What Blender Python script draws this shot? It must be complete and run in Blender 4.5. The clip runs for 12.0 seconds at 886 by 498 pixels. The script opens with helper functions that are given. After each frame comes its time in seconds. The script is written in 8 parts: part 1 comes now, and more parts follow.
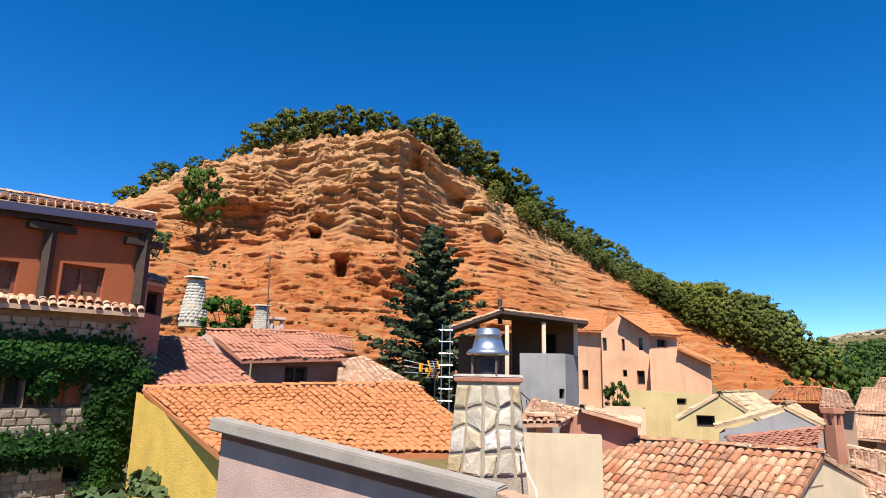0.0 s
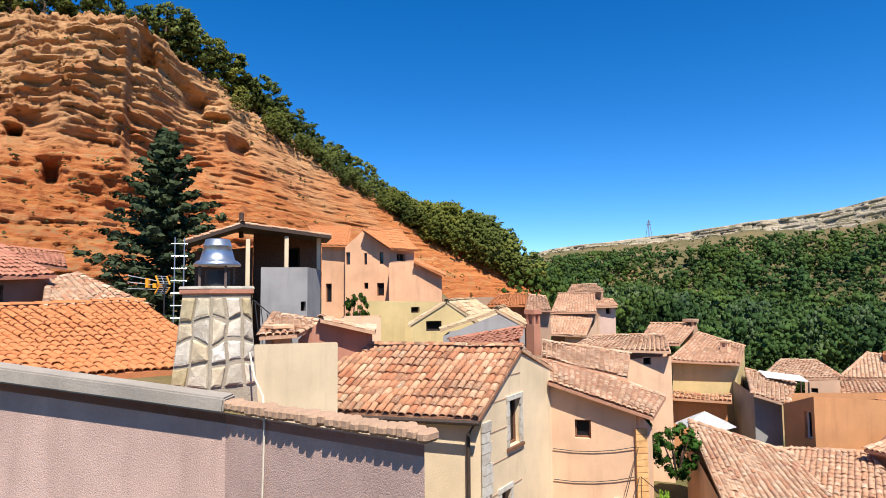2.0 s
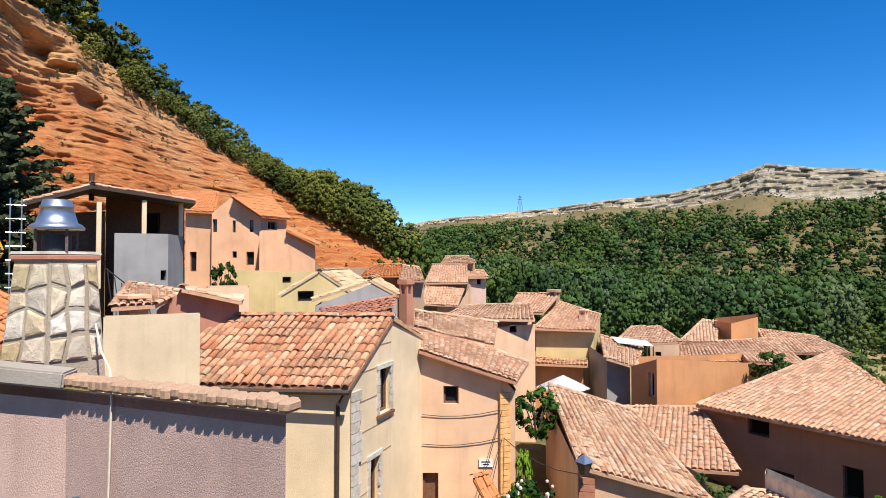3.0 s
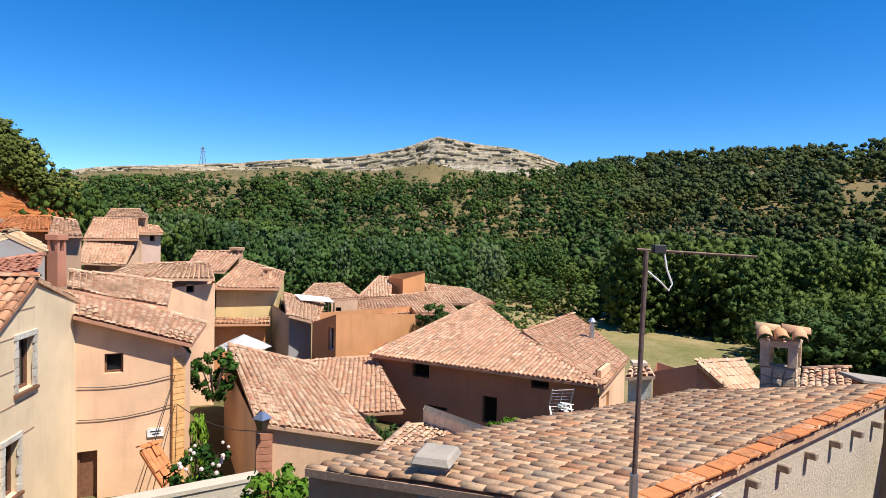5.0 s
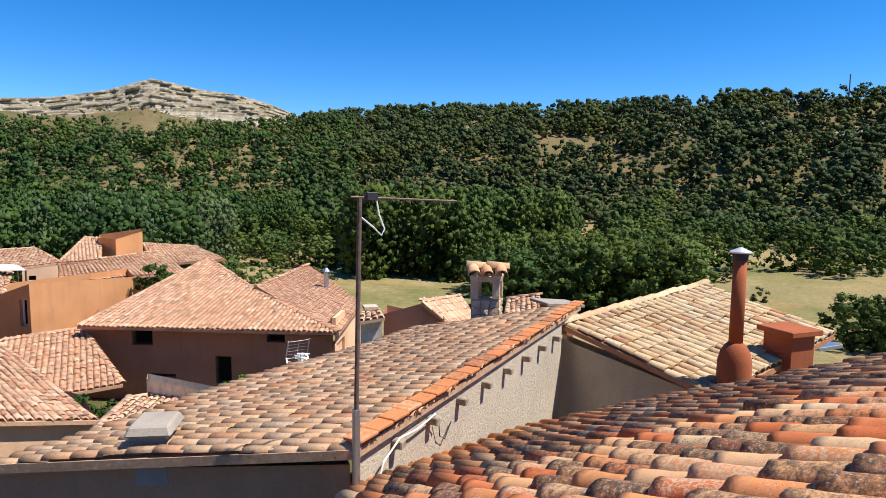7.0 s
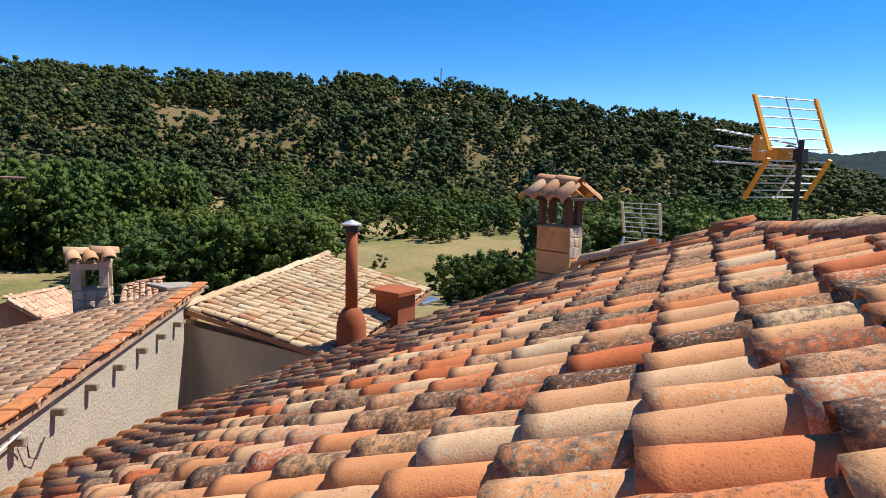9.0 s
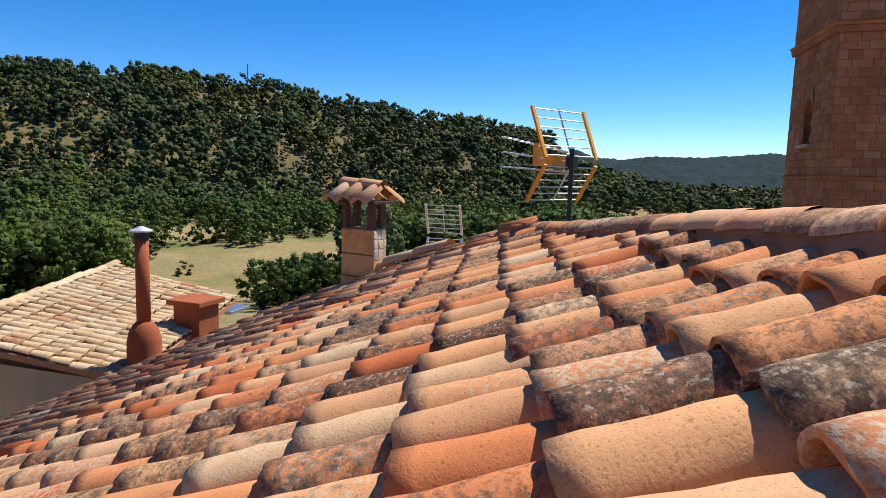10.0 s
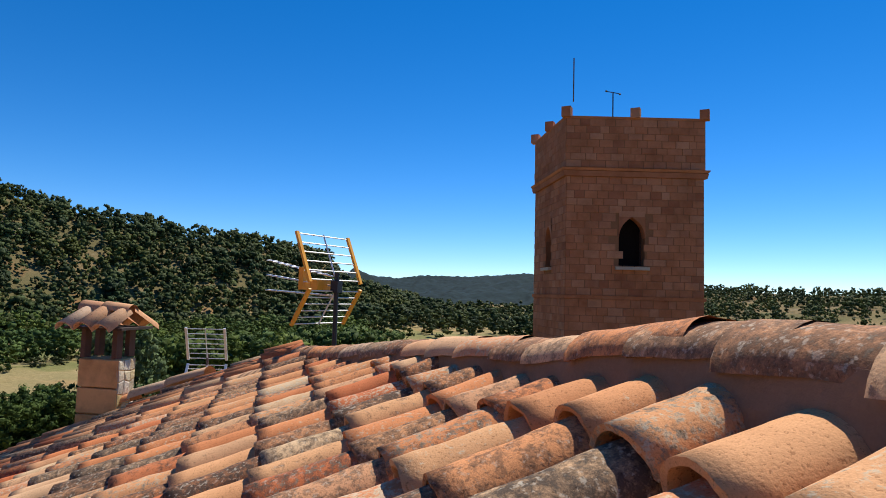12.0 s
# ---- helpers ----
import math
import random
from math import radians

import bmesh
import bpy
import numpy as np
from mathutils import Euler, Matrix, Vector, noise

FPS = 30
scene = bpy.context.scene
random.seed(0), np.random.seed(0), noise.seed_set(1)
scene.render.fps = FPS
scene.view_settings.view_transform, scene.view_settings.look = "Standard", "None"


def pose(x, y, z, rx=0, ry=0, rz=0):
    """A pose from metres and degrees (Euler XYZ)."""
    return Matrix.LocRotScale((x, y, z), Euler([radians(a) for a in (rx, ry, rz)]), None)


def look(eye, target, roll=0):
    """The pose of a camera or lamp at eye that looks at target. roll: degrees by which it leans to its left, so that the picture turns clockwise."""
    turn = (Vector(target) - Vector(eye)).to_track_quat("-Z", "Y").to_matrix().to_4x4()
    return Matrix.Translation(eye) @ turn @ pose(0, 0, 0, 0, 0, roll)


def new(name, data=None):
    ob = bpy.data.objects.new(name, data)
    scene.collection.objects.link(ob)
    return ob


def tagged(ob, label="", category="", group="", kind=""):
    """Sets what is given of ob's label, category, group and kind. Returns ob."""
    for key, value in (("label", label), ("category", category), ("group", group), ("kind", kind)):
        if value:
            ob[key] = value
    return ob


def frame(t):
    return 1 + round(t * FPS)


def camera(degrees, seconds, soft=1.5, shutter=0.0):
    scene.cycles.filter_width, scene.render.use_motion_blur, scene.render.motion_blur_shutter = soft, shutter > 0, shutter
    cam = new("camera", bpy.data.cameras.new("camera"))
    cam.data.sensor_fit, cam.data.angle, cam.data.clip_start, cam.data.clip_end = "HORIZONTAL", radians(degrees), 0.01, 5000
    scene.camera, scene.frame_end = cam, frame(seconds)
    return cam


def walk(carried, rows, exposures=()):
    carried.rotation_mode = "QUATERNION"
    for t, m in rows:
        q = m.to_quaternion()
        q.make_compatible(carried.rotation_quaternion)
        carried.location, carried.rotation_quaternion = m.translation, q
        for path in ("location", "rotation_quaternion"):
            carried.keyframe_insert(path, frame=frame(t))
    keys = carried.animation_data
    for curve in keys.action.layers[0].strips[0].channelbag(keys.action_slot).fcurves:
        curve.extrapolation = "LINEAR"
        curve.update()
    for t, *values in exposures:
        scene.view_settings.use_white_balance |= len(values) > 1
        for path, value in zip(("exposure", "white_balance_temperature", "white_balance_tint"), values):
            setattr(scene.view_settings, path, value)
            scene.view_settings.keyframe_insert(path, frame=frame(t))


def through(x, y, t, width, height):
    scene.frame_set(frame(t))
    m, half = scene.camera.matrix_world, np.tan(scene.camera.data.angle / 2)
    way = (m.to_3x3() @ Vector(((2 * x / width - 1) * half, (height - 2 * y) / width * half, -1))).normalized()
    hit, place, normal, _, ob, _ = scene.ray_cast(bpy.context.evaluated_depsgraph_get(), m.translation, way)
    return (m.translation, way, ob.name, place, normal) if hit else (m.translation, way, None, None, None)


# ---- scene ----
cam = camera(70.31, 12.0, soft=0.9)
# seconds, eye x y z, turn x y z in degrees
ROWS = [
    (0.0, 0.0, -0.0, 10.0, 101.756, -1.206, 0.0),
    (0.5, 0.079, -0.023, 9.981, 99.779, -0.39, -5.268),
    (1.0, 0.117, -0.029, 9.96, 97.806, 0.102, -11.283),
    (1.5, 0.154, -0.053, 9.952, 96.211, 0.396, -16.88),
    (2.0, 0.185, -0.059, 9.935, 94.272, 0.507, -22.466),
    (2.5, 0.237, -0.061, 9.916, 92.678, 0.301, -27.634),
    (4.5, 0.32, -0.144, 9.906, 89.121, -0.906, -55.027),
    (5.0, 0.341, -0.154, 9.898, 88.121, -1.373, -61.646),
    (5.5, 0.346, -0.186, 9.889, 87.147, -1.634, -68.296),
    (6.0, 0.353, -0.22, 9.878, 86.083, -1.663, -74.061),
    (6.5, 0.361, -0.259, 9.88, 85.035, -1.038, -79.196),
    (8.5, 0.39, -0.452, 9.871, 82.604, -0.923, -109.509),
    (9.0, 0.368, -0.504, 9.889, 82.464, -1.272, -118.038),
    (9.5, 0.333, -0.559, 9.897, 82.485, -1.458, -126.773),
    (10.0, 0.286, -0.61, 9.916, 83.006, -1.685, -134.716),
    (10.5, 0.256, -0.63, 9.934, 84.601, -1.775, -141.206),
    (11.0, 0.216, -0.645, 9.956, 87.684, -1.78, -148.301),
    (11.5, 0.184, -0.656, 9.971, 91.947, -1.678, -153.227),
    (12.0, 0.165, -0.647, 9.978, 94.263, -1.662, -154.609),
]
walk(cam, [(t, pose(x, y, z, rx, ry, rz)) for t, x, y, z, rx, ry, rz in ROWS], [(0.0, 0.78), (2.5, 0.70), (6.5, 0.66), (9.5, 0.52), (12.0, 0.32)])

# ---- light: a high sun behind the first view, and a clear sky ----
SUN_AZ, SUN_EL = 187.0, 59.0
world = bpy.data.worlds.new("sky")
scene.world = world
world.use_nodes = True
wn, wl = world.node_tree.nodes, world.node_tree.links
wn.clear()
sky = wn.new("ShaderNodeTexSky")
sky.sky_type, sky.sun_disc = 'NISHITA', False
sky.sun_elevation, sky.sun_rotation = radians(SUN_EL), radians(SUN_AZ)
sky.altitude, sky.air_density, sky.dust_density, sky.ozone_density = 1800, 0.8, 0.0, 4.0
bg = wn.new("ShaderNodeBackground")
bg.inputs["Strength"].default_value = 0.124
wo = wn.new("ShaderNodeOutputWorld")
rich = wn.new("ShaderNodeHueSaturation")
rich.inputs["Hue"].default_value, rich.inputs["Saturation"].default_value, rich.inputs["Value"].default_value = 0.503, 1.34, 1.0
wl.new(sky.outputs[0], rich.inputs["Color"])
wl.new(rich.outputs[0], bg.inputs[0])
wl.new(bg.outputs[0], wo.inputs[0])
sun = new("sun", bpy.data.lights.new("sun", 'SUN'))
sun.data.energy, sun.data.angle, sun.data.color = 5.0, radians(0.53), (1.0, 0.95, 0.87)
sd = Vector((math.sin(radians(SUN_AZ)) * math.cos(radians(SUN_EL)), math.cos(radians(SUN_AZ)) * math.cos(radians(SUN_EL)), math.sin(radians(SUN_EL))))
sun.matrix_world = look(sd * 50, (0, 0, 0))


# ---- materials ----
def nt(name):
    m = bpy.data.materials.new(name)
    m.use_nodes = True
    n = m.node_tree.nodes
    return m, n, m.node_tree.links, n["Principled BSDF"]


def noise_tex(n, l, vec, scale, detail=4.0, rough=0.55):
    t = n.new("ShaderNodeTexNoise")
    t.inputs["Scale"].default_value, t.inputs["Detail"].default_value, t.inputs["Roughness"].default_value = scale, detail, rough
    l.new(vec, t.inputs["Vector"])
    return t.outputs["Fac"]


def ramp(n, l, fac, stops):
    r = n.new("ShaderNodeValToRGB")
    e = r.color_ramp.elements
    while len(e) < len(stops):
        e.new(0.5)
    for k, (p, c) in zip(e, stops):
        k.position, k.color = p, (*c, 1)
    l.new(fac, r.inputs[0])
    return r.outputs[0]


def mixc(n, l, fac, a, b, mode='MIX'):
    m = n.new("ShaderNodeMix")
    m.data_type, m.blend_type = 'RGBA', mode
    for v, s in ((fac, 0), (a, 6), (b, 7)):
        if isinstance(v, (int, float)):
            m.inputs[s].default_value = v
        elif isinstance(v, tuple):
            m.inputs[s].default_value = (*v, 1)
        else:
            l.new(v, m.inputs[s])
    return m.outputs[2]


def math_n(n, l, op, a, b=0.0):
    m = n.new("ShaderNodeMath")
    m.operation = op
    for i, v in enumerate((a, b)):
        if isinstance(v, (int, float)):
            m.inputs[i].default_value = v
        else:
            l.new(v, m.inputs[i])
    return m.outputs[0]


def coords(n, l, stretch=(1, 1, 1)):
    c = n.new("ShaderNodeTexCoord")
    if stretch == (1, 1, 1):
        return c.outputs["Object"]
    mp = n.new("ShaderNodeMapping")
    mp.inputs["Scale"].default_value = stretch
    l.new(c.outputs["Object"], mp.inputs[0])
    return mp.outputs[0]


def bump(n, l, bsdf, fac, strength, dist):
    b = n.new("ShaderNodeBump")
    b.inputs["Strength"].default_value, b.inputs["Distance"].default_value = strength, dist
    l.new(fac, b.inputs["Height"])
    l.new(b.outputs[0], bsdf.inputs["Normal"])


def shade(c, k):
    return tuple(min(1.0, v * k) for v in c)


def plaster(name, base, stain=None, scale=1.2, grain=45.0, rough=0.92, var=0.16, relief=0.35, streak=0.35):
    """Rendered or painted wall: broad blotches, rain streaks, and a fine rough grain."""
    m, n, l, b = nt(name)
    v = coords(n, l)
    big = noise_tex(n, l, v, scale, 5)
    col = ramp(n, l, big, [(0.3, shade(base, 1 - var)), (0.55, base), (0.75, shade(base, 1 + var * 0.6))])
    st = noise_tex(n, l, coords(n, l, (2.2, 2.2, 0.25)), 1.6, 6)
    fac = math_n(n, l, 'MULTIPLY', ramp(n, l, st, [(0.52, (0, 0, 0)), (0.72, (1, 1, 1))]), streak)
    col = mixc(n, l, fac, col, stain or shade(base, 0.62))
    fine = noise_tex(n, l, v, grain, 6, 0.7)
    col = mixc(n, l, 0.35, col, ramp(n, l, fine, [(0.3, (0.55, 0.55, 0.55)), (0.7, (1, 1, 1))]), 'MULTIPLY')
    l.new(col, b.inputs["Base Color"])
    b.inputs["Roughness"].default_value = rough
    b.inputs["Specular IOR Level"].default_value = 0.12
    bump(n, l, b, fine, relief, 0.02)
    return m


def tile_mat(name, stops, lichen=0.5, dark=0.5, spot=26.0):
    """Fired clay roof tile: a colour for each tile, pale and black lichen, soot."""
    m, n, l, b = nt(name)
    g, o = n.new("ShaderNodeNewGeometry"), n.new("ShaderNodeObjectInfo")
    rnd = math_n(n, l, 'FRACT', math_n(n, l, 'ADD', g.outputs["Random Per Island"], o.outputs["Random"]))
    shift = n.new("ShaderNodeVectorMath")
    l.new(coords(n, l), shift.inputs[0])
    cx = n.new("ShaderNodeCombineXYZ")
    for q in range(3):
        l.new(math_n(n, l, 'MULTIPLY', rnd, 17.0 + 9 * q), cx.inputs[q])
    l.new(cx.outputs[0], shift.inputs[1])
    v = shift.outputs[0]
    col = ramp(n, l, rnd, stops)
    big = noise_tex(n, l, v, 7.0, 5, 0.6)
    col = mixc(n, l, 0.4, col, ramp(n, l, big, [(0.3, (0.62, 0.56, 0.52)), (0.65, (1, 1, 1))]), 'MULTIPLY')
    r2 = math_n(n, l, 'FRACT', math_n(n, l, 'MULTIPLY', rnd, 7.31))
    r3 = math_n(n, l, 'FRACT', math_n(n, l, 'MULTIPLY', rnd, 13.7))
    pale = noise_tex(n, l, v, spot, 6, 0.7)
    k = math_n(n, l, 'ADD', pale, math_n(n, l, 'MULTIPLY', math_n(n, l, 'SUBTRACT', r2, 0.82), 0.42))
    f = math_n(n, l, 'MULTIPLY', ramp(n, l, k, [(0.53, (0, 0, 0)), (0.62, (1, 1, 1))]), lichen)
    col = mixc(n, l, f, col, (0.58, 0.48, 0.33))
    black = noise_tex(n, l, v, spot * 0.5, 8, 0.8)
    k = math_n(n, l, 'ADD', black, math_n(n, l, 'MULTIPLY', math_n(n, l, 'SUBTRACT', r3, 0.6), 0.42))
    f = math_n(n, l, 'MULTIPLY', ramp(n, l, k, [(0.5, (0, 0, 0)), (0.57, (0.55, 0.55, 0.55)), (0.7, (1, 1, 1))]), dark)
    white = noise_tex(n, l, v, spot * 1.1, 4, 0.6)
    soot = mixc(n, l, ramp(n, l, white, [(0.56, (0, 0, 0)), (0.64, (0.9, 0.9, 0.9))]), (0.075, 0.055, 0.042), (0.42, 0.37, 0.29))
    col = mixc(n, l, f, col, soot)
    speck = noise_tex(n, l, v, spot * 2.4, 3, 0.6)
    col = mixc(n, l, 0.6, col, ramp(n, l, speck, [(0.33, (0.38, 0.32, 0.28)), (0.41, (1, 1, 1))]), 'MULTIPLY')
    grain = noise_tex(n, l, v, 260.0, 3, 0.6)
    col = mixc(n, l, 0.4, col, ramp(n, l, grain, [(0.3, (0.6, 0.56, 0.52)), (0.6, (1, 1, 1))]), 'MULTIPLY')
    l.new(col, b.inputs["Base Color"])
    b.inputs["Roughness"].default_value = 0.88
    b.inputs["Specular IOR Level"].default_value = 0.12
    bump(n, l, b, math_n(n, l, 'ADD', math_n(n, l, 'MULTIPLY', pale, 0.8), speck), 0.25, 0.006)
    return m


def stone_mat(name, cols, scale=4.0, relief=0.5, grain=30.0):
    m, n, l, b = nt(name)
    v = coords(n, l)
    g, o = n.new("ShaderNodeNewGeometry"), n.new("ShaderNodeObjectInfo")
    rnd = math_n(n, l, 'FRACT', math_n(n, l, 'ADD', g.outputs["Random Per Island"], o.outputs["Random"]))
    k = len(cols)
    col = ramp(n, l, rnd, [(i / max(1, k - 1), c) for i, c in enumerate(cols)])
    big = noise_tex(n, l, v, scale, 6, 0.65)
    col = mixc(n, l, 0.7, col, ramp(n, l, big, [(0.3, (0.55, 0.5, 0.45)), (0.6, (1, 1, 1))]), 'MULTIPLY')
    fine = noise_tex(n, l, v, grain, 6, 0.7)
    l.new(col, b.inputs["Base Color"])
    b.inputs["Roughness"].default_value = 0.95
    b.inputs["Specular IOR Level"].default_value = 0.12
    bump(n, l, b, fine, relief, 0.03)
    return m


def leaf_mat(name, dark, light, through=0.16):
    m, n, l, b = nt(name)
    g, o = n.new("ShaderNodeNewGeometry"), n.new("ShaderNodeObjectInfo")
    v = coords(n, l)
    patch = noise_tex(n, l, v, 0.16, 4)
    rnd = math_n(n, l, 'MULTIPLY', math_n(n, l, 'ADD', math_n(n, l, 'MULTIPLY', g.outputs["Random Per Island"], 0.3), math_n(n, l, 'MULTIPLY', math_n(n, l, 'SUBTRACT', patch, 0.3), 3.2)), 0.5)
    col = ramp(n, l, rnd, [(0.1, dark), (0.62, light)])
    stand = noise_tex(n, l, v, 0.035, 4, 0.6)
    col = mixc(n, l, 1.0, col, ramp(n, l, stand, [(0.36, (0.62, 0.74, 0.85)), (0.5, (0.95, 0.95, 0.9)), (0.64, (1.0, 0.9, 0.62))]), 'MULTIPLY')
    l.new(col, b.inputs["Base Color"])
    b.inputs["Roughness"].default_value = 0.65
    b.inputs["Specular IOR Level"].default_value = 0.08
    tr = n.new("ShaderNodeBsdfTranslucent")
    l.new(col, tr.inputs["Color"])
    mx = n.new("ShaderNodeMixShader")
    mx.inputs[0].default_value = through
    l.new(b.outputs[0], mx.inputs[1])
    l.new(tr.outputs[0], mx.inputs[2])
    l.new(mx.outputs[0], n["Material Output"].inputs[0])
    return m


def plain(name, col, rough=0.6, metal=0.0, var=0.15, scale=9.0):
    m, n, l, b = nt(name)
    f = noise_tex(n, l, coords(n, l), scale, 5, 0.65)
    l.new(ramp(n, l, f, [(0.3, shade(col, 1 - var)), (0.7, shade(col, 1 + var))]), b.inputs["Base Color"])
    b.inputs["Roughness"].default_value, b.inputs["Metallic"].default_value = rough, metal
    b.inputs["Specular IOR Level"].default_value = 0.1 if rough > 0.85 else 0.5
    return m


def glass_dark(name):
    m, n, l, b = nt(name)
    b.inputs["Base Color"].default_value = (0.015, 0.016, 0.018, 1)
    b.inputs["Roughness"].default_value = 0.12
    return m


OLD = [(0.0, (0.46, 0.19, 0.10)), (0.2, (0.54, 0.26, 0.14)), (0.4, (0.60, 0.34, 0.20)), (0.6, (0.50, 0.22, 0.115)), (0.8, (0.64, 0.42, 0.26)), (1.0, (0.46, 0.17, 0.085))]
NEARC = [(0.0, (0.64, 0.22, 0.085)), (0.18, (0.70, 0.30, 0.125)), (0.36, (0.70, 0.39, 0.19)), (0.52, (0.60, 0.23, 0.09)), (0.7, (0.70, 0.49, 0.28)), (0.85, (0.62, 0.21, 0.085)), (1.0, (0.58, 0.16, 0.06))]
PALE = [(0.0, (0.58, 0.34, 0.21)), (0.3, (0.66, 0.42, 0.27)), (0.6, (0.70, 0.49, 0.34)), (0.85, (0.55, 0.28, 0.16)), (1.0, (0.48, 0.25, 0.16))]
SAND = [(0.0, (0.56, 0.40, 0.23)), (0.3, (0.60, 0.46, 0.28)), (0.6, (0.55, 0.36, 0.20)), (0.85, (0.62, 0.50, 0.33)), (1.0, (0.45, 0.22, 0.11))]
BROWN = [(0.0, (0.50, 0.26, 0.15)), (0.35, (0.60, 0.36, 0.23)), (0.7, (0.54, 0.29, 0.18)), (1.0, (0.65, 0.44, 0.30))]
FRESH = [(0.0, (0.52, 0.19, 0.075)), (0.5, (0.60, 0.24, 0.10)), (1.0, (0.55, 0.21, 0.08))]
ROSE = [(0.0, (0.46, 0.20, 0.13)), (0.5, (0.50, 0.23, 0.15)), (1.0, (0.42, 0.17, 0.11))]
M_TNEAR = tile_mat("old_clay_tile", NEARC, 0.8, 0.95, 55.0)
M_TOLD = tile_mat("weathered_clay_tile", OLD, 0.5, 0.5, 9.0)
M_TBEAM = tile_mat("patched_clay_tile", [(0.0, (0.62, 0.35, 0.19)), (0.3, (0.68, 0.45, 0.27)), (0.6, (0.60, 0.29, 0.15)), (0.8, (0.70, 0.50, 0.33)), (1.0, (0.64, 0.38, 0.21))], 0.5, 0.35, 16.0)
M_TVERGE = tile_mat("worn_orange_tile", FRESH, 0.45, 0.6, 22.0)
M_TCAP = tile_mat("sandy_cap_tile", [(0.0, (0.72, 0.50, 0.30)), (0.4, (0.70, 0.36, 0.18)), (0.7, (0.74, 0.54, 0.36)), (1.0, (0.68, 0.30, 0.14))], 0.3, 0.1, 20.0)
M_OLDBEAM = plain("weathered_beam", (0.30, 0.24, 0.18), 0.9, 0, 0.35, 12)
M_TPALE = tile_mat("pale_clay_tile", PALE, 0.4, 0.35, 9.0)
M_TSAND = tile_mat("sand_clay_tile", SAND, 0.5, 0.3, 12.0)
M_TBROWN = tile_mat("brown_clay_tile", BROWN, 0.5, 0.45, 9.0)
M_TFRESH = tile_mat("new_orange_tile", FRESH, 0.0, 0.12)
M_TROSE = tile_mat("rose_tile", ROSE, 0.1, 0.1)
M_PINK = plaster("pink_render", (0.56, 0.38, 0.315), (0.38, 0.25, 0.2), 1.0, 60, relief=0.6)
M_YELLOW = plaster("yellow_render", (0.80, 0.52, 0.12), None, 1.5, 30, relief=0.8, streak=0.15)
M_OCHRE = plaster("ochre_render", (0.80, 0.45, 0.26), None, 0.7)
M_SALMON = plaster("salmon_render", (0.80, 0.51, 0.32), (0.5, 0.3, 0.2), 0.8)
M_CREAM = plaster("cream_render", (0.80, 0.62, 0.40), (0.52, 0.40, 0.27), 0.8)
M_ORANGE = plaster("orange_render", (0.60, 0.29, 0.13), None, 0.8)
M_RED = plaster("red_render", (0.38, 0.115, 0.05), None, 0.8, streak=0.2)
M_BROWNRED = plaster("brown_red_render", (0.47, 0.22, 0.145), None, 0.8)
M_ROSEW = plaster("pale_rose_render", (0.66, 0.45, 0.36), None, 0.8)
M_GREY = plaster("grey_cement", (0.36, 0.34, 0.32), (0.2, 0.19, 0.18), 1.2)
M_STUCCO = plaster("sand_stucco", (0.55, 0.47, 0.36), (0.4, 0.34, 0.27), 1.0, 22, relief=0.9)
M_EARTH = plaster("adobe_wall", (0.45, 0.29, 0.19), None, 1.0, 20, relief=0.7)
M_PALEY = plaster("pale_yellow_render", (0.66, 0.50, 0.24), None, 0.8)
M_CONC = plaster("concrete_coping", (0.37, 0.32, 0.265), (0.22, 0.2, 0.18), 2.0, 35)
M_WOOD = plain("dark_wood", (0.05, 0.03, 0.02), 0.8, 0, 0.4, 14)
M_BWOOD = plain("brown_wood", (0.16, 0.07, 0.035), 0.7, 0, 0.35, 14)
M_WHITE = plain("white_paint", (0.75, 0.74, 0.72), 0.6)
M_STEEL = plain("galvanised_steel", (0.42, 0.46, 0.52), 0.35, 0.85, 0.12)
M_RUST = plain("rusty_steel", (0.16, 0.11, 0.09), 0.65, 0.5, 0.4, 20)
M_ALU = plain("aluminium", (0.72, 0.72, 0.72), 0.4, 0.6)
M_APLASTIC = plain("amber_plastic", (0.80, 0.35, 0.02), 0.45, 0, 0.08)
M_BLACK = plain("black_plastic", (0.02, 0.02, 0.022), 0.6)
M_CABLE = plain("cable", (0.03, 0.028, 0.026), 0.7)
M_CREAMC = plain("cream_cable", (0.6, 0.52, 0.4), 0.6)
M_VOID = plain("dark_interior", (0.012, 0.010, 0.009), 0.9)
M_GLASS = glass_dark("window_glass")
M_STONE = stone_mat("chimney_stone", [(0.60, 0.47, 0.30), (0.68, 0.60, 0.48), (0.46, 0.40, 0.32), (0.58, 0.44, 0.20), (0.72, 0.67, 0.58)], 6.0)
M_MORTAR = plaster("mortar", (0.42, 0.35, 0.26), None, 4.0, 40, relief=0.8)
M_RUBBLE = stone_mat("rubble_stone", [(0.36, 0.28, 0.2), (0.44, 0.36, 0.27), (0.3, 0.22, 0.15), (0.5, 0.42, 0.32)], 5.0)
M_WHITEST = stone_mat("white_stone", [(0.6, 0.54, 0.45), (0.7, 0.65, 0.56), (0.5, 0.44, 0.36)], 5.0)
M_TOWER = stone_mat("tower_stone", [(0.43, 0.175, 0.085), (0.52, 0.225, 0.11), (0.47, 0.195, 0.095), (0.56, 0.28, 0.155), (0.38, 0.15, 0.075)], 1.1, 0.9, 14.0)
M_BRICK = stone_mat("clay_block", [(0.76, 0.42, 0.17), (0.80, 0.47, 0.20), (0.74, 0.40, 0.16)], 5.0, 0.3)
M_TERRA = plaster("terracotta_paint", (0.36, 0.11, 0.05), None, 2.0, 40)
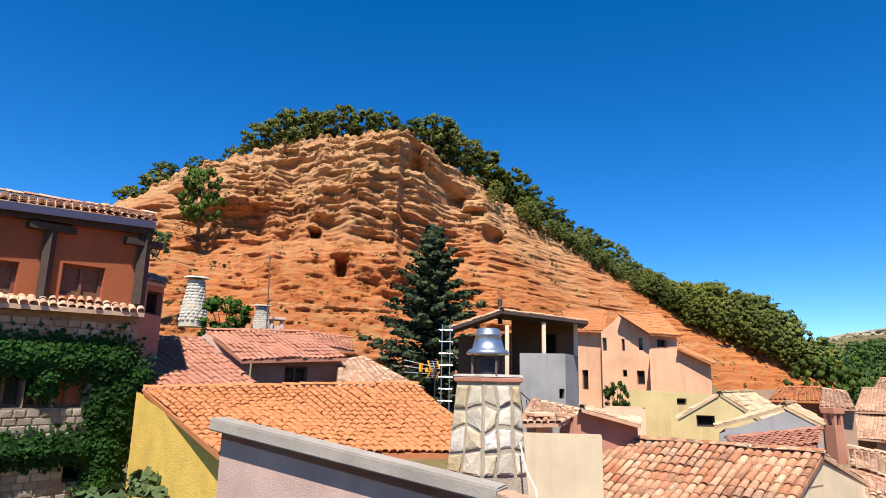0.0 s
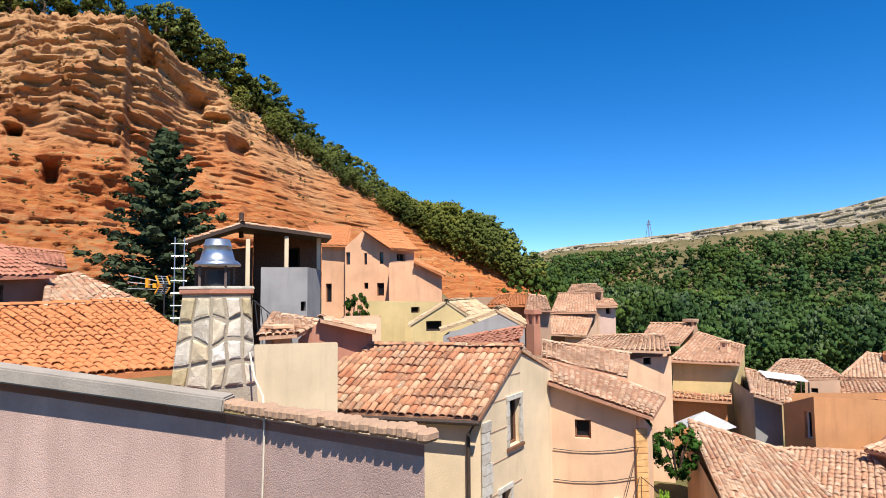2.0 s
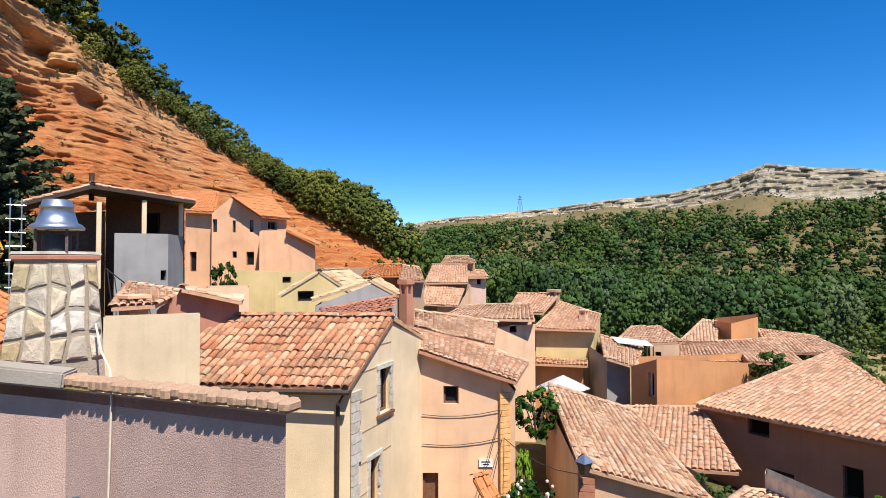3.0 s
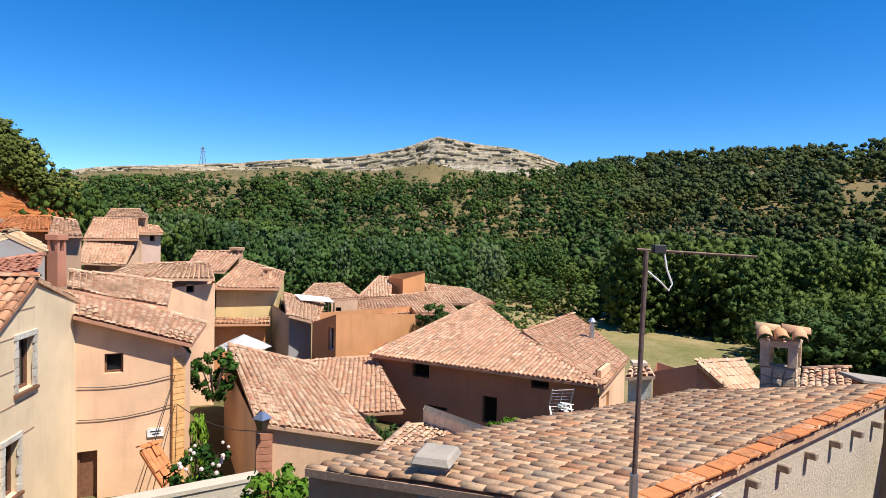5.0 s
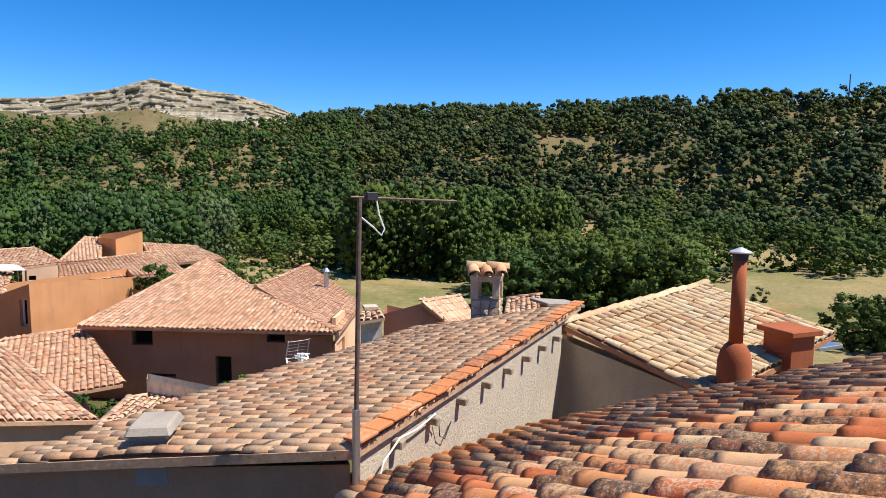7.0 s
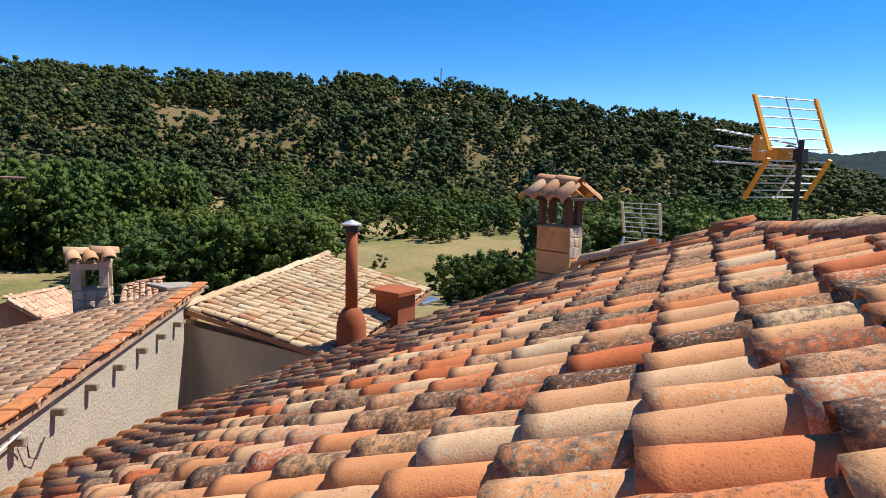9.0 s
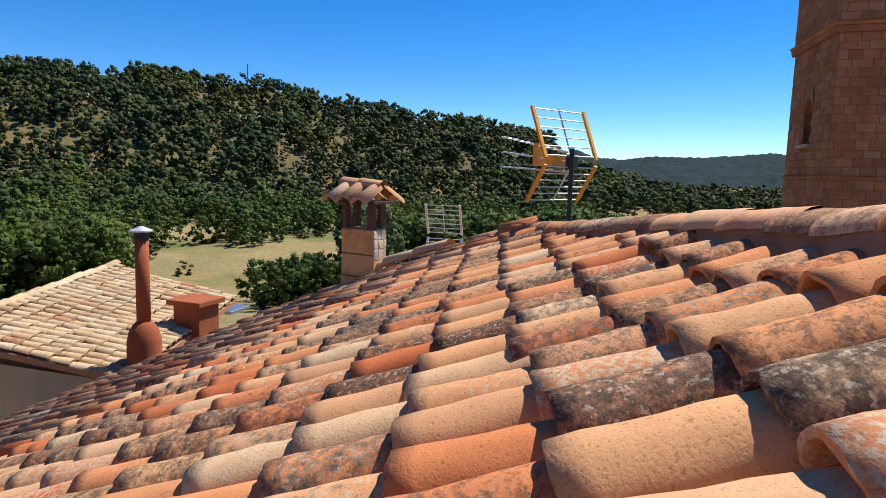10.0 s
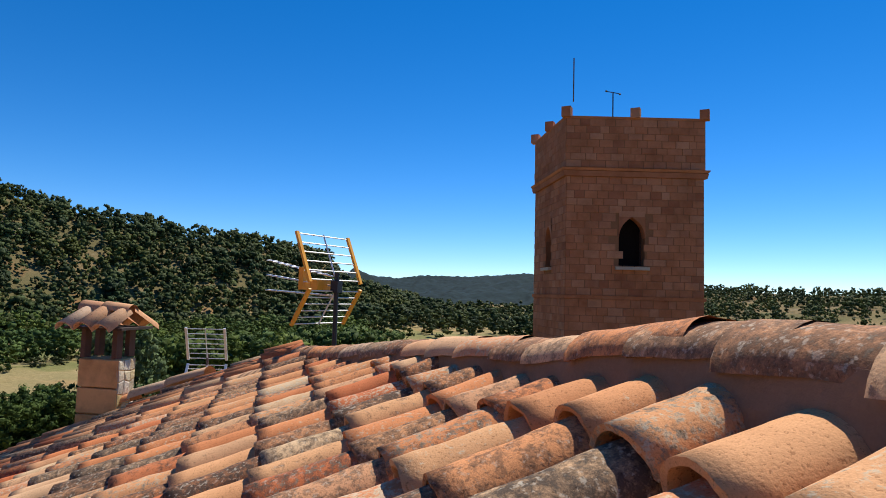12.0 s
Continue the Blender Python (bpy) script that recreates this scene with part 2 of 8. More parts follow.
M_PINE = leaf_mat("pine_needles", (0.026, 0.038, 0.016), (0.098, 0.122, 0.040))
M_BROWPINE = leaf_mat("brow_pine_needles", (0.034, 0.052, 0.013), (0.18, 0.205, 0.055))
M_FIR = leaf_mat("fir_needles", (0.022, 0.042, 0.026), (0.085, 0.115, 0.072))
M_LEAF = leaf_mat("broad_leaves", (0.018, 0.038, 0.010), (0.082, 0.135, 0.034))
M_GROVE = leaf_mat("grove_leaves", (0.032, 0.057, 0.013), (0.115, 0.165, 0.042))
M_POPLAR = leaf_mat("poplar_leaves", (0.05, 0.08, 0.032), (0.13, 0.175, 0.075))
M_IVY = leaf_mat("ivy_leaves", (0.015, 0.04, 0.008), (0.05, 0.12, 0.02))
M_SCRUB = leaf_mat("scrub_leaves", (0.05, 0.06, 0.02), (0.15, 0.15, 0.06))
M_LIME = leaf_mat("bright_leaves", (0.08, 0.16, 0.015), (0.24, 0.38, 0.04))
M_BARK = stone_mat("bark", [(0.12, 0.08, 0.055), (0.16, 0.11, 0.08)], 5.0)


def rock_mat():
    """Layered red and tan sandstone."""
    m, n, l, b = nt("red_sandstone")
    v = coords(n, l)
    warp = noise_tex(n, l, v, 0.08, 5)
    sx = n.new("ShaderNodeSeparateXYZ")
    l.new(v, sx.inputs[0])
    z = math_n(n, l, 'ADD', math_n(n, l, 'MULTIPLY', sx.outputs[2], 0.75), math_n(n, l, 'MULTIPLY', warp, 3.0))
    cb = n.new("ShaderNodeCombineXYZ")
    l.new(z, cb.inputs[2])
    lay = noise_tex(n, l, cb.outputs[0], 1.0, 8, 0.78)
    col = ramp(n, l, lay, [(0.30, (0.36, 0.085, 0.026)), (0.40, (0.55, 0.17, 0.05)), (0.46, (0.62, 0.25, 0.085)), (0.52, (0.47, 0.125, 0.038)), (0.58, (0.68, 0.34, 0.14)), (0.63, (0.50, 0.16, 0.05)), (0.70, (0.70, 0.43, 0.21))])
    h = math_n(n, l, 'ADD', math_n(n, l, 'MULTIPLY', sx.outputs[2], 0.045), math_n(n, l, 'MULTIPLY', noise_tex(n, l, v, 0.12, 4), 1.0))
    hi = ramp(n, l, math_n(n, l, 'MULTIPLY', h, 0.5), [(0.72, (0, 0, 0)), (0.95, (1, 1, 1))])
    col = mixc(n, l, math_n(n, l, 'MULTIPLY', hi, 0.6), col, (0.70, 0.45, 0.23))
    bl = noise_tex(n, l, v, 0.45, 7, 0.7)
    col = mixc(n, l, 0.6, col, ramp(n, l, bl, [(0.32, (0.72, 0.62, 0.55)), (0.6, (1, 1, 1))]), 'MULTIPLY')
    mott = noise_tex(n, l, coords(n, l, (0.8, 0.8, 1.5)), 1.4, 10, 0.78)
    col = mixc(n, l, 0.35, col, ramp(n, l, mott, [(0.36, (0.5, 0.38, 0.3)), (0.48, (0.95, 0.93, 0.9)), (0.62, (1.0, 1.0, 1.0))]), 'MULTIPLY')
    g = n.new("ShaderNodeNewGeometry")
    sn = n.new("ShaderNodeSeparateXYZ")
    l.new(g.outputs["Normal"], sn.inputs[0])
    grass = math_n(n, l, 'MULTIPLY', ramp(n, l, sn.outputs[2], [(0.72, (0, 0, 0)), (0.9, (1, 1, 1))]), ramp(n, l, noise_tex(n, l, v, 0.7, 6, 0.7), [(0.45, (0, 0, 0)), (0.62, (0.8, 0.8, 0.8))]))
    col = mixc(n, l, grass, col, (0.34, 0.23, 0.10))
    l.new(col, b.inputs["Base Color"])
    b.inputs["Roughness"].default_value = 0.97
    b.inputs["Specular IOR Level"].default_value = 0.12
    fb = noise_tex(n, l, coords(n, l, (0.3, 0.3, 2.6)), 1.2, 9, 0.75)
    fc = noise_tex(n, l, v, 1.3, 8, 0.7)
    bump(n, l, b, math_n(n, l, 'ADD', fb, math_n(n, l, 'MULTIPLY', fc, 0.6)), 1.0, 0.6)
    return m


def ground_mat():
    """Dry grass, bare earth and stones; greener on the valley floor."""
    m, n, l, b = nt("dry_ground")
    v = coords(n, l)
    a = noise_tex(n, l, v, 0.035, 6, 0.6)
    col = ramp(n, l, a, [(0.3, (0.08, 0.09, 0.03)), (0.46, (0.15, 0.14, 0.055)), (0.56, (0.27, 0.20, 0.09)), (0.7, (0.33, 0.22, 0.11))])
    red = ramp(n, l, noise_tex(n, l, v, 0.03, 6, 0.7), [(0.57, (0, 0, 0)), (0.64, (1, 1, 1))])
    col = mixc(n, l, math_n(n, l, 'MULTIPLY', red, 0.7), col, (0.40, 0.18, 0.075))
    pale = ramp(n, l, noise_tex(n, l, v, 0.07, 7, 0.75), [(0.58, (0, 0, 0)), (0.63, (1, 1, 1))])
    col = mixc(n, l, math_n(n, l, 'MULTIPLY', pale, 0.5), col, (0.36, 0.29, 0.19))
    sz = n.new("ShaderNodeSeparateXYZ")
    l.new(v, sz.inputs[0])
    high = math_n(n, l, 'ADD', math_n(n, l, 'MULTIPLY', sz.outputs[2], 0.06), math_n(n, l, 'MULTIPLY', noise_tex(n, l, v, 0.05, 5), 0.5))
    col = mixc(n, l, ramp(n, l, high, [(0.1, (0.55, 0.55, 0.55)), (0.4, (0, 0, 0))]), col, ramp(n, l, noise_tex(n, l, v, 0.028, 5, 0.6), [(0.40, (0.17, 0.20, 0.065)), (0.46, (0.28, 0.25, 0.10)), (0.52, (0.40, 0.31, 0.15))]))
    col = mixc(n, l, ramp(n, l, high, [(0.35, (0, 0, 0)), (0.8, (0.6, 0.6, 0.6))]), col, (0.15, 0.115, 0.055))
    f = noise_tex(n, l, v, 1.2, 8, 0.75)
    col = mixc(n, l, 0.6, col, ramp(n, l, f, [(0.35, (0.5, 0.5, 0.45)), (0.65, (1, 1, 1))]), 'MULTIPLY')
    l.new(col, b.inputs["Base Color"])
    b.inputs["Roughness"].default_value = 1.0
    b.inputs["Specular IOR Level"].default_value = 0.12
    bump(n, l, b, f, 0.8, 0.3)
    return m


M_ROCK, M_GROUND = rock_mat(), ground_mat()


def ledge_mat():
    """Pale limestone in thin level beds."""
    m, n, l, b = nt("pale_limestone")
    v = coords(n, l, (0.012, 0.012, 0.55))
    lay_f = noise_tex(n, l, v, 1.0, 7, 0.75)
    col = ramp(n, l, lay_f, [(0.36, (0.16, 0.12, 0.08)), (0.44, (0.36, 0.29, 0.20)), (0.54, (0.54, 0.46, 0.34)), (0.62, (0.26, 0.20, 0.13)), (0.68, (0.50, 0.42, 0.31))])
    blot = noise_tex(n, l, coords(n, l), 0.12, 7, 0.75)
    col = mixc(n, l, ramp(n, l, blot, [(0.51, (0, 0, 0)), (0.6, (0.75, 0.75, 0.75))]), col, (0.17, 0.15, 0.07))
    l.new(col, b.inputs["Base Color"])
    b.inputs["Roughness"].default_value = 0.97
    b.inputs["Specular IOR Level"].default_value = 0.12
    bump(n, l, b, lay_f, 1.0, 2.0)
    return m


M_LIMEST = ledge_mat()



# ---- building tools ----
def np_mesh(name, verts, faces, mat, smooth=False, normals=None):
    """A mesh from arrays of places and of quads or triangles."""
    verts, faces = np.asarray(verts, np.float32), np.asarray(faces, np.int32)
    me = bpy.data.meshes.new(name)
    k = faces.shape[1]
    me.vertices.add(len(verts))
    me.vertices.foreach_set("co", verts.ravel())
    me.loops.add(faces.size)
    me.loops.foreach_set("vertex_index", faces.ravel())
    me.polygons.add(len(faces))
    me.polygons.foreach_set("loop_start", np.arange(0, faces.size, k, dtype=np.int32))
    if smooth is not False:
        me.polygons.foreach_set("use_smooth", np.ones(len(faces), bool) if smooth is True else smooth)
    me.update(calc_edges=True)
    if normals is not None:
        me.polygons.foreach_set("use_smooth", np.ones(len(faces), bool))
        me.normals_split_custom_set_from_vertices(np.asarray(normals, np.float32))
    me.materials.append(mat)
    return me


def thing(name, label, category, base, group="", kind=""):
    e = new(name)
    e.empty_display_size = 0.2
    e.location = base
    return tagged(e, label, category, group, kind)


def put(name, me, parent=None, label=""):
    """Links a mesh in the place's own coordinates, as a part of parent."""
    ob = new(name, me)
    if parent is not None:
        ob.parent = parent
        top = parent
        while top.parent is not None:
            top = top.parent
        if parent is top:
            ob.matrix_parent_inverse = Matrix.Translation(top.location).inverted()
    if label:
        ob["label"] = label
    return ob


def part(name, bm, mat, parent=None, label="", smooth=False):
    me = bpy.data.meshes.new(name)
    bm.to_mesh(me)
    bm.free()
    me.materials.append(mat)
    if smooth:
        for p in me.polygons:
            p.use_smooth = True
    return put(name, me, parent, label)


def box(bm, lo, hi, m=None, bevel=0.0):
    r = bmesh.ops.create_cube(bm, size=1.0)
    vs = r["verts"]
    for v in vs:
        v.co = Vector([lo[i] + (v.co[i] + 0.5) * (hi[i] - lo[i]) for i in range(3)])
        if m is not None:
            v.co = m @ v.co
    if bevel:
        es = list({e for v in vs for e in v.link_edges})
        bmesh.ops.bevel(bm, geom=es, offset=bevel, segments=1, affect='EDGES')
    return vs


def tube(bm, pts, rad, seg=8, caps=True):
    """A round bar through points; rad may be one number or one for each point."""
    pts = [Vector(p) for p in pts]
    rads = rad if isinstance(rad, (list, tuple)) else [rad] * len(pts)
    rings = []
    for i, p in enumerate(pts):
        d = (pts[min(i + 1, len(pts) - 1)] - pts[max(i - 1, 0)]).normalized()
        s = d.orthogonal().normalized() if abs(d.z) < 0.95 else Vector((1, 0, 0))
        s = (s - d * s.dot(d)).normalized()
        w = d.cross(s)
        rings.append([bm.verts.new(p + (s * math.cos(a) + w * math.sin(a)) * rads[i]) for a in [2 * math.pi * k / seg for k in range(seg)]])
    for a, b in zip(rings, rings[1:]):
        for k in range(seg):
            bm.faces.new((a[k], a[(k + 1) % seg], b[(k + 1) % seg], b[k]))
    if caps:
        bm.faces.new(rings[0][::-1])
        bm.faces.new(rings[-1])


def beam(bm, a, b, w, h, up=(0, 0, 1)):
    """A squared bar from a to b."""
    a, b = Vector(a), Vector(b)
    d = (b - a).normalized()
    s = d.cross(Vector(up))
    s = s.normalized() if s.length > 1e-4 else Vector((1, 0, 0))
    u = s.cross(d)
    vs = [bm.verts.new(p + s * (i * w / 2) + u * (j * h / 2)) for p in (a, b) for i, j in ((-1, -1), (1, -1), (1, 1), (-1, 1))]
    for f in ((0, 1, 2, 3), (7, 6, 5, 4), (0, 4, 5, 1), (1, 5, 6, 2), (2, 6, 7, 3), (3, 7, 4, 0)):
        bm.faces.new([vs[k] for k in f])


def tile_template(seg, rings, thick, high=0.92):
    """A half-round tile 1 long in y (0 is its lower end), 1 wide in x, with its wide end below."""
    v, f = [], []
    for r in range(rings + 1):
        t = r / rings
        w = 0.5 * (1.0 - 0.2 * t)
        for k in range(seg + 1):
            a = math.pi * k / seg
            v.append((-math.cos(a) * w, t, math.sin(a) * w * high))
    for r in range(rings):
        for k in range(seg):
            i = r * (seg + 1) + k
            f.append((i, i + seg + 1, i + seg + 2, i + 1))
    if thick:
        n0 = len(v)
        for t in (0.0, 0.25):
            for k in range(seg + 1):
                a = math.pi * k / seg
                v.append((-math.cos(a) * (0.5 - thick), t, math.sin(a) * (0.5 * high - thick)))
        for k in range(seg):
            f.append((k + 1, n0 + k + 1, n0 + k, k))
            f.append((n0 + k + 1, n0 + seg + 2 + k, n0 + seg + 1 + k, n0 + k))
    return np.array(v), np.array(f)


T_FAR, T_MID, T_NEAR = tile_template(4, 1, 0, 0.62), tile_template(6, 1, 0.07, 0.68), tile_template(6, 1, 0.07)


def lay(centres, side, axis, normal, width, length, template, rng, tilt=0.055):
    """Arrays for tiles whose lower ends' middles are centres; side, axis (upwards) and normal may vary by tile."""
    v, f = template
    k = len(centres)
    w, l = width * rng.uniform(0.93, 1.07, k), length * rng.uniform(1.08, 1.2, k)
    tw = rng.normal(0, 0.035, k)
    ax, sd = axis + side * tw[:, None], side - axis * tw[:, None]
    tl = rng.normal(tilt, 0.015, k)
    ax = ax + normal * -tl[:, None] * 0.6
    base = centres + normal * (rng.uniform(0.0, 0.02, k) + 0.018)[:, None] + axis * (rng.normal(0, 0.018, k) * (length / 0.38))[:, None]
    out = base[:, None, :] + sd[:, None, :] * (v[None, :, :1] * w[:, None, None]) + ax[:, None, :] * (v[None, :, 1:2] * l[:, None, None]) + normal[:, None, :] * (v[None, :, 2:3] * w[:, None, None])
    fc = f[None] + (np.arange(k) * len(v))[:, None, None]
    return out.reshape(-1, 3), fc.reshape(-1, 4)


def round_only(template, count):
    """Smooth flags for laid tiles: the round back is smooth, the rim at the lower end stays crisp."""
    v, f = template
    one = np.ones(len(f), bool)
    if len(v) > 12:
        outer = len(f) // 3 if len(f) == 18 else len(f)
        one[outer::2] = False
    return np.tile(one, count)


def slab(pts, thick):
    """A closed sheet of that thickness hanging under four or more corners."""
    bm = bmesh.new()
    a = [bm.verts.new(p) for p in pts]
    b = [bm.verts.new(Vector(p) - Vector((0, 0, thick))) for p in pts]
    bm.faces.new(a)
    bm.faces.new(b[::-1])
    for i in range(len(a)):
        j = (i + 1) % len(a)
        bm.faces.new((a[i], b[i], b[j], a[j]))
    bmesh.ops.recalc_face_normals(bm, faces=bm.faces)
    return bm


def sheet(a, b, c, d, thick, n=8):
    """A closed sheet that follows the sag between four corners."""
    bm = bmesh.new()
    P = lambda i, j: (a * (1 - i / n) + b * (i / n)) * (1 - j / n) + (d * (1 - i / n) + c * (i / n)) * (j / n)
    top = [[bm.verts.new(P(i, j)) for j in range(n + 1)] for i in range(n + 1)]
    low = [[bm.verts.new(P(i, j) - np.array([0, 0, thick])) for j in range(n + 1)] for i in range(n + 1)]
    for i in range(n):
        for j in range(n):
            bm.faces.new((top[i][j], top[i + 1][j], top[i + 1][j + 1], top[i][j + 1]))
            bm.faces.new((low[i][j], low[i][j + 1], low[i + 1][j + 1], low[i + 1][j]))
    rim = [(i, 0) for i in range(n)] + [(n, j) for j in range(n)] + [(i, n) for i in range(n, 0, -1)] + [(0, j) for j in range(n, 0, -1)]
    for (i, j), (k, m) in zip(rim, rim[1:] + rim[:1]):
        bm.faces.new((top[i][j], low[i][j], low[k][m], top[k][m]))
    bmesh.ops.recalc_face_normals(bm, faces=bm.faces)
    return bm


def tile_roof(parent, el, er, rr, rl, mat, pitch=0.175, row=0.31, seed=1, ridge=True, template=None, thick=0.09, under=None):
    """A pitched roof of half-round tiles: eave left and right, ridge right and left."""
    rng = np.random.default_rng(seed)
    el, er, rr, rl = [np.array(p, float) for p in (el, er, rr, rl)]
    nc = max(2, int(round((np.linalg.norm(er - el) + np.linalg.norm(rr - rl)) / 2 / pitch)))
    nr = max(2, int(round((np.linalg.norm(rl - el) + np.linalg.norm(rr - er)) / 2 / row)))
    u, w = np.meshgrid((np.arange(nc) + 0.5) / nc, np.arange(nr) / nr, indexing="ij")
    u, w = u.ravel(), w.ravel()
    wob = 0.03 * np.sin(u * 9 + seed) * np.sin(w * 7 + 2 * seed)
    ratio = np.linalg.norm(rr - rl) / np.linalg.norm(er - el)
    if not 0.7 < ratio < 1.4:
        return tile_plane(parent, [el, er, rr, rl], mat, pitch, row, seed, template, thick, under)
    p = (1 - w)[:, None] * ((1 - u)[:, None] * el + u[:, None] * er) + w[:, None] * ((1 - u)[:, None] * rl + u[:, None] * rr)
    ax = ((1 - u)[:, None] * (rl - el) + u[:, None] * (rr - er))
    ax /= np.linalg.norm(ax, axis=1)[:, None]
    sd = np.repeat(((er - el) + (rr - rl))[None], len(u), 0)
    sd /= np.linalg.norm(sd, axis=1)[:, None]
    nm = np.cross(sd, ax)
    nm /= np.linalg.norm(nm, axis=1)[:, None]
    nm *= np.sign(nm[:, 2:3])
    p = p + nm * wob[:, None]
    pw = np.linalg.norm(er - el) * (1 - w) / nc + np.linalg.norm(rr - rl) * w / nc
    v, f = lay(p, sd, ax, nm, pitch * 0.9, row, template or T_FAR, rng)
    tiles = put("roof_tiles", np_mesh("roof_tiles", v, f, mat, round_only(template or T_FAR, len(p))), parent)
    tiles["kind"] = "stuff"
    part("roof", sheet(el, er, rr, rl, thick), under or mat, parent)
    if ridge:
        k = max(2, int(np.linalg.norm(rr - rl) / 0.36))
        d = (rr - rl) / np.linalg.norm(rr - rl)
        c = rl + (rr - rl) * (np.arange(k) / k)[:, None] + np.array([0, 0, 0.03])
        sdv = np.cross(d, [0, 0, 1.0])
        v, f = lay(c, np.repeat(sdv[None], k, 0), np.repeat(d[None], k, 0), np.repeat(np.cross(sdv, d)[None], k, 0), pitch * 1.1, 0.38, T_MID, rng)
        put("ridge_tiles", np_mesh("ridge_tiles", v, f, mat, True), parent)["kind"] = "stuff"
    return tiles


def tile_plane(parent, ring, mat, pitch, row, seed, template, thick, under):
    """Tiles in parallel columns over one sloping plane with any outline; its eave is the ring's first side."""
    rng = np.random.default_rng(seed)
    q = np.array(ring)
    A = np.c_[q[:, :2], np.ones(len(q))]
    k = np.linalg.lstsq(A, q[:, 2], rcond=None)[0]
    sd = q[1] - q[0]
    sd[2] = k[0] * sd[0] + k[1] * sd[1]
    L = np.linalg.norm(sd)
    sd /= L
    nm = np.array([-k[0], -k[1], 1.0])
    nm /= np.linalg.norm(nm)
    ax = np.cross(nm, sd)
    if np.dot(ax, q[2] + q[3] - q[0] - q[1]) < 0:
        ax = -ax
    rel = q - q[0]
    pu, pw = rel @ sd, rel @ ax
    u, w = np.meshgrid(np.arange(pu.min() + pitch / 2, pu.max(), pitch), np.arange(pw.min(), pw.max(), row), indexing="ij")
    u, w = u.ravel(), w.ravel()
    x, y = u, w + row * 0.5
    ok = np.zeros(len(x), bool)
    for i in range(len(q)):
        j = (i + 1) % len(q)
        if pw[i] != pw[j]:
            ok ^= ((pw[i] > y) != (pw[j] > y)) & (x < (pu[j] - pu[i]) * (y - pw[i]) / (pw[j] - pw[i]) + pu[i])
    base = np.array([q[0][0], q[0][1], k[0] * q[0][0] + k[1] * q[0][1] + k[2]])
    p = base + sd * u[ok][:, None] + ax * w[ok][:, None]
    m = len(p)
    v, f = lay(p, np.repeat(sd[None], m, 0), np.repeat(ax[None], m, 0), np.repeat(nm[None], m, 0), pitch * 0.9, row, template or T_FAR, rng)
    tiles = put("roof_tiles", np_mesh("roof_tiles", v, f, mat, round_only(template or T_FAR, len(p))), parent)
    tiles["kind"] = "stuff"
    flat = [(r[0], r[1], k[0] * r[0] + k[1] * r[1] + k[2]) for r in ring]
    part("roof", slab(flat, thick), under or mat, parent)
    for i in range(1, len(q)):
        cap_row(parent, flat[i], flat[(i + 1) % len(q)], mat, pitch * 1.1, 0.36, seed + i)
    return tiles


def cap_row(parent, a, b, mat, width=0.24, length=0.4, seed=3, name="ridge_tile"):
    """A row of cap tiles from a to b, each its own piece."""
    rng = np.random.default_rng(seed)
    a, b = np.array(a, float), np.array(b, float)
    L = np.linalg.norm(b - a)
    d = (b - a) / L
    k = max(1, int(L / length))
    sdv = np.cross(d, [0, 0, 1.0])
    sdv /= np.linalg.norm(sdv)
    for i in range(k):
        v, f = lay((a + (b - a) * i / k)[None], sdv[None], d[None], np.cross(sdv, d)[None], width, length, T_MID, rng)
        put(name, np_mesh(name, v, f, mat, round_only(T_MID, 1)), parent)


def walls(parent, foot, z0, tops, mat, openings=None, depth=0.2, name="wall", label=""):
    """Outside walls on a ring of corners, each with its own top, with openings (edge: [(u0, u1, z0, z1)]) that have deep reveals."""
    openings = openings or {}
    bm = bmesh.new()
    n = len(foot)
    area = sum(foot[i][0] * foot[(i + 1) % n][1] - foot[(i + 1) % n][0] * foot[i][1] for i in range(n))
    for i in range(n):
        p, q = Vector(foot[i]), Vector(foot[(i + 1) % n])
        L = (q - p).length
        d = (q - p) / L
        inn = Vector((-d.y, d.x)) * (1 if area > 0 else -1)
        zt = lambda u: tops[i] + (tops[(i + 1) % n] - tops[i]) * u / L
        at = lambda u, z, k=0.0: bm.verts.new((*(p + d * u + inn * k), z))
        holes = openings.get(i, [])
        us = sorted({0.0, L, *[h[0] for h in holes], *[h[1] for h in holes]})
        for a, b in zip(us, us[1:]):
            low = [(z0, z0)]
            for h in sorted(holes, key=lambda h: h[2]):
                if h[0] <= a + 1e-6 and h[1] >= b - 1e-6:
                    low.append((h[2], h[3]))
            for j, (_, start) in enumerate(low):
                if j + 1 < len(low):
                    bm.faces.new((at(a, start), at(b, start), at(b, low[j + 1][0]), at(a, low[j + 1][0])))
                else:
                    bm.faces.new((at(a, start), at(b, start), at(b, zt(b)), at(a, zt(a))))
        for u0, u1, za, zb, *_ in holes:
            for e in (((u0, za), (u1, za)), ((u1, za), (u1, zb)), ((u1, zb), (u0, zb)), ((u0, zb), (u0, za))):
                bm.faces.new((at(*e[0]), at(*e[1]), at(*e[1], depth), at(*e[0], depth)))
    bmesh.ops.remove_doubles(bm, verts=bm.verts, dist=0.0005)
    bmesh.ops.recalc_face_normals(bm, faces=bm.faces)
    w = part(name, bm, mat, parent, label)
    for i, hs in openings.items():
        p, q = Vector(foot[i]), Vector(foot[(i + 1) % n])
        d = (q - p).normalized()
        inn = Vector((-d.y, d.x)) * (1 if area > 0 else -1)
        for h in hs:
            style = h[4] if len(h) > 4 else "window"
            window(parent, p, d, inn, h[0], h[1], h[2], h[3], depth, style)
    return w


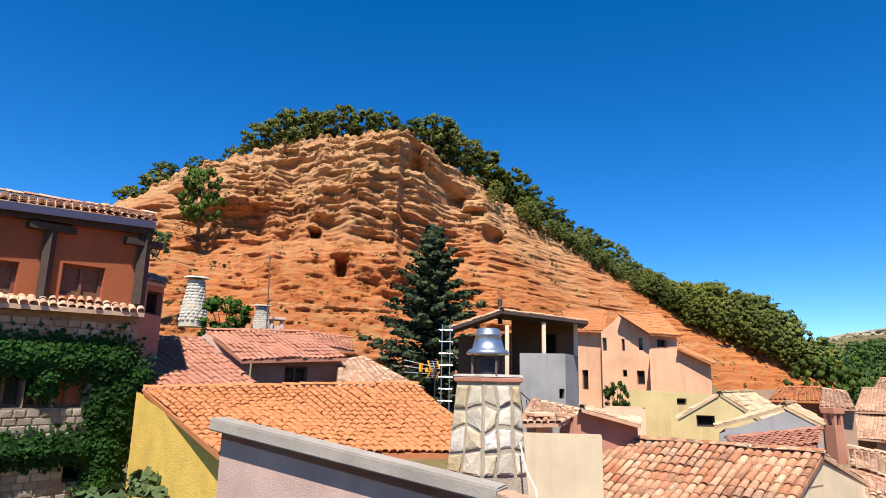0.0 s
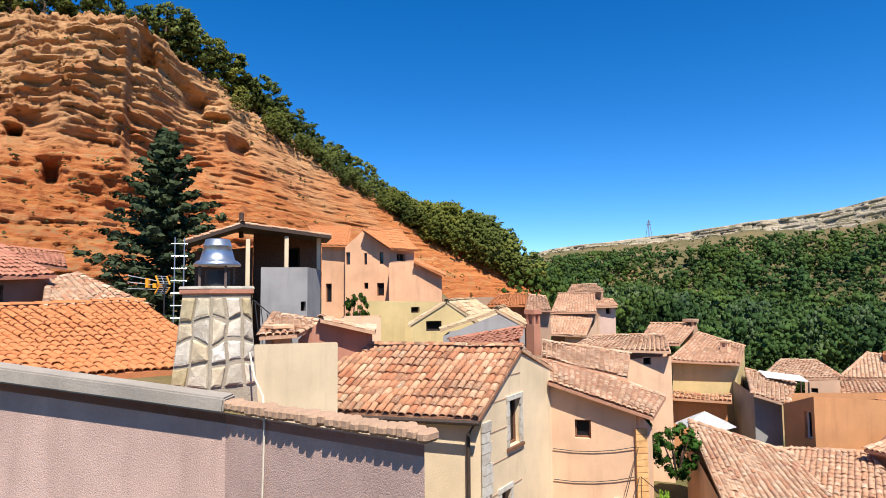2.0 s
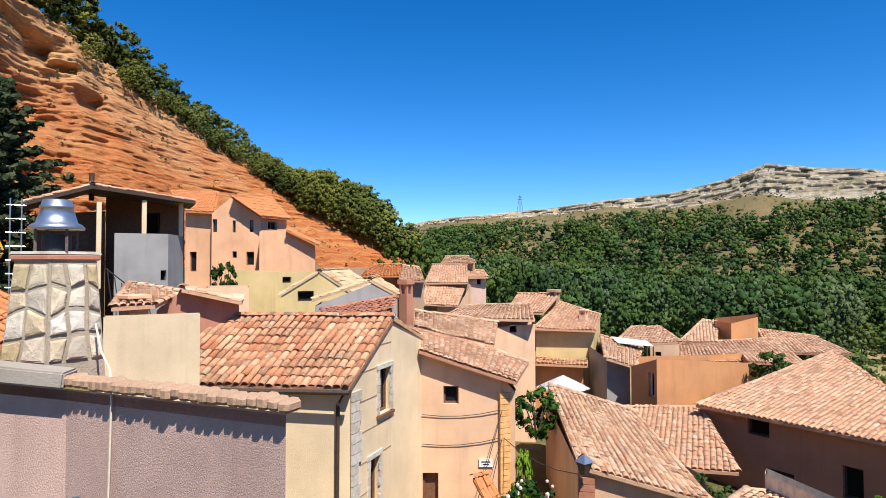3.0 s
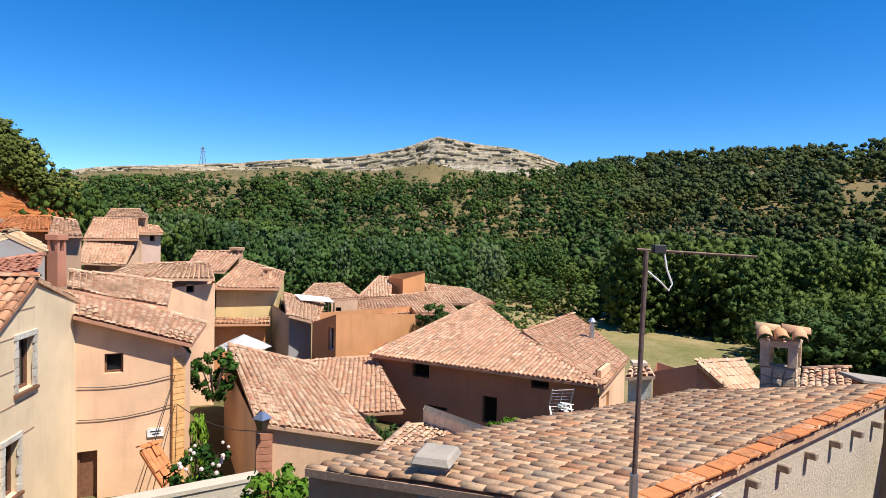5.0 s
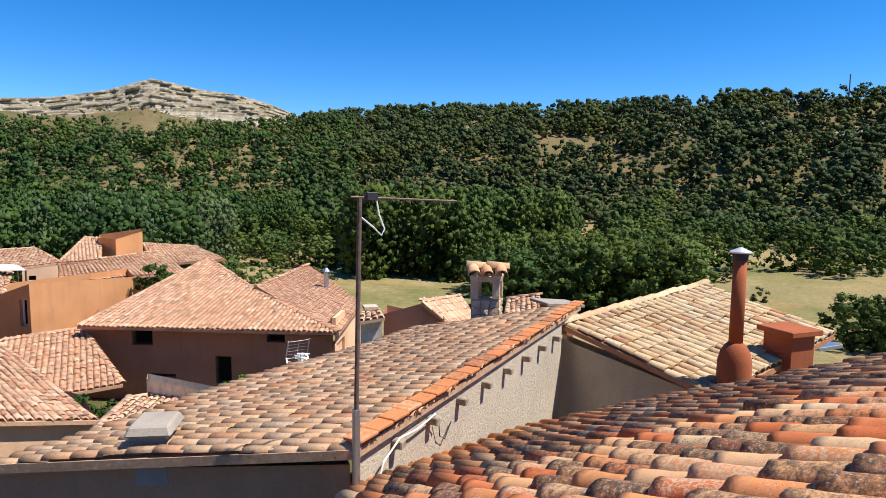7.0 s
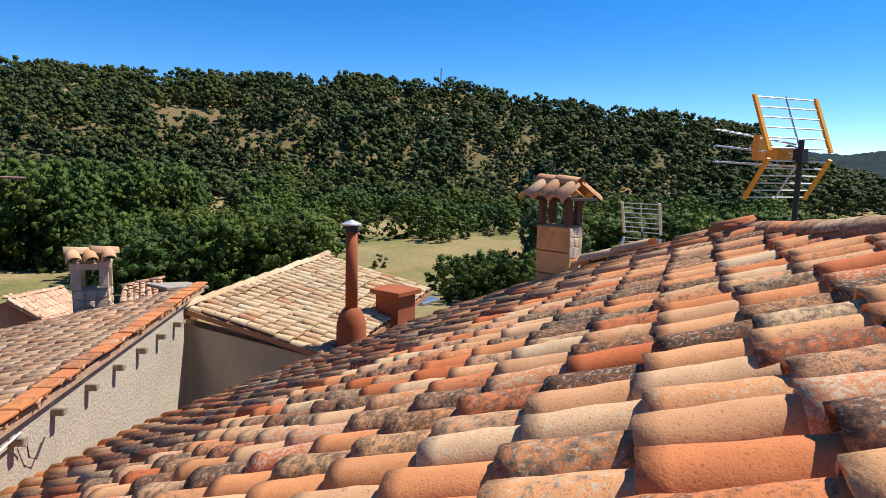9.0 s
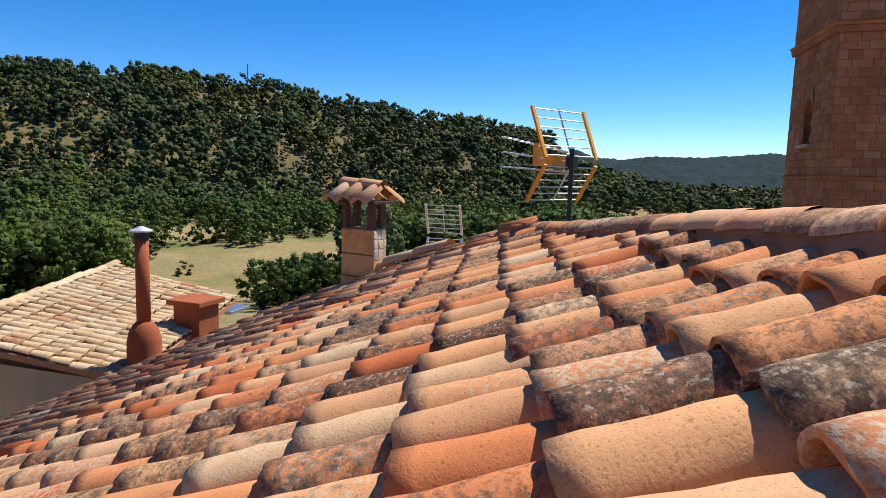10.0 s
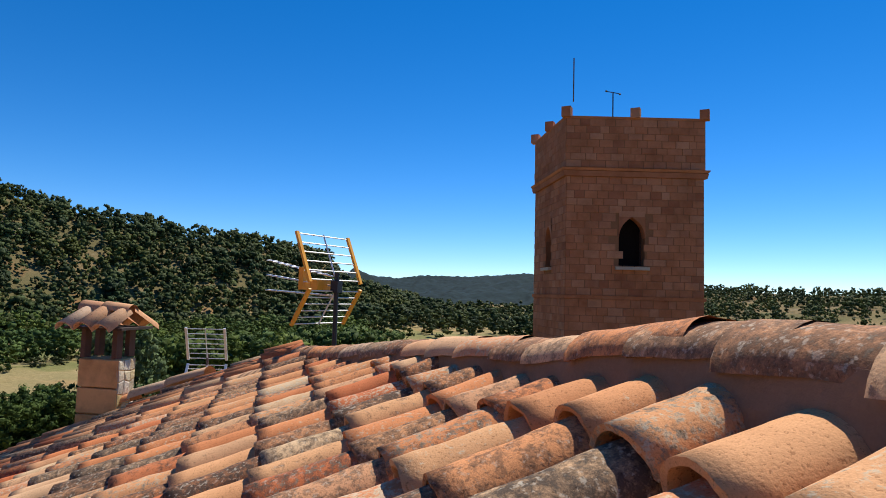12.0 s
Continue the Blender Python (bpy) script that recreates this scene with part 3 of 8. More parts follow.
def window(parent, p, d, inn, u0, u1, za, zb, depth, style):
    bm = bmesh.new()
    at = lambda u, z, k: Vector((*(p + d * u + inn * k), z))
    k = depth - 0.04
    mat = {"window": M_BWOOD, "white": M_WHITE, "door": M_BWOOD, "void": M_WOOD, "shutter": M_BWOOD}[style]
    t = min(0.06, (u1 - u0) * 0.12)
    for a, b in (((u0, za), (u1, za)), ((u0, zb), (u1, zb))):
        beam(bm, at(a[0], a[1] + (t / 2 if a[1] == za else -t / 2), k), at(b[0], b[1] + (t / 2 if a[1] == za else -t / 2), k), 0.05, t)
    for u in (u0 + t / 2, u1 - t / 2) + (((u0 + u1) / 2,) if style != "void" and u1 - u0 > 0.5 else ()):
        beam(bm, at(u, za + t, k), at(u, zb - t, k), 0.05, t, (d.x, d.y, 0))
    fr = part("door" if style == "door" else "window", bm, mat, parent)
    bm = bmesh.new()
    vs = [bm.verts.new(at(u, z, depth - 0.015)) for u, z in ((u0, za), (u1, za), (u1, zb), (u0, zb))]
    bm.faces.new(vs)
    pane = part("pane", bm, {"window": M_GLASS, "white": M_GLASS, "void": M_VOID, "door": M_BWOOD, "shutter": M_BWOOD}[style])
    pane.parent = fr
    pane.matrix_parent_inverse = Matrix.Identity(4)


# ---- the land: heights by bearing (degrees clockwise from +y) and distance ----
# bearing: z at 16, 25, 40 and 75 m; foot of the far slope, its crest, the crest's height
LAND_HILL = {
    -180: (3, 3, 2, 0, 200, 420, 17), -120: (3, 4, 6, 8, 100, 250, 14), -60: (4, 6, 9, 12, 80, 120, 14), -35: (5, 8, 11.0, 14, 80, 100, 16),
    -10: (4.5, 7, 10.5, 15, 80, 100, 16), 8: (3.5, 6, 8.5, 11, 80, 100, 15), 16: (3, 4.5, 7.5, 10, 80, 110, 18), 22: (2.5, 4, 6.5, 9, 80, 140, 24),
    28: (2.5, 3.5, 5, 4, 90, 185, 17),
}
LAND_EAST = {
    33: (2.5, 3, 3.5, 0, 150, 560, 52), 48: (2.5, 2.5, 1.5, -4, 170, 520, 62), 54: (2.5, 2.3, 1, -5, 180, 490, 64), 61: (2.5, 2.2, 0, -5, 180, 450, 72),
    67: (2.5, 2, -1, -5, 180, 430, 64), 74: (2.5, 2, -1, -5, 180, 400, 51), 84: (2.5, 2, -1, -5, 170, 350, 46), 102: (2.5, 2, -1, -5, 190, 320, 46),
    118: (2.5, 2, -1, -5, 200, 320, 48),
}
LAND_SOUTH = {
    127: (2.5, 2, -1, -5, 210, 330, 40), 138: (3, 2, -1, -5, 220, 350, 33), 144: (3, 2, -1, -5, 240, 380, 28), 150: (3, 2, 0, -4, 250, 1500, 40),
    162: (3, 2, 0, -3, 250, 1500, 58), 171: (3, 3, 1, -2, 200, 430, 15), 180: (3, 3, 2, 0, 200, 420, 17),
}
LAND = {**LAND_HILL, **LAND_EAST, **LAND_SOUTH}
AZ = np.array(sorted(LAND), float)
LV = np.array([LAND[int(a)] for a in AZ], float)


def fbm(x, y, f, seed=0.0):
    """Cheap smooth waves, for land and rock."""
    v, a = 0.0, 1.0
    for k in range(5):
        c, s = math.cos(k * 1.7 + seed), math.sin(k * 1.7 + seed)
        v = v + a * np.sin((x * c + y * s) * f + 3.1 * k + seed) * np.sin((-x * s + y * c) * f * 1.13 + 1.3 * k + 2 * seed)
        a, f = a * 0.55, f * 1.93
    return v


def vnoise(x, y, seed):
    """Smooth random relief from a lattice, 0 to 1."""
    g = np.random.default_rng(seed).random((256, 256))
    xi, yi = np.floor(x).astype(int), np.floor(y).astype(int)
    u, w = x - xi, y - yi
    u, w = u * u * (3 - 2 * u), w * w * (3 - 2 * w)
    a, b, c, d = g[xi % 256, yi % 256], g[(xi + 1) % 256, yi % 256], g[xi % 256, (yi + 1) % 256], g[(xi + 1) % 256, (yi + 1) % 256]
    return (a * (1 - u) + b * u) * (1 - w) + (c * (1 - u) + d * u) * w


def ground_z(x, y):
    x, y = np.asarray(x, float), np.asarray(y, float)
    az, r = np.degrees(np.arctan2(x, y)), np.hypot(x, y)
    c = [np.interp(az, AZ, LV[:, k]) for k in range(7)]
    z = np.where(r < 16, c[0], np.where(r < 25, c[0] + (c[1] - c[0]) * (r - 16) / 9, np.where(r < 40, c[1] + (c[2] - c[1]) * (r - 25) / 15, c[2] + (c[3] - c[2]) * np.clip((r - 40) / 35, 0, 1))))
    t = np.clip((r - c[4]) / (c[5] - c[4]), 0, 1)
    z = z + (c[6] - c[3]) * (0.35 * t + 0.65 * t * t * (3 - 2 * t))
    z = z - np.clip(r - c[5], 0, 400) * 0.03
    z = z - np.interp(az, [30, 33, 48, 56, 61, 67, 72, 78], [0, 11, 14, 16, 21, 15, 7, 0]) * np.clip((r - c[5] + 100) / 60, 0, 1)
    z = z + np.interp(az, [143.5, 145, 147.7, 150.3, 153.4, 157], [0, 14, 13, 9, 4, 0]) * np.exp(-((r - 330) / 70) ** 2)
    return z + np.clip((r - 60) / 100, 0, 1) * (0.9 * fbm(x, y, 0.05, 1.0) + np.sin(t * math.pi) * 2.2 * fbm(x, y, 0.025, 4.0))


def build_ground():
    az = np.concatenate([np.arange(-180, -45, 5.0), np.arange(-45, 180.1, 0.75)])
    r = np.concatenate([[0.02], np.geomspace(4, 700, 150), np.geomspace(740, 4000, 16)])
    A, R = np.meshgrid(np.radians(az), r, indexing="ij")
    x, y = R * np.sin(A), R * np.cos(A)
    v = np.stack([x, y, ground_z(x, y)], -1).reshape(-1, 3)
    i, j = np.meshgrid(np.arange(len(az) - 1), np.arange(len(r) - 1), indexing="ij")
    k = (i * len(r) + j).ravel()
    f = np.stack([k, k + 1, k + len(r) + 1, k + len(r)], 1)
    tagged(new("ground", np_mesh("ground", v, f, M_GROUND, True)), "dry grassy valley ground rising to stony hillsides", "ground", kind="structure")


build_ground()

# the red sandstone hill: skyline as bearing, elevation in degrees, distance of foot and of brow
H_AZ = np.array([-48, -34, -27.6, -23.6, -20, -17.7, -12.5, -8, -4.2, -3.0, -0.6, 2.5, 5.8, 8.5, 11, 15.9, 18.2, 20.5, 22.5, 26, 29.2, 32])
H_EL = np.array([10, 11.5, 14.0, 17.2, 18.6, 19.4, 21.4, 21.7, 22.4, 22.0, 19.9, 18.2, 16.0, 14.1, 12.3, 9.5, 8.0, 6.6, 5.6, 4.5, 2.0, -0.3])
H_TOP = np.array([95, 88, 82, 78, 76, 75, 73, 72, 70, 71, 77, 82, 88, 92, 97, 104, 108, 110, 112, 112, 110, 108])
H_FOOT = np.array([52, 50, 48, 46, 45, 44, 43, 43, 44, 44, 46, 50, 55, 58, 62, 70, 75, 80, 85, 90, 92, 94])
# the wooded shoulder: bearing, elevation where the trees begin, and their height
S_AZ = [6.1, 8.1, 10.6, 13.7, 15.3, 18.9, 21.4, 23.6, 26.6, 29.2, 32.9]
S_LOW = [14.42, 13.13, 11.68, 9.56, 8.83, 6.61, 4.66, 3.3, 2.26, 1.01, -0.39]
S_TREE = [3.5, 3.5, 3.5, 3.5, 3.2, 4.0, 5.5, 7.0, 7.0, 6.0, 5.0]
CAVES = [(4.4, 28.3, 1.3, 1.1), (-9.5, 20.2, 0.8, 0.9), (0.8, 33.0, 1.2, 1.0), (-3.0, 36.0, 0.9, 1.8), (-12.0, 25.0, 0.7, 0.5), (2.5, 31.5, 1.6, 0.6)]


def build_hill():
    na, ns = 620, 230
    az = np.linspace(-48, 32, na)
    s = np.linspace(0, 1, ns)
    A, S = np.meshgrid(az, s, indexing="ij")
    wob = 0.25 * np.sin(A * 3.1) + 0.18 * np.sin(A * 7.7 + 1) + 0.1 * np.sin(A * 17.0)
    top, foot = np.interp(az, H_AZ, H_TOP)[:, None], np.interp(az, H_AZ, H_FOOT)[:, None]
    zt = 10 + top * np.tan(np.radians(np.interp(az, H_AZ, H_EL)))[:, None] 
    fx, fy = foot[:, 0] * np.sin(np.radians(az)), foot[:, 0] * np.cos(np.radians(az))
    zf = (ground_z(fx, fy) - 1.5)[:, None]
    z = zf + (zt - zf) * S + wob * np.clip((S - 0.86) / 0.14, 0, 1)
    steep = np.interp(S, [0, 0.2, 0.44, 0.52, 0.62, 0.88, 0.95, 1.0], [0, 0.33, 0.66, 0.78, 0.83, 0.92, 0.96, 1.0])
    gentle = np.interp(S, [0, 0.4, 0.6, 1.0], [0, 0.42, 0.68, 1.0])
    cl = np.clip(np.minimum((A + 27) / 5, (7 - A) / 6), 0, 1)
    r = foot + (top - foot) * (steep * cl + gentle * (1 - cl))
    hgt = np.clip((zt - zf) / 25, 0.1, 1)
    up = np.clip((S - 0.42) * 7, 0, 1)
    edge = np.clip(S * 4, 0, 1) * np.clip((1.02 - S) * 7, 0, 1) * hgt
    # rounded mounds and gullies below, buttresses above
    lean = A + 0.03 * z
    mound = (1 - np.abs(2 * vnoise(lean / 3.4, z / 8, 1) - 1)) * 4.2 + (1 - np.abs(2 * vnoise(lean / 1.5 + z / 9, z / 2.6, 2) - 1)) * 1.1
    r = r - (mound - 2.8) * edge * (1 - 0.55 * up) * (0.45 + 0.55 * cl)
    r = r + ((vnoise(lean / 2.6, z / 22, 12) - 0.5) * 3.4 + (vnoise(lean / 0.9, z / 9, 3) - 0.5) * 1.5) * edge * up * (0.2 + 0.8 * cl)
    # the face falls back behind the promontory's upright edge
    r = r + 3.0 * np.clip((A + 4.6) / 0.5, 0, 1) * np.clip((4 - A) / 7, 0, 1) * np.clip((S - 0.36) * 9, 0, 1) * np.clip((1.0 - S) * 9, 0, 1)
    # level beds, broken into blocks
    q = z + 0.9 * vnoise(A / 9.0, z / 12, 4) + A * 0.02
    rg = np.random.default_rng(8)
    tab = rg.random((64, 256))
    soft = np.clip(vnoise(A / 3.0, z / 4, 8) * 1.9 - 0.3, 0.15, 1) * (0.5 + 0.5 * up)
    for th, wd, am in ((1.9, 5.0, 0.85), (0.8, 2.6, 0.5), (0.36, 1.1, 0.3)):
        li = np.floor(q / th).astype(int)
        ci = np.floor(A / wd + tab[5, li % 256] * 7 + 0.35 * vnoise(A / 0.5, z / 1.5, 13)).astype(int)
        r = r + (tab[li % 64, ci % 256] - 0.5) * am * 2 * soft * hgt * (0.05 + 0.95 * cl)
        r = r + (tab[9, li % 256] - 0.5) * am * 0.75 * hgt * (0.4 + 0.6 * soft)
    # hollows weathered out under the top beds
    r = r + 1.5 * np.exp(-(((S - 0.885) / 0.02) ** 2)) * np.clip(vnoise(A / 2.2, z * 0, 14) * 3 - 1.2, 0, 1) * cl
    r = r + ((vnoise(A / 1.6, z / 1.3, 15) - 0.5) * 0.9 + (vnoise(A / 1.7, z / 0.42, 9) - 0.5) * 1.0 + (vnoise(A / 0.6, z / 0.2, 10) - 0.5) * 0.5 + (vnoise(A / 0.25, z / 0.25, 16) - 0.5) * 0.25) * hgt
    for ca, cz, wa, wz in CAVES:
        r = r + 3.6 * np.exp(-(((A - ca) * 1.45 / wa) ** 4) - ((z - cz) / wz) ** 4)
    X, Y = r * np.sin(np.radians(A)), r * np.cos(np.radians(A))
    v = np.stack([X, Y, z], -1)
    # the top runs back from the brow
    back = []
    for k, (d, fall) in enumerate(((1.5, -0.1), (6, 0.3), (18, 0.5), (45, -4), (80, -16))):
        rr = top[:, 0] + d
        back.append(np.stack([rr * np.sin(np.radians(az)), rr * np.cos(np.radians(az)), zt[:, 0] + fall], -1)[:, None])
    v = np.concatenate([v, *back], 1)
    m = v.shape[1]
    i, j = np.meshgrid(np.arange(na - 1), np.arange(m - 1), indexing="ij")
    k = (i * m + j).ravel()
    f = np.stack([k, k + m, k + m + 1, k + 1], 1)
    rng = np.random.default_rng(91)
    ok = np.argwhere(rng.random((na, ns)) < 0.008)
    ok = ok[(ok[:, 1] > 8) & (vnoise(ok[:, 0] / 22.0, ok[:, 1] / 18.0, 92) > 0.42)]
    spread("rock_scrub", "small dry tufts and bushes on the red rock", v[ok[:, 0], ok[:, 1]], rng.uniform(0.25, 0.7, len(ok)), "round", M_SCRUB, 93, 3, 7, 0.13, (1.0, 1.6))
    # pines that clothe the slope behind and beyond the brow
    el = np.degrees(np.arctan2(v[..., 2] - 10, np.hypot(v[..., 0], v[..., 1])))
    azg = np.degrees(np.arctan2(v[..., 0], v[..., 1]))
    floor_el = np.interp(azg, S_AZ, S_LOW)
    ok = np.argwhere((el > floor_el) & (azg > 4) & (rng.random(el.shape) < np.where(azg > 15, 0.034, 0.016)))
    q = v[ok[:, 0], ok[:, 1]]
    room = np.interp(np.degrees(np.arctan2(q[:, 0], q[:, 1])), S_AZ, S_TREE)
    spread("slope_pines", "dense rounded green pines on the shoulder of the hill", q, rng.uniform(0.55, 1.15, len(q)) * room, "pine", M_BROWPINE, 94, 70, 4, 0.034, (0.8, 1.15))
    tagged(new("rocky_hill", np_mesh("rocky_hill", v.reshape(-1, 3), f, M_ROCK, False)), "layered red and tan sandstone hill with small caves", "hill", kind="structure")



def brow(az, back=2.0):
    """A place on the hill's top, that far behind its brow."""
    r = np.interp(az, H_AZ, H_TOP)
    z = 10 + r * math.tan(radians(np.interp(az, H_AZ, H_EL)))
    r = r + back
    return Vector((r * math.sin(radians(az)), r * math.cos(radians(az)), z))


def build_mesa():
    """Pale limestone ledges along the far crest."""
    az = np.arange(30.5, 78, 0.12)
    rc, zc = np.interp(az, AZ, LV[:, 5]), np.interp(az, AZ, LV[:, 6])
    hgt = np.interp(az, [30.5, 36, 48, 56, 61, 67, 72, 78], [14, 16, 16, 16, 20, 15, 8, 1])
    zc = zc + np.interp(az, [30, 58, 61, 63, 70, 74, 78], [-1, -1, 1.5, 0.5, 0, -4, -16])
    rng = np.random.default_rng(21)
    tab = rng.random((40, 400))
    beds = 8
    rows = [(-1.6, -50, 39, 0.0), (-0.4, -24, 38, 0.4)]
    for k in range(beds):
        h0, h1 = k / beds, (k + 0.72) / beds
        d = 20 * k / beds + 1.5 * rng.random()
        rows += [(h0, d, k, 1.0), (h1, d, k, 1.0), (h1 + 0.004, d + 1.6, k, 1.0), (h0 + 0.98 / beds, d + 1.8, k, 1.0)]
    rows += [(1.0, 26, 37, 0.5), (1.0, 60, 36, 0.0)]
    v = []
    for h, d, k, am in rows:
        c1 = np.floor(az / 1.1 + 9 * tab[k, 0]).astype(int)
        c2 = np.floor(az / 0.37 + 9 * tab[k, 1]).astype(int)
        w = (tab[k, c1 % 400] - 0.5) * 3.5 + (tab[(k + 11) % 40, c2 % 400] - 0.5) * 1.6 + 14 * (vnoise(az / 4.0, az * 0, 24) - 0.5)
        rr = rc - 30 + d + w * am
        zz = zc - hgt * (1 - h) + (1.0 * vnoise(az / 2.5, az * 0 + k * 0.5, 23) - 0.5)
        v.append(np.stack([rr * np.sin(np.radians(az)), rr * np.cos(np.radians(az)), zz], -1)[:, None])
    rr = rc + 60
    v.append(np.stack([rr * np.sin(np.radians(az)), rr * np.cos(np.radians(az)), zc + 0.5], -1)[:, None])
    v = np.concatenate(v, 1)
    m = v.shape[1]
    i, j = np.meshgrid(np.arange(len(az) - 1), np.arange(m - 1), indexing="ij")
    k = (i * m + j).ravel()
    f = np.stack([k, k + m, k + m + 1, k + 1], 1)
    tagged(new("limestone_ledge", np_mesh("limestone_ledge", v.reshape(-1, 3), f, M_LIMEST, False)), "pale layered limestone ledges along the far crest", "cliff", kind="structure")


build_mesa()


def build_outcrops():
    """Broken ledges along the crest of the long slope."""
    rng = np.random.default_rng(61)
    for az0, az1, back, n in ((94, 118, 14, 90), (83, 91, 42, 50), (104, 122, 40, 40)):
        az = np.sort(rng.uniform(az0, az1, n))
        vs, fs = [], []
        for k, a in enumerate(az):
            r = np.interp(a, AZ, LV[:, 5]) - back + rng.normal(0, 2.5)
            x, y = r * math.sin(radians(a)), r * math.cos(radians(a))
            m = Matrix.Translation((x, y, float(ground_z(x, y)))) @ Matrix.Rotation(-radians(a) + rng.normal(0, 0.25), 4, 'Z')
            w, d, h = rng.uniform(1.5, 4.5), rng.uniform(1, 2.5), rng.uniform(0.5, 1.7)
            for sx, sy, sz in ((-1, -1, -1), (1, -1, -1), (1, 1, -1), (-1, 1, -1), (-1, -1, 1), (1, -1, 1), (1, 1, 1), (-1, 1, 1)):
                vs.append(m @ Vector((sx * w * rng.uniform(0.75, 1), sy * d * rng.uniform(0.75, 1), sz * h * rng.uniform(0.8, 1))))
            fs += [[q + 8 * k for q in f] for f in ((3, 2, 1, 0), (4, 5, 6, 7), (0, 1, 5, 4), (1, 2, 6, 5), (2, 3, 7, 6), (3, 0, 4, 7))]
        tagged(new("rock_ledge", np_mesh("rock_ledge", [tuple(q) for q in vs], fs, M_LIMEST)), "broken pale rock ledges on a dry pine slope", "rocks", kind="stuff")


build_outcrops()


# ---- trees ----
def crown(rng, kind, clumps, per, leaf, tri=False):
    """A crown 1 high, of leaf quads gathered in clumps: places and quads."""
    c, rad = [], []
    fine = min(1.15, max(0.45, math.sqrt(24 / clumps)))
    for k in range(clumps):
        t = (k + 0.5) / clumps
        a = rng.uniform(0, 2 * math.pi)
        if kind == "pine":
            z = rng.uniform(0.25, 0.92)
            w = 0.42 * math.sqrt(max(0.05, 1 - ((z - 0.5) / 0.5) ** 2)) * math.sqrt(rng.uniform(0.1, 1))
            rad.append(rng.uniform(0.10, 0.17) * fine)
        elif kind == "poplar":
            z = t * 0.95
            w = 0.22 * math.sin(math.pi * min(1, 0.15 + z * 0.85)) ** 0.7 * math.sqrt(rng.uniform(0.1, 1))
            rad.append(rng.uniform(0.036, 0.062))
        elif kind == "fir":
            br = k // 5
            z = (br + 0.5) * 5 / clumps * 0.97 + 0.02
            reach = (k % 5 + 1) / 5
            far = math.sin(br * 12.9) * 43758.5 % 1
            w = 0.30 * (1 - z) ** 0.75 * (0.6 + 0.55 * far) * reach + 0.004
            a = br * 2.4 + rng.uniform(-0.12, 0.12)
            z = z - 0.05 * reach * (1 - z) + 0.04 * reach ** 3
            rad.append(0.016 + 0.026 * (1 - 0.6 * reach) * (1.1 - z))
        else:
            z = rng.uniform(0.12, 0.95)
            w = 0.48 * math.sqrt(max(0.05, 1 - ((z - 0.52) / 0.5) ** 2)) * math.sqrt(rng.uniform(0.15, 1))
            rad.append(rng.uniform(0.10, 0.18) * fine)
        c.append((w * math.cos(a), w * math.sin(a), z))
    lump_c, lump_r = np.array(c), np.array(rad) * (0.22 if kind == "fir" else 0.9 if clumps < 12 else 0.68 if tri else 0.6)
    c, rad = np.repeat(np.array(c), per, 0), np.repeat(np.array(rad), per)
    n = len(c)
    d = rng.normal(size=(n, 3))
    d /= np.linalg.norm(d, axis=1)[:, None]
    p = c + d * (rad * rng.uniform(0.5, 1.05, n))[:, None] * np.array([1, 1, 0.8])
    nrm = d + rng.normal(0, 0.42, (n, 3))
    nrm /= np.linalg.norm(nrm, axis=1)[:, None]
    s = np.cross(nrm, rng.normal(size=(n, 3)))
    s /= np.linalg.norm(s, axis=1)[:, None]
    w = np.cross(nrm, s)
    sz = leaf * rng.uniform(0.6, 1.3, n)[:, None]
    v = np.stack([p - s * sz - w * sz * 0.5, p + s * sz - w * sz * 0.5, p + s * sz * 0.6 + w * sz * 0.7, p - s * sz * 0.6 + w * sz * 0.7], 1)
    # leaves shade with the lump and the crown they belong to
    out = (p - np.array([0, 0, 0.42])) * np.array([1.6, 1.6, 1.0])
    if kind in ("poplar", "fir"):
        out = p * np.array([4.0, 4.0, 0.0]) + np.array([0, 0, 0.25])
    out /= np.linalg.norm(out, axis=1)[:, None] + 1e-6
    q = 0.75 * d + 0.65 * out + 0.35 * nrm
    q /= np.linalg.norm(q, axis=1)[:, None] + 1e-6
    # a closed mass of twigs inside each clump
    X, Y, Z = np.eye(3)
    if tri:
        ball = np.array([(a * X, b * Y, e * Z) if a * b * e > 0 else (b * Y, a * X, e * Z) for a in (1, -1) for b in (1, -1) for e in (1, -1)]).reshape(-1, 3)
    else:
        ball = np.array([(w0 + w1 + w2, w0 - w1 + w2, w0 - w1 - w2, w0 + w1 - w2) for w0, w1, w2 in [(g * i, j, k) for i, j, k in ((X, Y, Z), (Y, Z, X), (Z, X, Y)) for g in (1, -1)]]).reshape(-1, 3) / math.sqrt(3)
    turn = np.linalg.qr(rng.normal(size=(len(lump_c), 3, 3)))[0]
    rb = np.einsum('kij,bj->kbi', turn, ball)
    bv = lump_c[:, None] + rb * lump_r[:, None, None] * np.array([1, 1, 1.1 if kind == "poplar" else 0.8])
    bo = (bv - np.array([0, 0, 0.42])) * np.array([1.6, 1.6, 1.0]) if kind not in ("poplar", "fir") else bv * np.array([4.0, 4.0, 0.0]) + np.array([0, 0, 0.25])
    bn = rb + 0.5 * bo / (np.linalg.norm(bo, axis=2)[..., None] + 1e-6)
    bn /= np.linalg.norm(bn, axis=2)[..., None] + 1e-6
    side = 3 if tri else 4
    V = np.concatenate([v[:, :side].reshape(-1, 3), bv.reshape(-1, 3)])
    return V, np.arange(len(V)).reshape(-1, side), np.concatenate([np.repeat(q, side, 0), bn.reshape(-1, 3)])


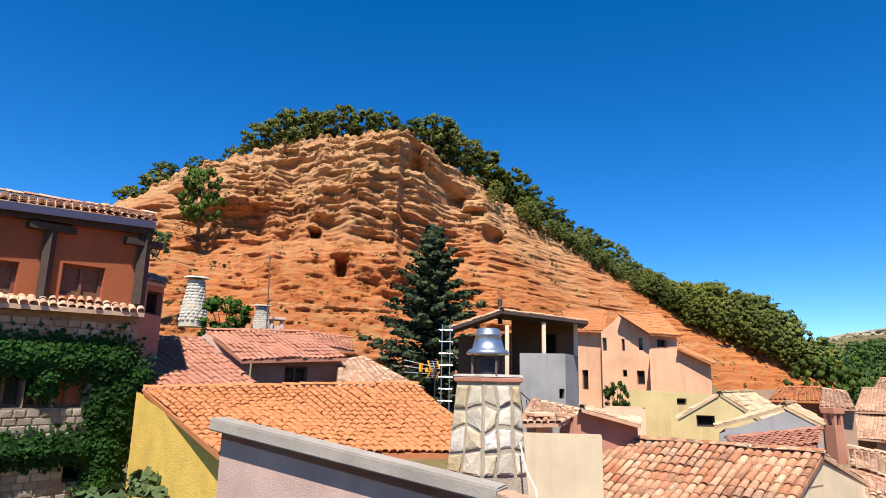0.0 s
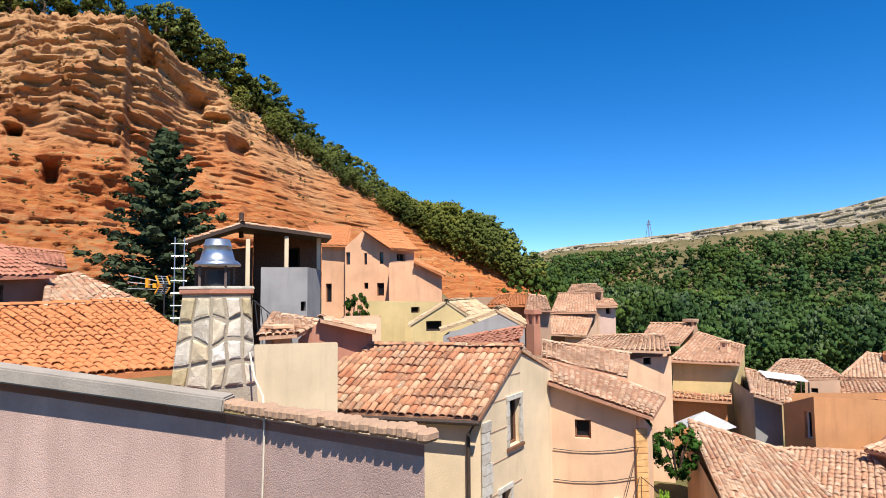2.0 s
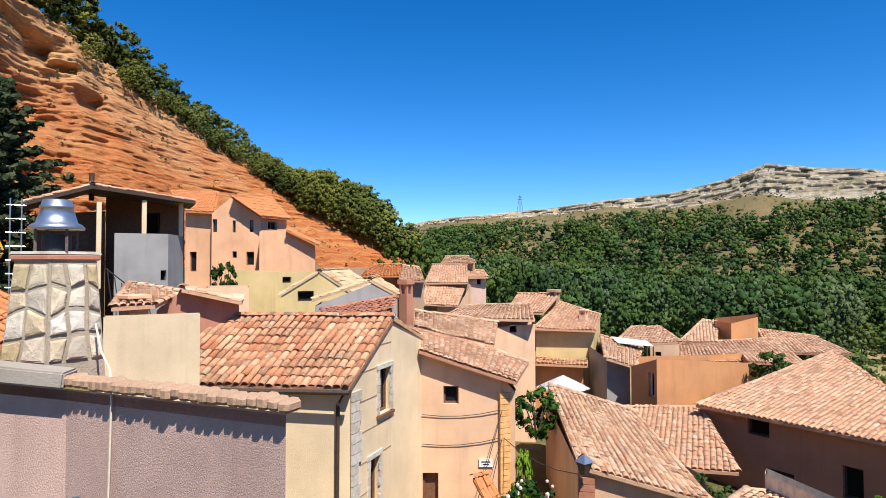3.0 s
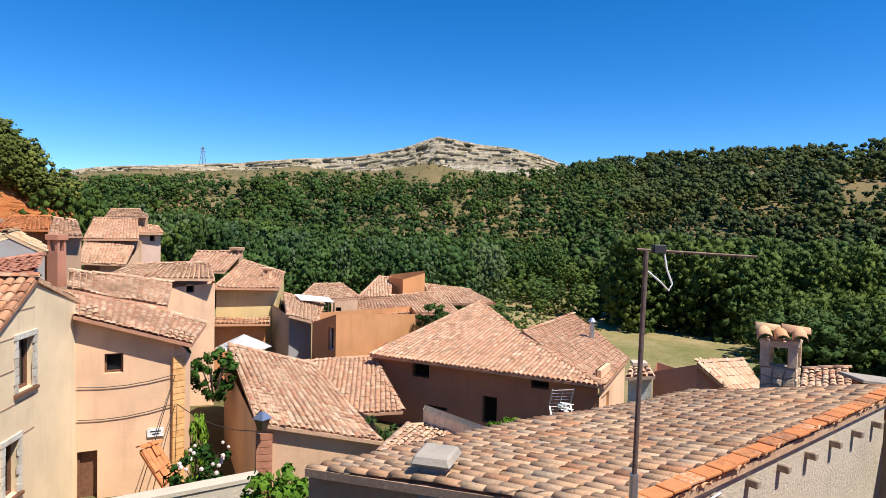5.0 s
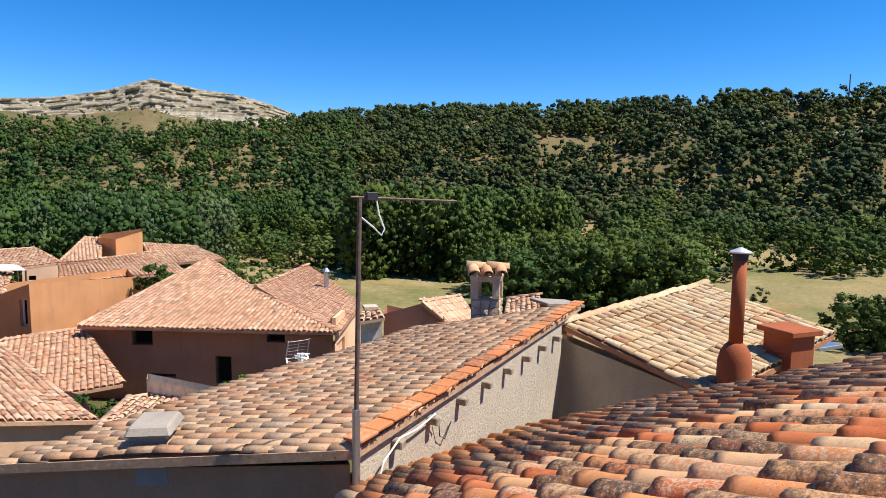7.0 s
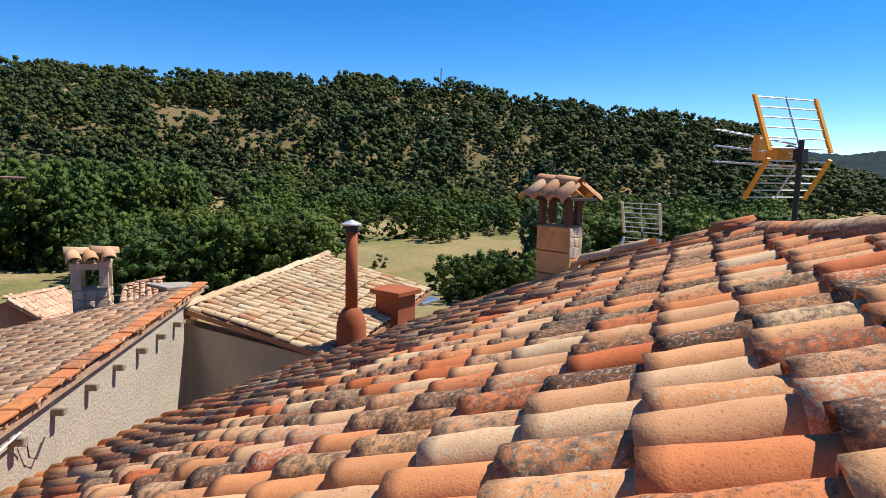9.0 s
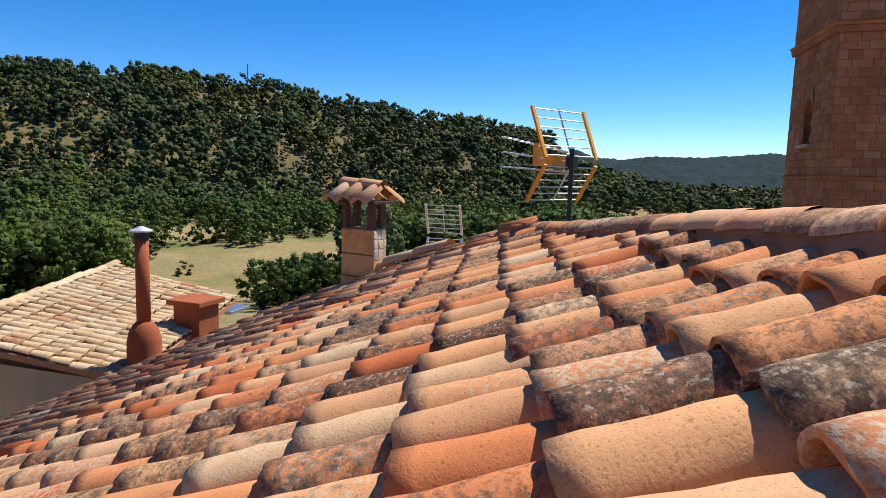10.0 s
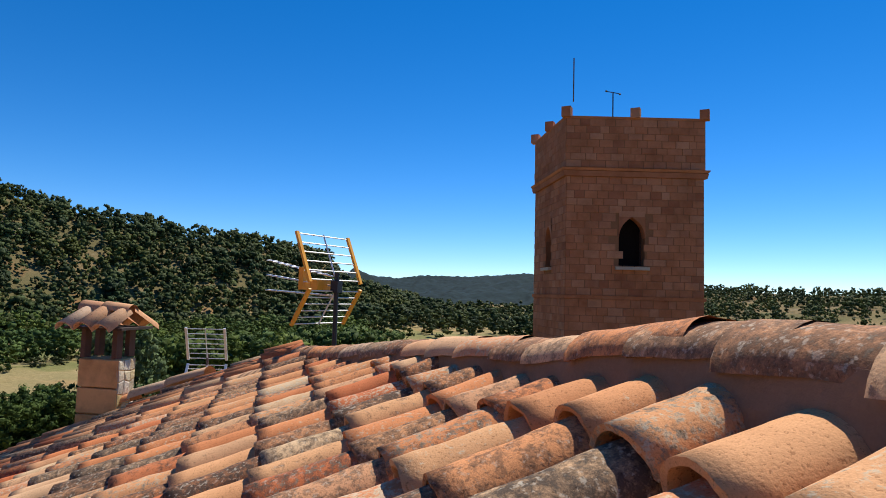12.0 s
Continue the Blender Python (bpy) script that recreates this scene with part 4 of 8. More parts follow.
def spread(name, label, places, heights, kind, mat, seed, clumps=14, per=9, leaf=0.055, wide=(0.8, 1.2), low=False):
    """One stand of far trees in a single mesh."""
    rng = np.random.default_rng(seed)
    tm = [crown(rng, kind, clumps, per, leaf * 1.25, True) for _ in range(8)]
    vs, fs, ns, n0 = [], [], [], 0
    for p, h in zip(places, heights):
        a0, r0 = math.degrees(math.atan2(p[0], p[1])), math.hypot(p[0], p[1])
        if low and math.degrees(math.atan2(p[2] + 0.9 * h - 10, r0)) > np.interp(a0, [30, 40, 48, 56, 61, 67, 74, 80], [3.4, 4.2, 4.8, 5.1, 5.2, 5.4, 6.4, 9]):
            continue
        v, f, nq = tm[rng.integers(8)]
        a, w = rng.uniform(0, 6.28), h * rng.uniform(*wide)
        ca, sa = math.cos(a), math.sin(a)
        q = np.stack([(v[:, 0] * ca - v[:, 1] * sa) * w, (v[:, 0] * sa + v[:, 1] * ca) * w, v[:, 2] * h - 0.08 * h], -1) + p
        vs.append(q)
        ns.append(np.stack([nq[:, 0] * ca - nq[:, 1] * sa, nq[:, 0] * sa + nq[:, 1] * ca, nq[:, 2]], -1))
        fs.append(f + n0)
        n0 += len(v)
    return tagged(new(name, np_mesh(name, np.concatenate(vs), np.concatenate(fs), mat, normals=np.concatenate(ns))), label, "trees", kind="stuff")


def scatter(rng, n, az0, az1, r0, r1, keep=None):
    """Places on the land, even over its area."""
    a = np.radians(rng.uniform(az0, az1, n))
    r = np.sqrt(rng.uniform(r0 ** 2, r1 ** 2, n))
    x, y = r * np.sin(a), r * np.cos(a)
    if keep is not None:
        k = keep(np.degrees(a), r, x, y)
        x, y = x[k], y[k]
    return np.stack([x, y, ground_z(x, y)], -1)


def woods():
    rng = np.random.default_rng(5)
    foot, crest = lambda a: np.interp(a, AZ, LV[:, 4]), lambda a: np.interp(a, AZ, LV[:, 5])
    # pines on the near dark slope at the hill's end
    p = scatter(rng, 380, 15.5, 33, 112, 185, lambda a, r, x, y: (r > 112 + (a - 16) * 0.5) & (r < 130 + (a - 15) * 5))
    spread("pine_wood", "dense dark green pines on a steep slope", p, rng.uniform(5.5, 9, len(p)), "pine", M_PINE, 11, 22, 10, 0.04)
    # far slopes under the limestone crest
    p = scatter(rng, 3000, 30, 78, 150, 480, lambda a, r, x, y: (r < crest(a) - 42) & (vnoise(x / 22, y / 22, 31) > 0.2 + (r - 330) * 0.0012))
    spread("slope_wood", "mixed green woodland on a far slope", p, rng.uniform(4, 11, len(p)), "round", M_LEAF, 12, 16, 4, 0.05, (0.6, 1.0), True)
    # pines over the long slope across the valley
    p = scatter(rng, 8400, 73, 152, 165, 372, lambda a, r, x, y: (r > foot(a) - 8) & (r < crest(a) + 6) & ((vnoise(x / 6, y / 6, 33) > 0.14) & (vnoise(x / 24, y / 24, 35) > 0.09) | (r < foot(a) + 25)) & ((r < crest(a) - 12) | (vnoise(x / 14, y / 14, 34) > 0.5)))
    spread("hillside_pines", "scattered dark pines over a dry stony slope", p, rng.uniform(0.55, 1.1, len(p)) ** 1.4 * 7.6, "pine", M_PINE, 13, 7, 4, 0.08, (0.8, 1.1))
    # valley trees beside the village
    p = scatter(rng, 430, 30, 72, 92, 185, lambda a, r, x, y: (a < 64) | (r > 150))
    spread("valley_wood", "tall mixed green trees along the valley", p, rng.uniform(7, 15, len(p)), "round", M_LEAF, 14, 100, 2, 0.03, (0.55, 0.9), True)
    p = scatter(rng, 130, 36, 68, 100, 170)
    spread("poplar_row", "grey-green poplars along the stream", p, rng.uniform(11, 15, len(p)), "poplar", M_POPLAR, 15, 64, 4, 0.022, (0.7, 1.0), True)
    p = scatter(rng, 240, 77.5, 97, 98, 160, lambda a, r, x, y: r < 165 - abs(a - 86) * 1.5)
    spread("poplar_grove", "dense plantation of young poplars", p, rng.uniform(11, 17, len(p)), "poplar", M_GROVE, 16, 74, 7, 0.019, (0.85, 1.15))
    p = scatter(rng, 150, 62, 79, 88, 165, lambda a, r, x, y: vnoise(x / 12, y / 12, 47) > 0.35)
    spread("meadow_trees", "low green trees and hedges between the meadows", p, rng.uniform(2.5, 6.5, len(p)), "round", M_GROVE, 28, 36, 8, 0.032, (0.9, 1.4))
    p = scatter(rng, 300, 143.5, 158, 245, 350)
    spread("spur_pines", "dark pines on the low end of the long slope", p, rng.uniform(3.5, 6, len(p)), "pine", M_PINE, 29, 10, 8, 0.07, (0.9, 1.3))
    a = rng.uniform(76, 146, 110)
    a = a[(vnoise(a / 3.0, a * 0, 55) > 0.42)]
    r = crest(a) - 4 + rng.normal(0, 4, len(a))
    x, y = r * np.sin(np.radians(a)), r * np.cos(np.radians(a))
    p = np.stack([x, y, ground_z(x, y)], -1)
    spread("crest_pines", "single dark pines standing along the crest", p, rng.uniform(4, 7.5, len(p)), "pine", M_PINE, 30, 30, 8, 0.05, (0.7, 1.1))
    p = scatter(rng, 60, 90, 106, 72, 100)
    spread("walnut_grove", "broad dark green trees beside the fields", p, rng.uniform(7, 10, len(p)), "round", M_GROVE, 17, 80, 16, 0.022, (0.9, 1.3))
    p = scatter(rng, 300, 101, 148, 118, 215, lambda a, r, x, y: (vnoise(x / 18, y / 18, 41) > 0.38) | (r > 185))
    spread("orchard_trees", "green orchard trees on the valley floor", p, rng.uniform(5, 9, len(p)), "round", M_GROVE, 18, 40, 7, 0.036, (0.9, 1.3))
    p = scatter(rng, 16, 119.5, 127, 60, 74)
    spread("field_edge_trees", "rounded green trees at the field's edge", p, rng.uniform(4, 6.5, len(p)), "round", M_GROVE, 24, 60, 30, 0.024, (1.0, 1.3))
    p = scatter(rng, 12, 126.5, 131, 68, 84)
    spread("field_poplars", "tall thin poplars behind the roof", p, rng.uniform(9, 12.5, len(p)), "poplar", M_POPLAR, 25, 70, 26, 0.016, (0.75, 1.0))
    p = scatter(rng, 70, 129, 150, 92, 135)
    spread("stream_trees", "green trees along the stream", p, rng.uniform(5, 9.5, len(p)), "round", M_GROVE, 26, 32, 15, 0.033, (0.9, 1.3))
    p = scatter(rng, 420, 64, 150, 84, 190, lambda a, r, x, y: fbm(x, y, 0.08, 1.0) > 0.25)
    spread("valley_scrub", "low green bushes in the fields", p, rng.uniform(1, 2.6, len(p)), "round", M_SCRUB, 19, 14, 12, 0.06, (1.2, 1.8))
    p = scatter(rng, 3000, 30, 150, 200, 520, lambda a, r, x, y: (r > foot(a)) & (r < crest(a)))
    spread("slope_scrub", "low dry scrub on the stony slopes", p, rng.uniform(0.8, 2.2, len(p)), "round", M_SCRUB, 20, 3, 5, 0.13, (1.2, 1.8))
    p = scatter(rng, 420, 141, 168, 212, 420)
    spread("plain_trees", "dark trees across the far end of the valley", p, rng.uniform(4.5, 8, len(p)), "round", M_PINE, 27, 10, 7, 0.08, (0.9, 1.5))
    p = scatter(rng, 900, 165, 190, 230, 420)
    spread("scrub_hill_trees", "low dark trees on a dry hill", p, rng.uniform(3, 5.5, len(p)), "round", M_PINE, 21, 6, 5, 0.1)


build_hill()
woods()


def build_mountain():
    """A distant ridge under close pine forest."""
    az, r = np.arange(143, 175.1, 0.1), np.geomspace(430, 1700, 90)
    A, R = np.meshgrid(az, r, indexing="ij")
    x, y = R * np.sin(np.radians(A)), R * np.cos(np.radians(A))
    z = ground_z(x, y) + (1 - 2 * np.clip((560 - R) / 100, 0, 1)) * 3 + 4 * (vnoise(x / 7, y / 7, 51) - 0.3) + 14 * np.clip((R - 500) / 300, 0, 1) * (vnoise(x / 60, y / 60, 52) - 0.5)
    z = z - 40 * np.clip((146.5 - A) / 3, 0, 1) - 40 * np.clip((A - 171.5) / 3, 0, 1)
    i, j = np.meshgrid(np.arange(len(az) - 1), np.arange(len(r) - 1), indexing="ij")
    k = (i * len(r) + j).ravel()
    f = np.stack([k, k + 1, k + len(r) + 1, k + len(r)], 1)
    tagged(new("mountain", np_mesh("mountain", np.stack([x, y, z], -1).reshape(-1, 3), f, M_FARWOOD, True)), "distant blue-green mountain under pine forest", "mountain", kind="structure")


M_FARWOOD = plain("far_pine_forest", (0.016, 0.028, 0.030), 1.0, 0.0, 0.4, 0.12)
build_mountain()


def tree(name, label, base, h, kind, mat, seed, clumps, per, leaf, wide=1.0, lean=(0, 0), trunk=0.3, limb=0.3):
    """A single tree: tapered trunk with limbs, and a crown."""
    rng = np.random.default_rng(seed)
    t = thing(name, label, "tree", base)
    v, f, nq = crown(rng, kind, clumps, per, leaf)
    z0 = trunk * h
    v = v * np.array([h * wide, h * wide, h - z0 * 0.8]) + np.array([0, 0, z0 * 0.7])
    v[:, 0] += lean[0] * v[:, 2]
    v[:, 1] += lean[1] * v[:, 2]
    put("crown", np_mesh("crown", v + np.array(base), f, mat, normals=nq), t)
    bm = bmesh.new()
    b = Vector(base)
    L = Vector((lean[0], lean[1], 1))
    tube(bm, [b + L * (h * k) for k in (-0.06, 0.2, 0.45, 0.7, 0.93)], [h * 0.028, h * 0.022, h * 0.016, h * 0.01, h * 0.003], 7)
    for k in range(6):
        a, zz = rng.uniform(0, 6.28), rng.uniform(0.35, 0.75)
        s = b + L * (h * zz)
        tube(bm, [s, s + Vector((math.cos(a) * 0.53 * limb * wide, math.sin(a) * 0.53 * limb * wide, 0.2 * limb)) * h, s + Vector((math.cos(a) * limb * wide, math.sin(a) * limb * wide, 0.43 * limb)) * h], [h * 0.009, h * 0.006, h * 0.002], 5)
    part("trunk", bm, M_BARK, t)
    return t


# pines on the hill's brow
PINES = [(-27.3, 6.0, 2), (-25.6, 6.0, 2), (-25.2, 5, 5), (-22.5, 4, 6), (-21, 3.2, 6), (-19.4, 4, 5), (-17.4, 6.2, 4), (-15.6, 7, 5), (-14.2, 8, 7), (-12.6, 6.2, 5), (-10.4, 7.2, 5),
         (-9.2, 6, 9), (-7.6, 6.4, 5), (-6.0, 6.0, 5), (-3.2, 6.0, 9), (-1.6, 7.5, 4), (-0.2, 7.4, 3), (1.6, 8, 5), (3.2, 7.6, 4), (4.6, 7.0, 6), (5.8, 7.6, 4), (7.2, 7.2, 5), (8.6, 6.6, 3), (9.8, 6.8, 5), (11.2, 6.4, 4), (12.6, 6.4, 4), (14.0, 6.2, 4), (15.2, 6.0, 3), (16.6, 5.0, 4), (17.6, 5.0, 3)]
for k, (a, h, d) in enumerate(PINES):
    p = brow(a, d + 1.5)
    tree("pine_tree", "bushy dark green pine on the hill's brow", (p.x, p.y, p.z - 0.5 - (1.2 if a > -4 else 3.0 if a < -25.3 else 0)), h * (1.0 if a < -4 else 1.15), "pine", M_BROWPINE, 40 + k, 90, 36, 0.021, 1.05, trunk=0.12, limb=0.2)

# houses below the hill
h = thing("red_house", "terracotta red house wall with dark timber posts", "house", (-8.24, 12.65, 9.00))
walls(h, [(-9.91, 10.63), (-6.85, 14.05), (-9.37, 17.65), (-12.2, 14.36)], 9.0, [13.26, 13.41, 13.41, 13.26], M_RED, {0: [(2.97, 3.80, 11.55, 12.22, 'shutter'), (1.4, 2.2, 11.45, 12.11, 'shutter')]})
tile_roof(h, (-9.36, 10.79, 13.16), (-6.58, 13.95, 13.40), (-8.45, 17.58, 14.48), (-11.9, 13.9, 14.21), M_TPALE, seed=1, template=T_MID)
tile_roof(h, (-8.81, 10.88, 11.21), (-6.58, 13.81, 11.30), (-6.93, 14.36, 11.56), (-9.21, 11.33, 11.42), M_TPALE, seed=2, template=T_MID, ridge=False)
stone_storey = h = thing("stone_storey", "rubble stone lower storey grown over with ivy", "house", (-7.89, 12.59, 2.00))
walls(h, [(-8.99, 11.12), (-6.79, 14.05), (-7.26, 14.81), (-9.46, 11.89)], 2.0, [11.11, 11.25, 11.25, 11.11], M_RUBBLE, {0: [(0.93, 1.59, 9.31, 10.0, 'window'), (1.57, 2.14, 9.3, 10.02, 'window'), (2.09, 2.69, 9.29, 10.03, 'window'), (2.48, 3.03, 7.84, 8.35, 'void'), (3.42, 3.61, 7.75, 8.37, 'void')]})
h = thing("side_annex", "narrow brown annex with a dark arched doorway", "house", (-7.42, 15.85, 8.00))
walls(h, [(-7.46, 15.27), (-7.38, 16.42), (-8.23, 18.23), (-8.31, 17.09)], 8.0, [12.30, 12.32, 12.32, 12.30], M_BROWNRED, {0: [(0.36, 1.1, 11.47, 12.07, 'void')]})
tile_roof(h, (-7.42, 15.07, 12.24), (-7.26, 16.25, 12.27), (-8.00, 17.78, 12.64), (-8.35, 17.07, 12.69), M_TPALE, seed=3, ridge=False)
h = thing("gable_cottage", "pale rose cottage with a rose tiled roof", "house", (-6.80, 19.01, 6.00))
walls(h, [(-7.67, 19.55), (-7.23, 19.29), (-5.50, 18.19), (-6.84, 21.95), (-9.02, 23.32)], 6.0, [11.04, 11.24, 10.40, 10.40, 11.04], M_ROSEW)
h = thing("tiled_cottage", "dull rose cottage wall under a ribbed rose roof", "house", (-4.35, 19.22, 6.00))
walls(h, [(-5.51, 18.39), (-3.19, 20.05), (-3.85, 22.97), (-6.17, 21.32)], 6.0, [10.39, 10.55, 10.55, 10.39], M_BROWNRED, {0: [(1.01, 1.73, 9.79, 10.31, 'window')]})
tile_roof(h, (-5.66, 17.93, 10.42), (-2.96, 19.68, 10.60), (-4.73, 22.00, 11.49), (-7.33, 19.46, 11.32), M_TROSE, seed=4)
h = thing("rose_roof", "low roof of rose ribbed tiles", "roof", (-6.44, 13.99, 9.61))
tile_roof(h, (-6.44, 13.99, 9.61), (-4.61, 15.84, 9.76), (-7.39, 19.12, 11.06), (-8.45, 18.13, 10.97), M_TROSE, seed=5)
h = thing("back_roof", "weathered roof behind the rose cottage", "roof", (-5.02, 23.47, 11.18))
tile_roof(h, (-5.02, 23.47, 11.18), (-3.47, 24.76, 11.02), (-3.89, 26.72, 11.61), (-6.00, 25.30, 11.75), M_TROSE, seed=6)
h = thing("old_roof", "old tan tiled roof beside the fir", "roof", (-2.78, 17.28, 9.68))
tile_roof(h, (-2.78, 17.28, 9.68), (-0.61, 17.99, 9.75), (-2.76, 21.83, 10.60), (-3.32, 20.74, 10.59), M_TPALE, seed=7)
h = thing("yellow_house", "yellow rough-rendered gable under a new orange roof", "house", (-4.88, 11.81, 2.50))
walls(h, [(-6.43, 13.55), (-3.32, 10.07), (-3.51, 10.53), (-6.62, 14.01)], 2.5, [9.62, 8.80, 8.80, 9.62], M_YELLOW)
tile_roof(h, (-3.31, 9.75, 8.86), (0.98, 11.56, 8.76), (-0.66, 15.99, 9.87), (-6.32, 13.61, 9.66), M_TFRESH, seed=8, template=T_MID, pitch=0.155, row=0.28)

# the hillside houses
h = thing("porch_house", "grey cement wall below a dark open porch", "house", (4.11, 23.49, 5.50))
walls(h, [(2.73, 22.84), (4.42, 23.18), (5.16, 24.46), (5.37, 25.64), (2.94, 24.02)], 5.5, [11.00, 11.03, 11.01, 11.01, 11.00], M_GREY, {0: [(1.48, 1.67, 9.43, 9.78, 'void')]})
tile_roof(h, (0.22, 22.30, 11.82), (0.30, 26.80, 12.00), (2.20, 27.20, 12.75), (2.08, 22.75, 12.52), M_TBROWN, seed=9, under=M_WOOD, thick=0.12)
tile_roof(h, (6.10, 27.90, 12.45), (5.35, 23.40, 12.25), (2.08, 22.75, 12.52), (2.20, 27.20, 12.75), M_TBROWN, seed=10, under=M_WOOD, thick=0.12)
# dark brown on this back wall paints in the shade inside the porch
h = thing("porch_back_wall", "wall at the back of the porch, its shade coloured in dark brown", "wall", (4.27, 26.88, 6.00))
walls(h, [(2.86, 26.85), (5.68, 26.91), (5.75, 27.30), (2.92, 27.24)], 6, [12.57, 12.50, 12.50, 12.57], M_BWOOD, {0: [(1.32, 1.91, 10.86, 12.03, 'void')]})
# side wall coloured dark as well, in place of the porch roof's shade
h = thing("porch_side_wall", "wall with a small window beside the porch, shade painted in as dark brown", "wall", (1.68, 25.67, 6.00))
walls(h, [(0.60, 25.49), (2.75, 25.85), (2.78, 26.25), (0.63, 25.89)], 6, [11.70, 11.93, 11.93, 11.70], M_BWOOD, {0: [(0.88, 1.26, 11.17, 11.66, 'window')]})
h = thing("ochre_house_left_wing", "ochre house wing with a new orange roof", "house", (8.45, 36.73, 6.00))
walls(h, [(7.81, 37.19), (9.08, 36.28), (9.98, 40.18), (8.71, 41.09)], 6, [13.05, 13.01, 13.01, 13.05], M_OCHRE, {0: [(0.26, 0.64, 9.63, 10.73, 'window')]})
tile_roof(h, (7.64, 36.82, 12.95), (9.02, 35.78, 12.93), (10.19, 39.71, 14.43), (7.77, 41.27, 14.55), M_TFRESH, seed=11)
h = thing("ochre_house", "ochre gabled house with small deep windows", "house", (10.76, 35.29, 6.00))
walls(h, [(8.87, 35.71), (9.80, 35.16), (11.19, 34.43), (13.16, 35.86), (14.04, 38.73), (9.75, 38.58)], 6, [12.83, 13.75, 12.66, 12.80, 12.80, 12.83], M_OCHRE, {0: [(0.05, 0.29, 11.79, 12.51, 'window')], 1: [(0.05, 0.21, 11.78, 12.44, 'window'), (0.96, 1.17, 11.81, 12.49, 'window'), (0.05, 0.28, 10.38, 10.74, 'window'), (0.8, 1.21, 9.98, 10.72, 'window')], 2: [(0.63, 1.52, 12.0, 12.45, 'window')]})
tile_roof(h, (11.03, 33.95, 12.54), (13.39, 35.78, 12.80), (12.85, 37.88, 14.16), (9.64, 34.68, 13.79), M_TFRESH, seed=12)
h = thing("ochre_annex", "smooth ochre lean-to with a sloping roof", "house", (12.25, 33.12, 6.00))
walls(h, [(10.76, 33.31), (12.10, 32.84), (13.88, 33.22), (14.92, 36.03), (11.80, 36.12)], 6, [11.78, 11.87, 11.20, 11.20, 11.78], M_OCHRE)
tile_roof(h, (13.86, 32.79, 11.08), (15.25, 35.90, 11.31), (13.63, 36.54, 12.18), (11.94, 32.48, 11.85), M_TFRESH, seed=13, ridge=False)
h = thing("yard_wall", "pale yellow yard wall with a small opening", "wall", (10.75, 30.46, 5.00))
walls(h, [(8.80, 30.77), (10.73, 30.15), (12.70, 30.46), (12.87, 30.93), (8.97, 31.24)], 5, [9.73, 9.62, 9.63, 9.63, 9.73], M_PALEY, {1: [(0.21, 0.7, 9.09, 9.39, 'void')]})
h = thing("salmon_box", "plain salmon garden building", "house", (5.46, 19.49, 5.00))
walls(h, [(4.79, 19.42), (6.12, 19.56), (6.66, 21.49), (5.33, 21.34)], 5, [9.28, 9.27, 9.27, 9.28], M_SALMON)
h = thing("small_gable", "brown-red gabled outhouse with a sagging tiled roof", "house", (3.99, 17.22, 5.00))
walls(h, [(3.10, 17.22), (3.70, 17.21), (5.17, 17.24), (5.73, 19.68), (3.66, 19.66)], 5, [8.79, 9.28, 8.98, 8.98, 8.79], M_BROWNRED)
tile_roof(h, (2.02, 16.68, 9.03), (2.95, 16.54, 8.84), (3.92, 18.08, 9.31), (2.87, 20.30, 9.39), M_TPALE, seed=14)
tile_roof(h, (5.13, 16.84, 8.97), (5.84, 19.13, 8.96), (4.38, 20.03, 9.28), (3.63, 16.92, 9.34), M_TPALE, seed=15)
h = thing("cream_wall", "plain cream rendered yard wall", "wall", (2.55, 14.04, 4.00))
walls(h, [(1.58, 13.71), (3.52, 14.38), (3.59, 14.77), (1.65, 14.10)], 4, [8.93, 8.87, 8.87, 8.93], M_CREAM)
h = thing("straw_gable", "pale yellow gabled house with a dark opening", "house", (10.36, 24.18, 4.00))
walls(h, [(8.87, 24.44), (10.35, 24.07), (11.88, 24.02), (13.45, 27.70), (10.44, 28.12)], 4, [8.83, 9.61, 8.79, 8.79, 8.83], M_PALEY, {0: [(0.64, 1.28, 8.49, 8.91, 'void')]})
tile_roof(h, (11.78, 23.98, 8.78), (14.42, 26.88, 8.83), (13.42, 27.94, 9.75), (10.32, 24.04, 9.72), M_TSAND, seed=16)
tile_roof(h, (8.77, 24.42, 8.76), (9.72, 26.79, 8.76), (11.56, 26.60, 9.73), (10.26, 24.04, 9.70), M_TSAND, seed=17)
h = thing("grey_gable", "grey cement gable edged with white tiles", "house", (10.25, 19.99, 4.00))
walls(h, [(8.58, 20.26), (10.58, 19.86), (11.59, 19.86), (12.96, 22.53), (9.95, 22.93)], 4, [8.55, 9.30, 8.82, 8.82, 8.55], M_GREY)
tile_roof(h, (8.44, 20.22, 8.77), (9.63, 22.53, 8.74), (12.12, 22.44, 9.44), (10.44, 19.84, 9.41), M_TSAND, seed=18)
tile_roof(h, (11.62, 19.84, 8.85), (13.14, 22.44, 8.88), (12.15, 22.42, 9.46), (10.45, 19.83, 9.45), M_TSAND, seed=19)
h = thing("flat_pink_roof", "low pinkish tiled roof", "roof", (7.60, 16.87, 8.41))
tile_roof(h, (7.60, 16.87, 8.41), (9.52, 16.67, 8.52), (11.29, 19.46, 8.85), (8.43, 19.23, 8.45), M_TROSE, seed=20)
h = thing("orange_roof_house", "low house with a bright orange roof", "house", (16.57, 30.24, 4.00))
walls(h, [(15.41, 30.31), (17.73, 30.18), (19.17, 32.81), (16.85, 32.94)], 4, [9.43, 9.41, 9.41, 9.43], M_ORANGE)
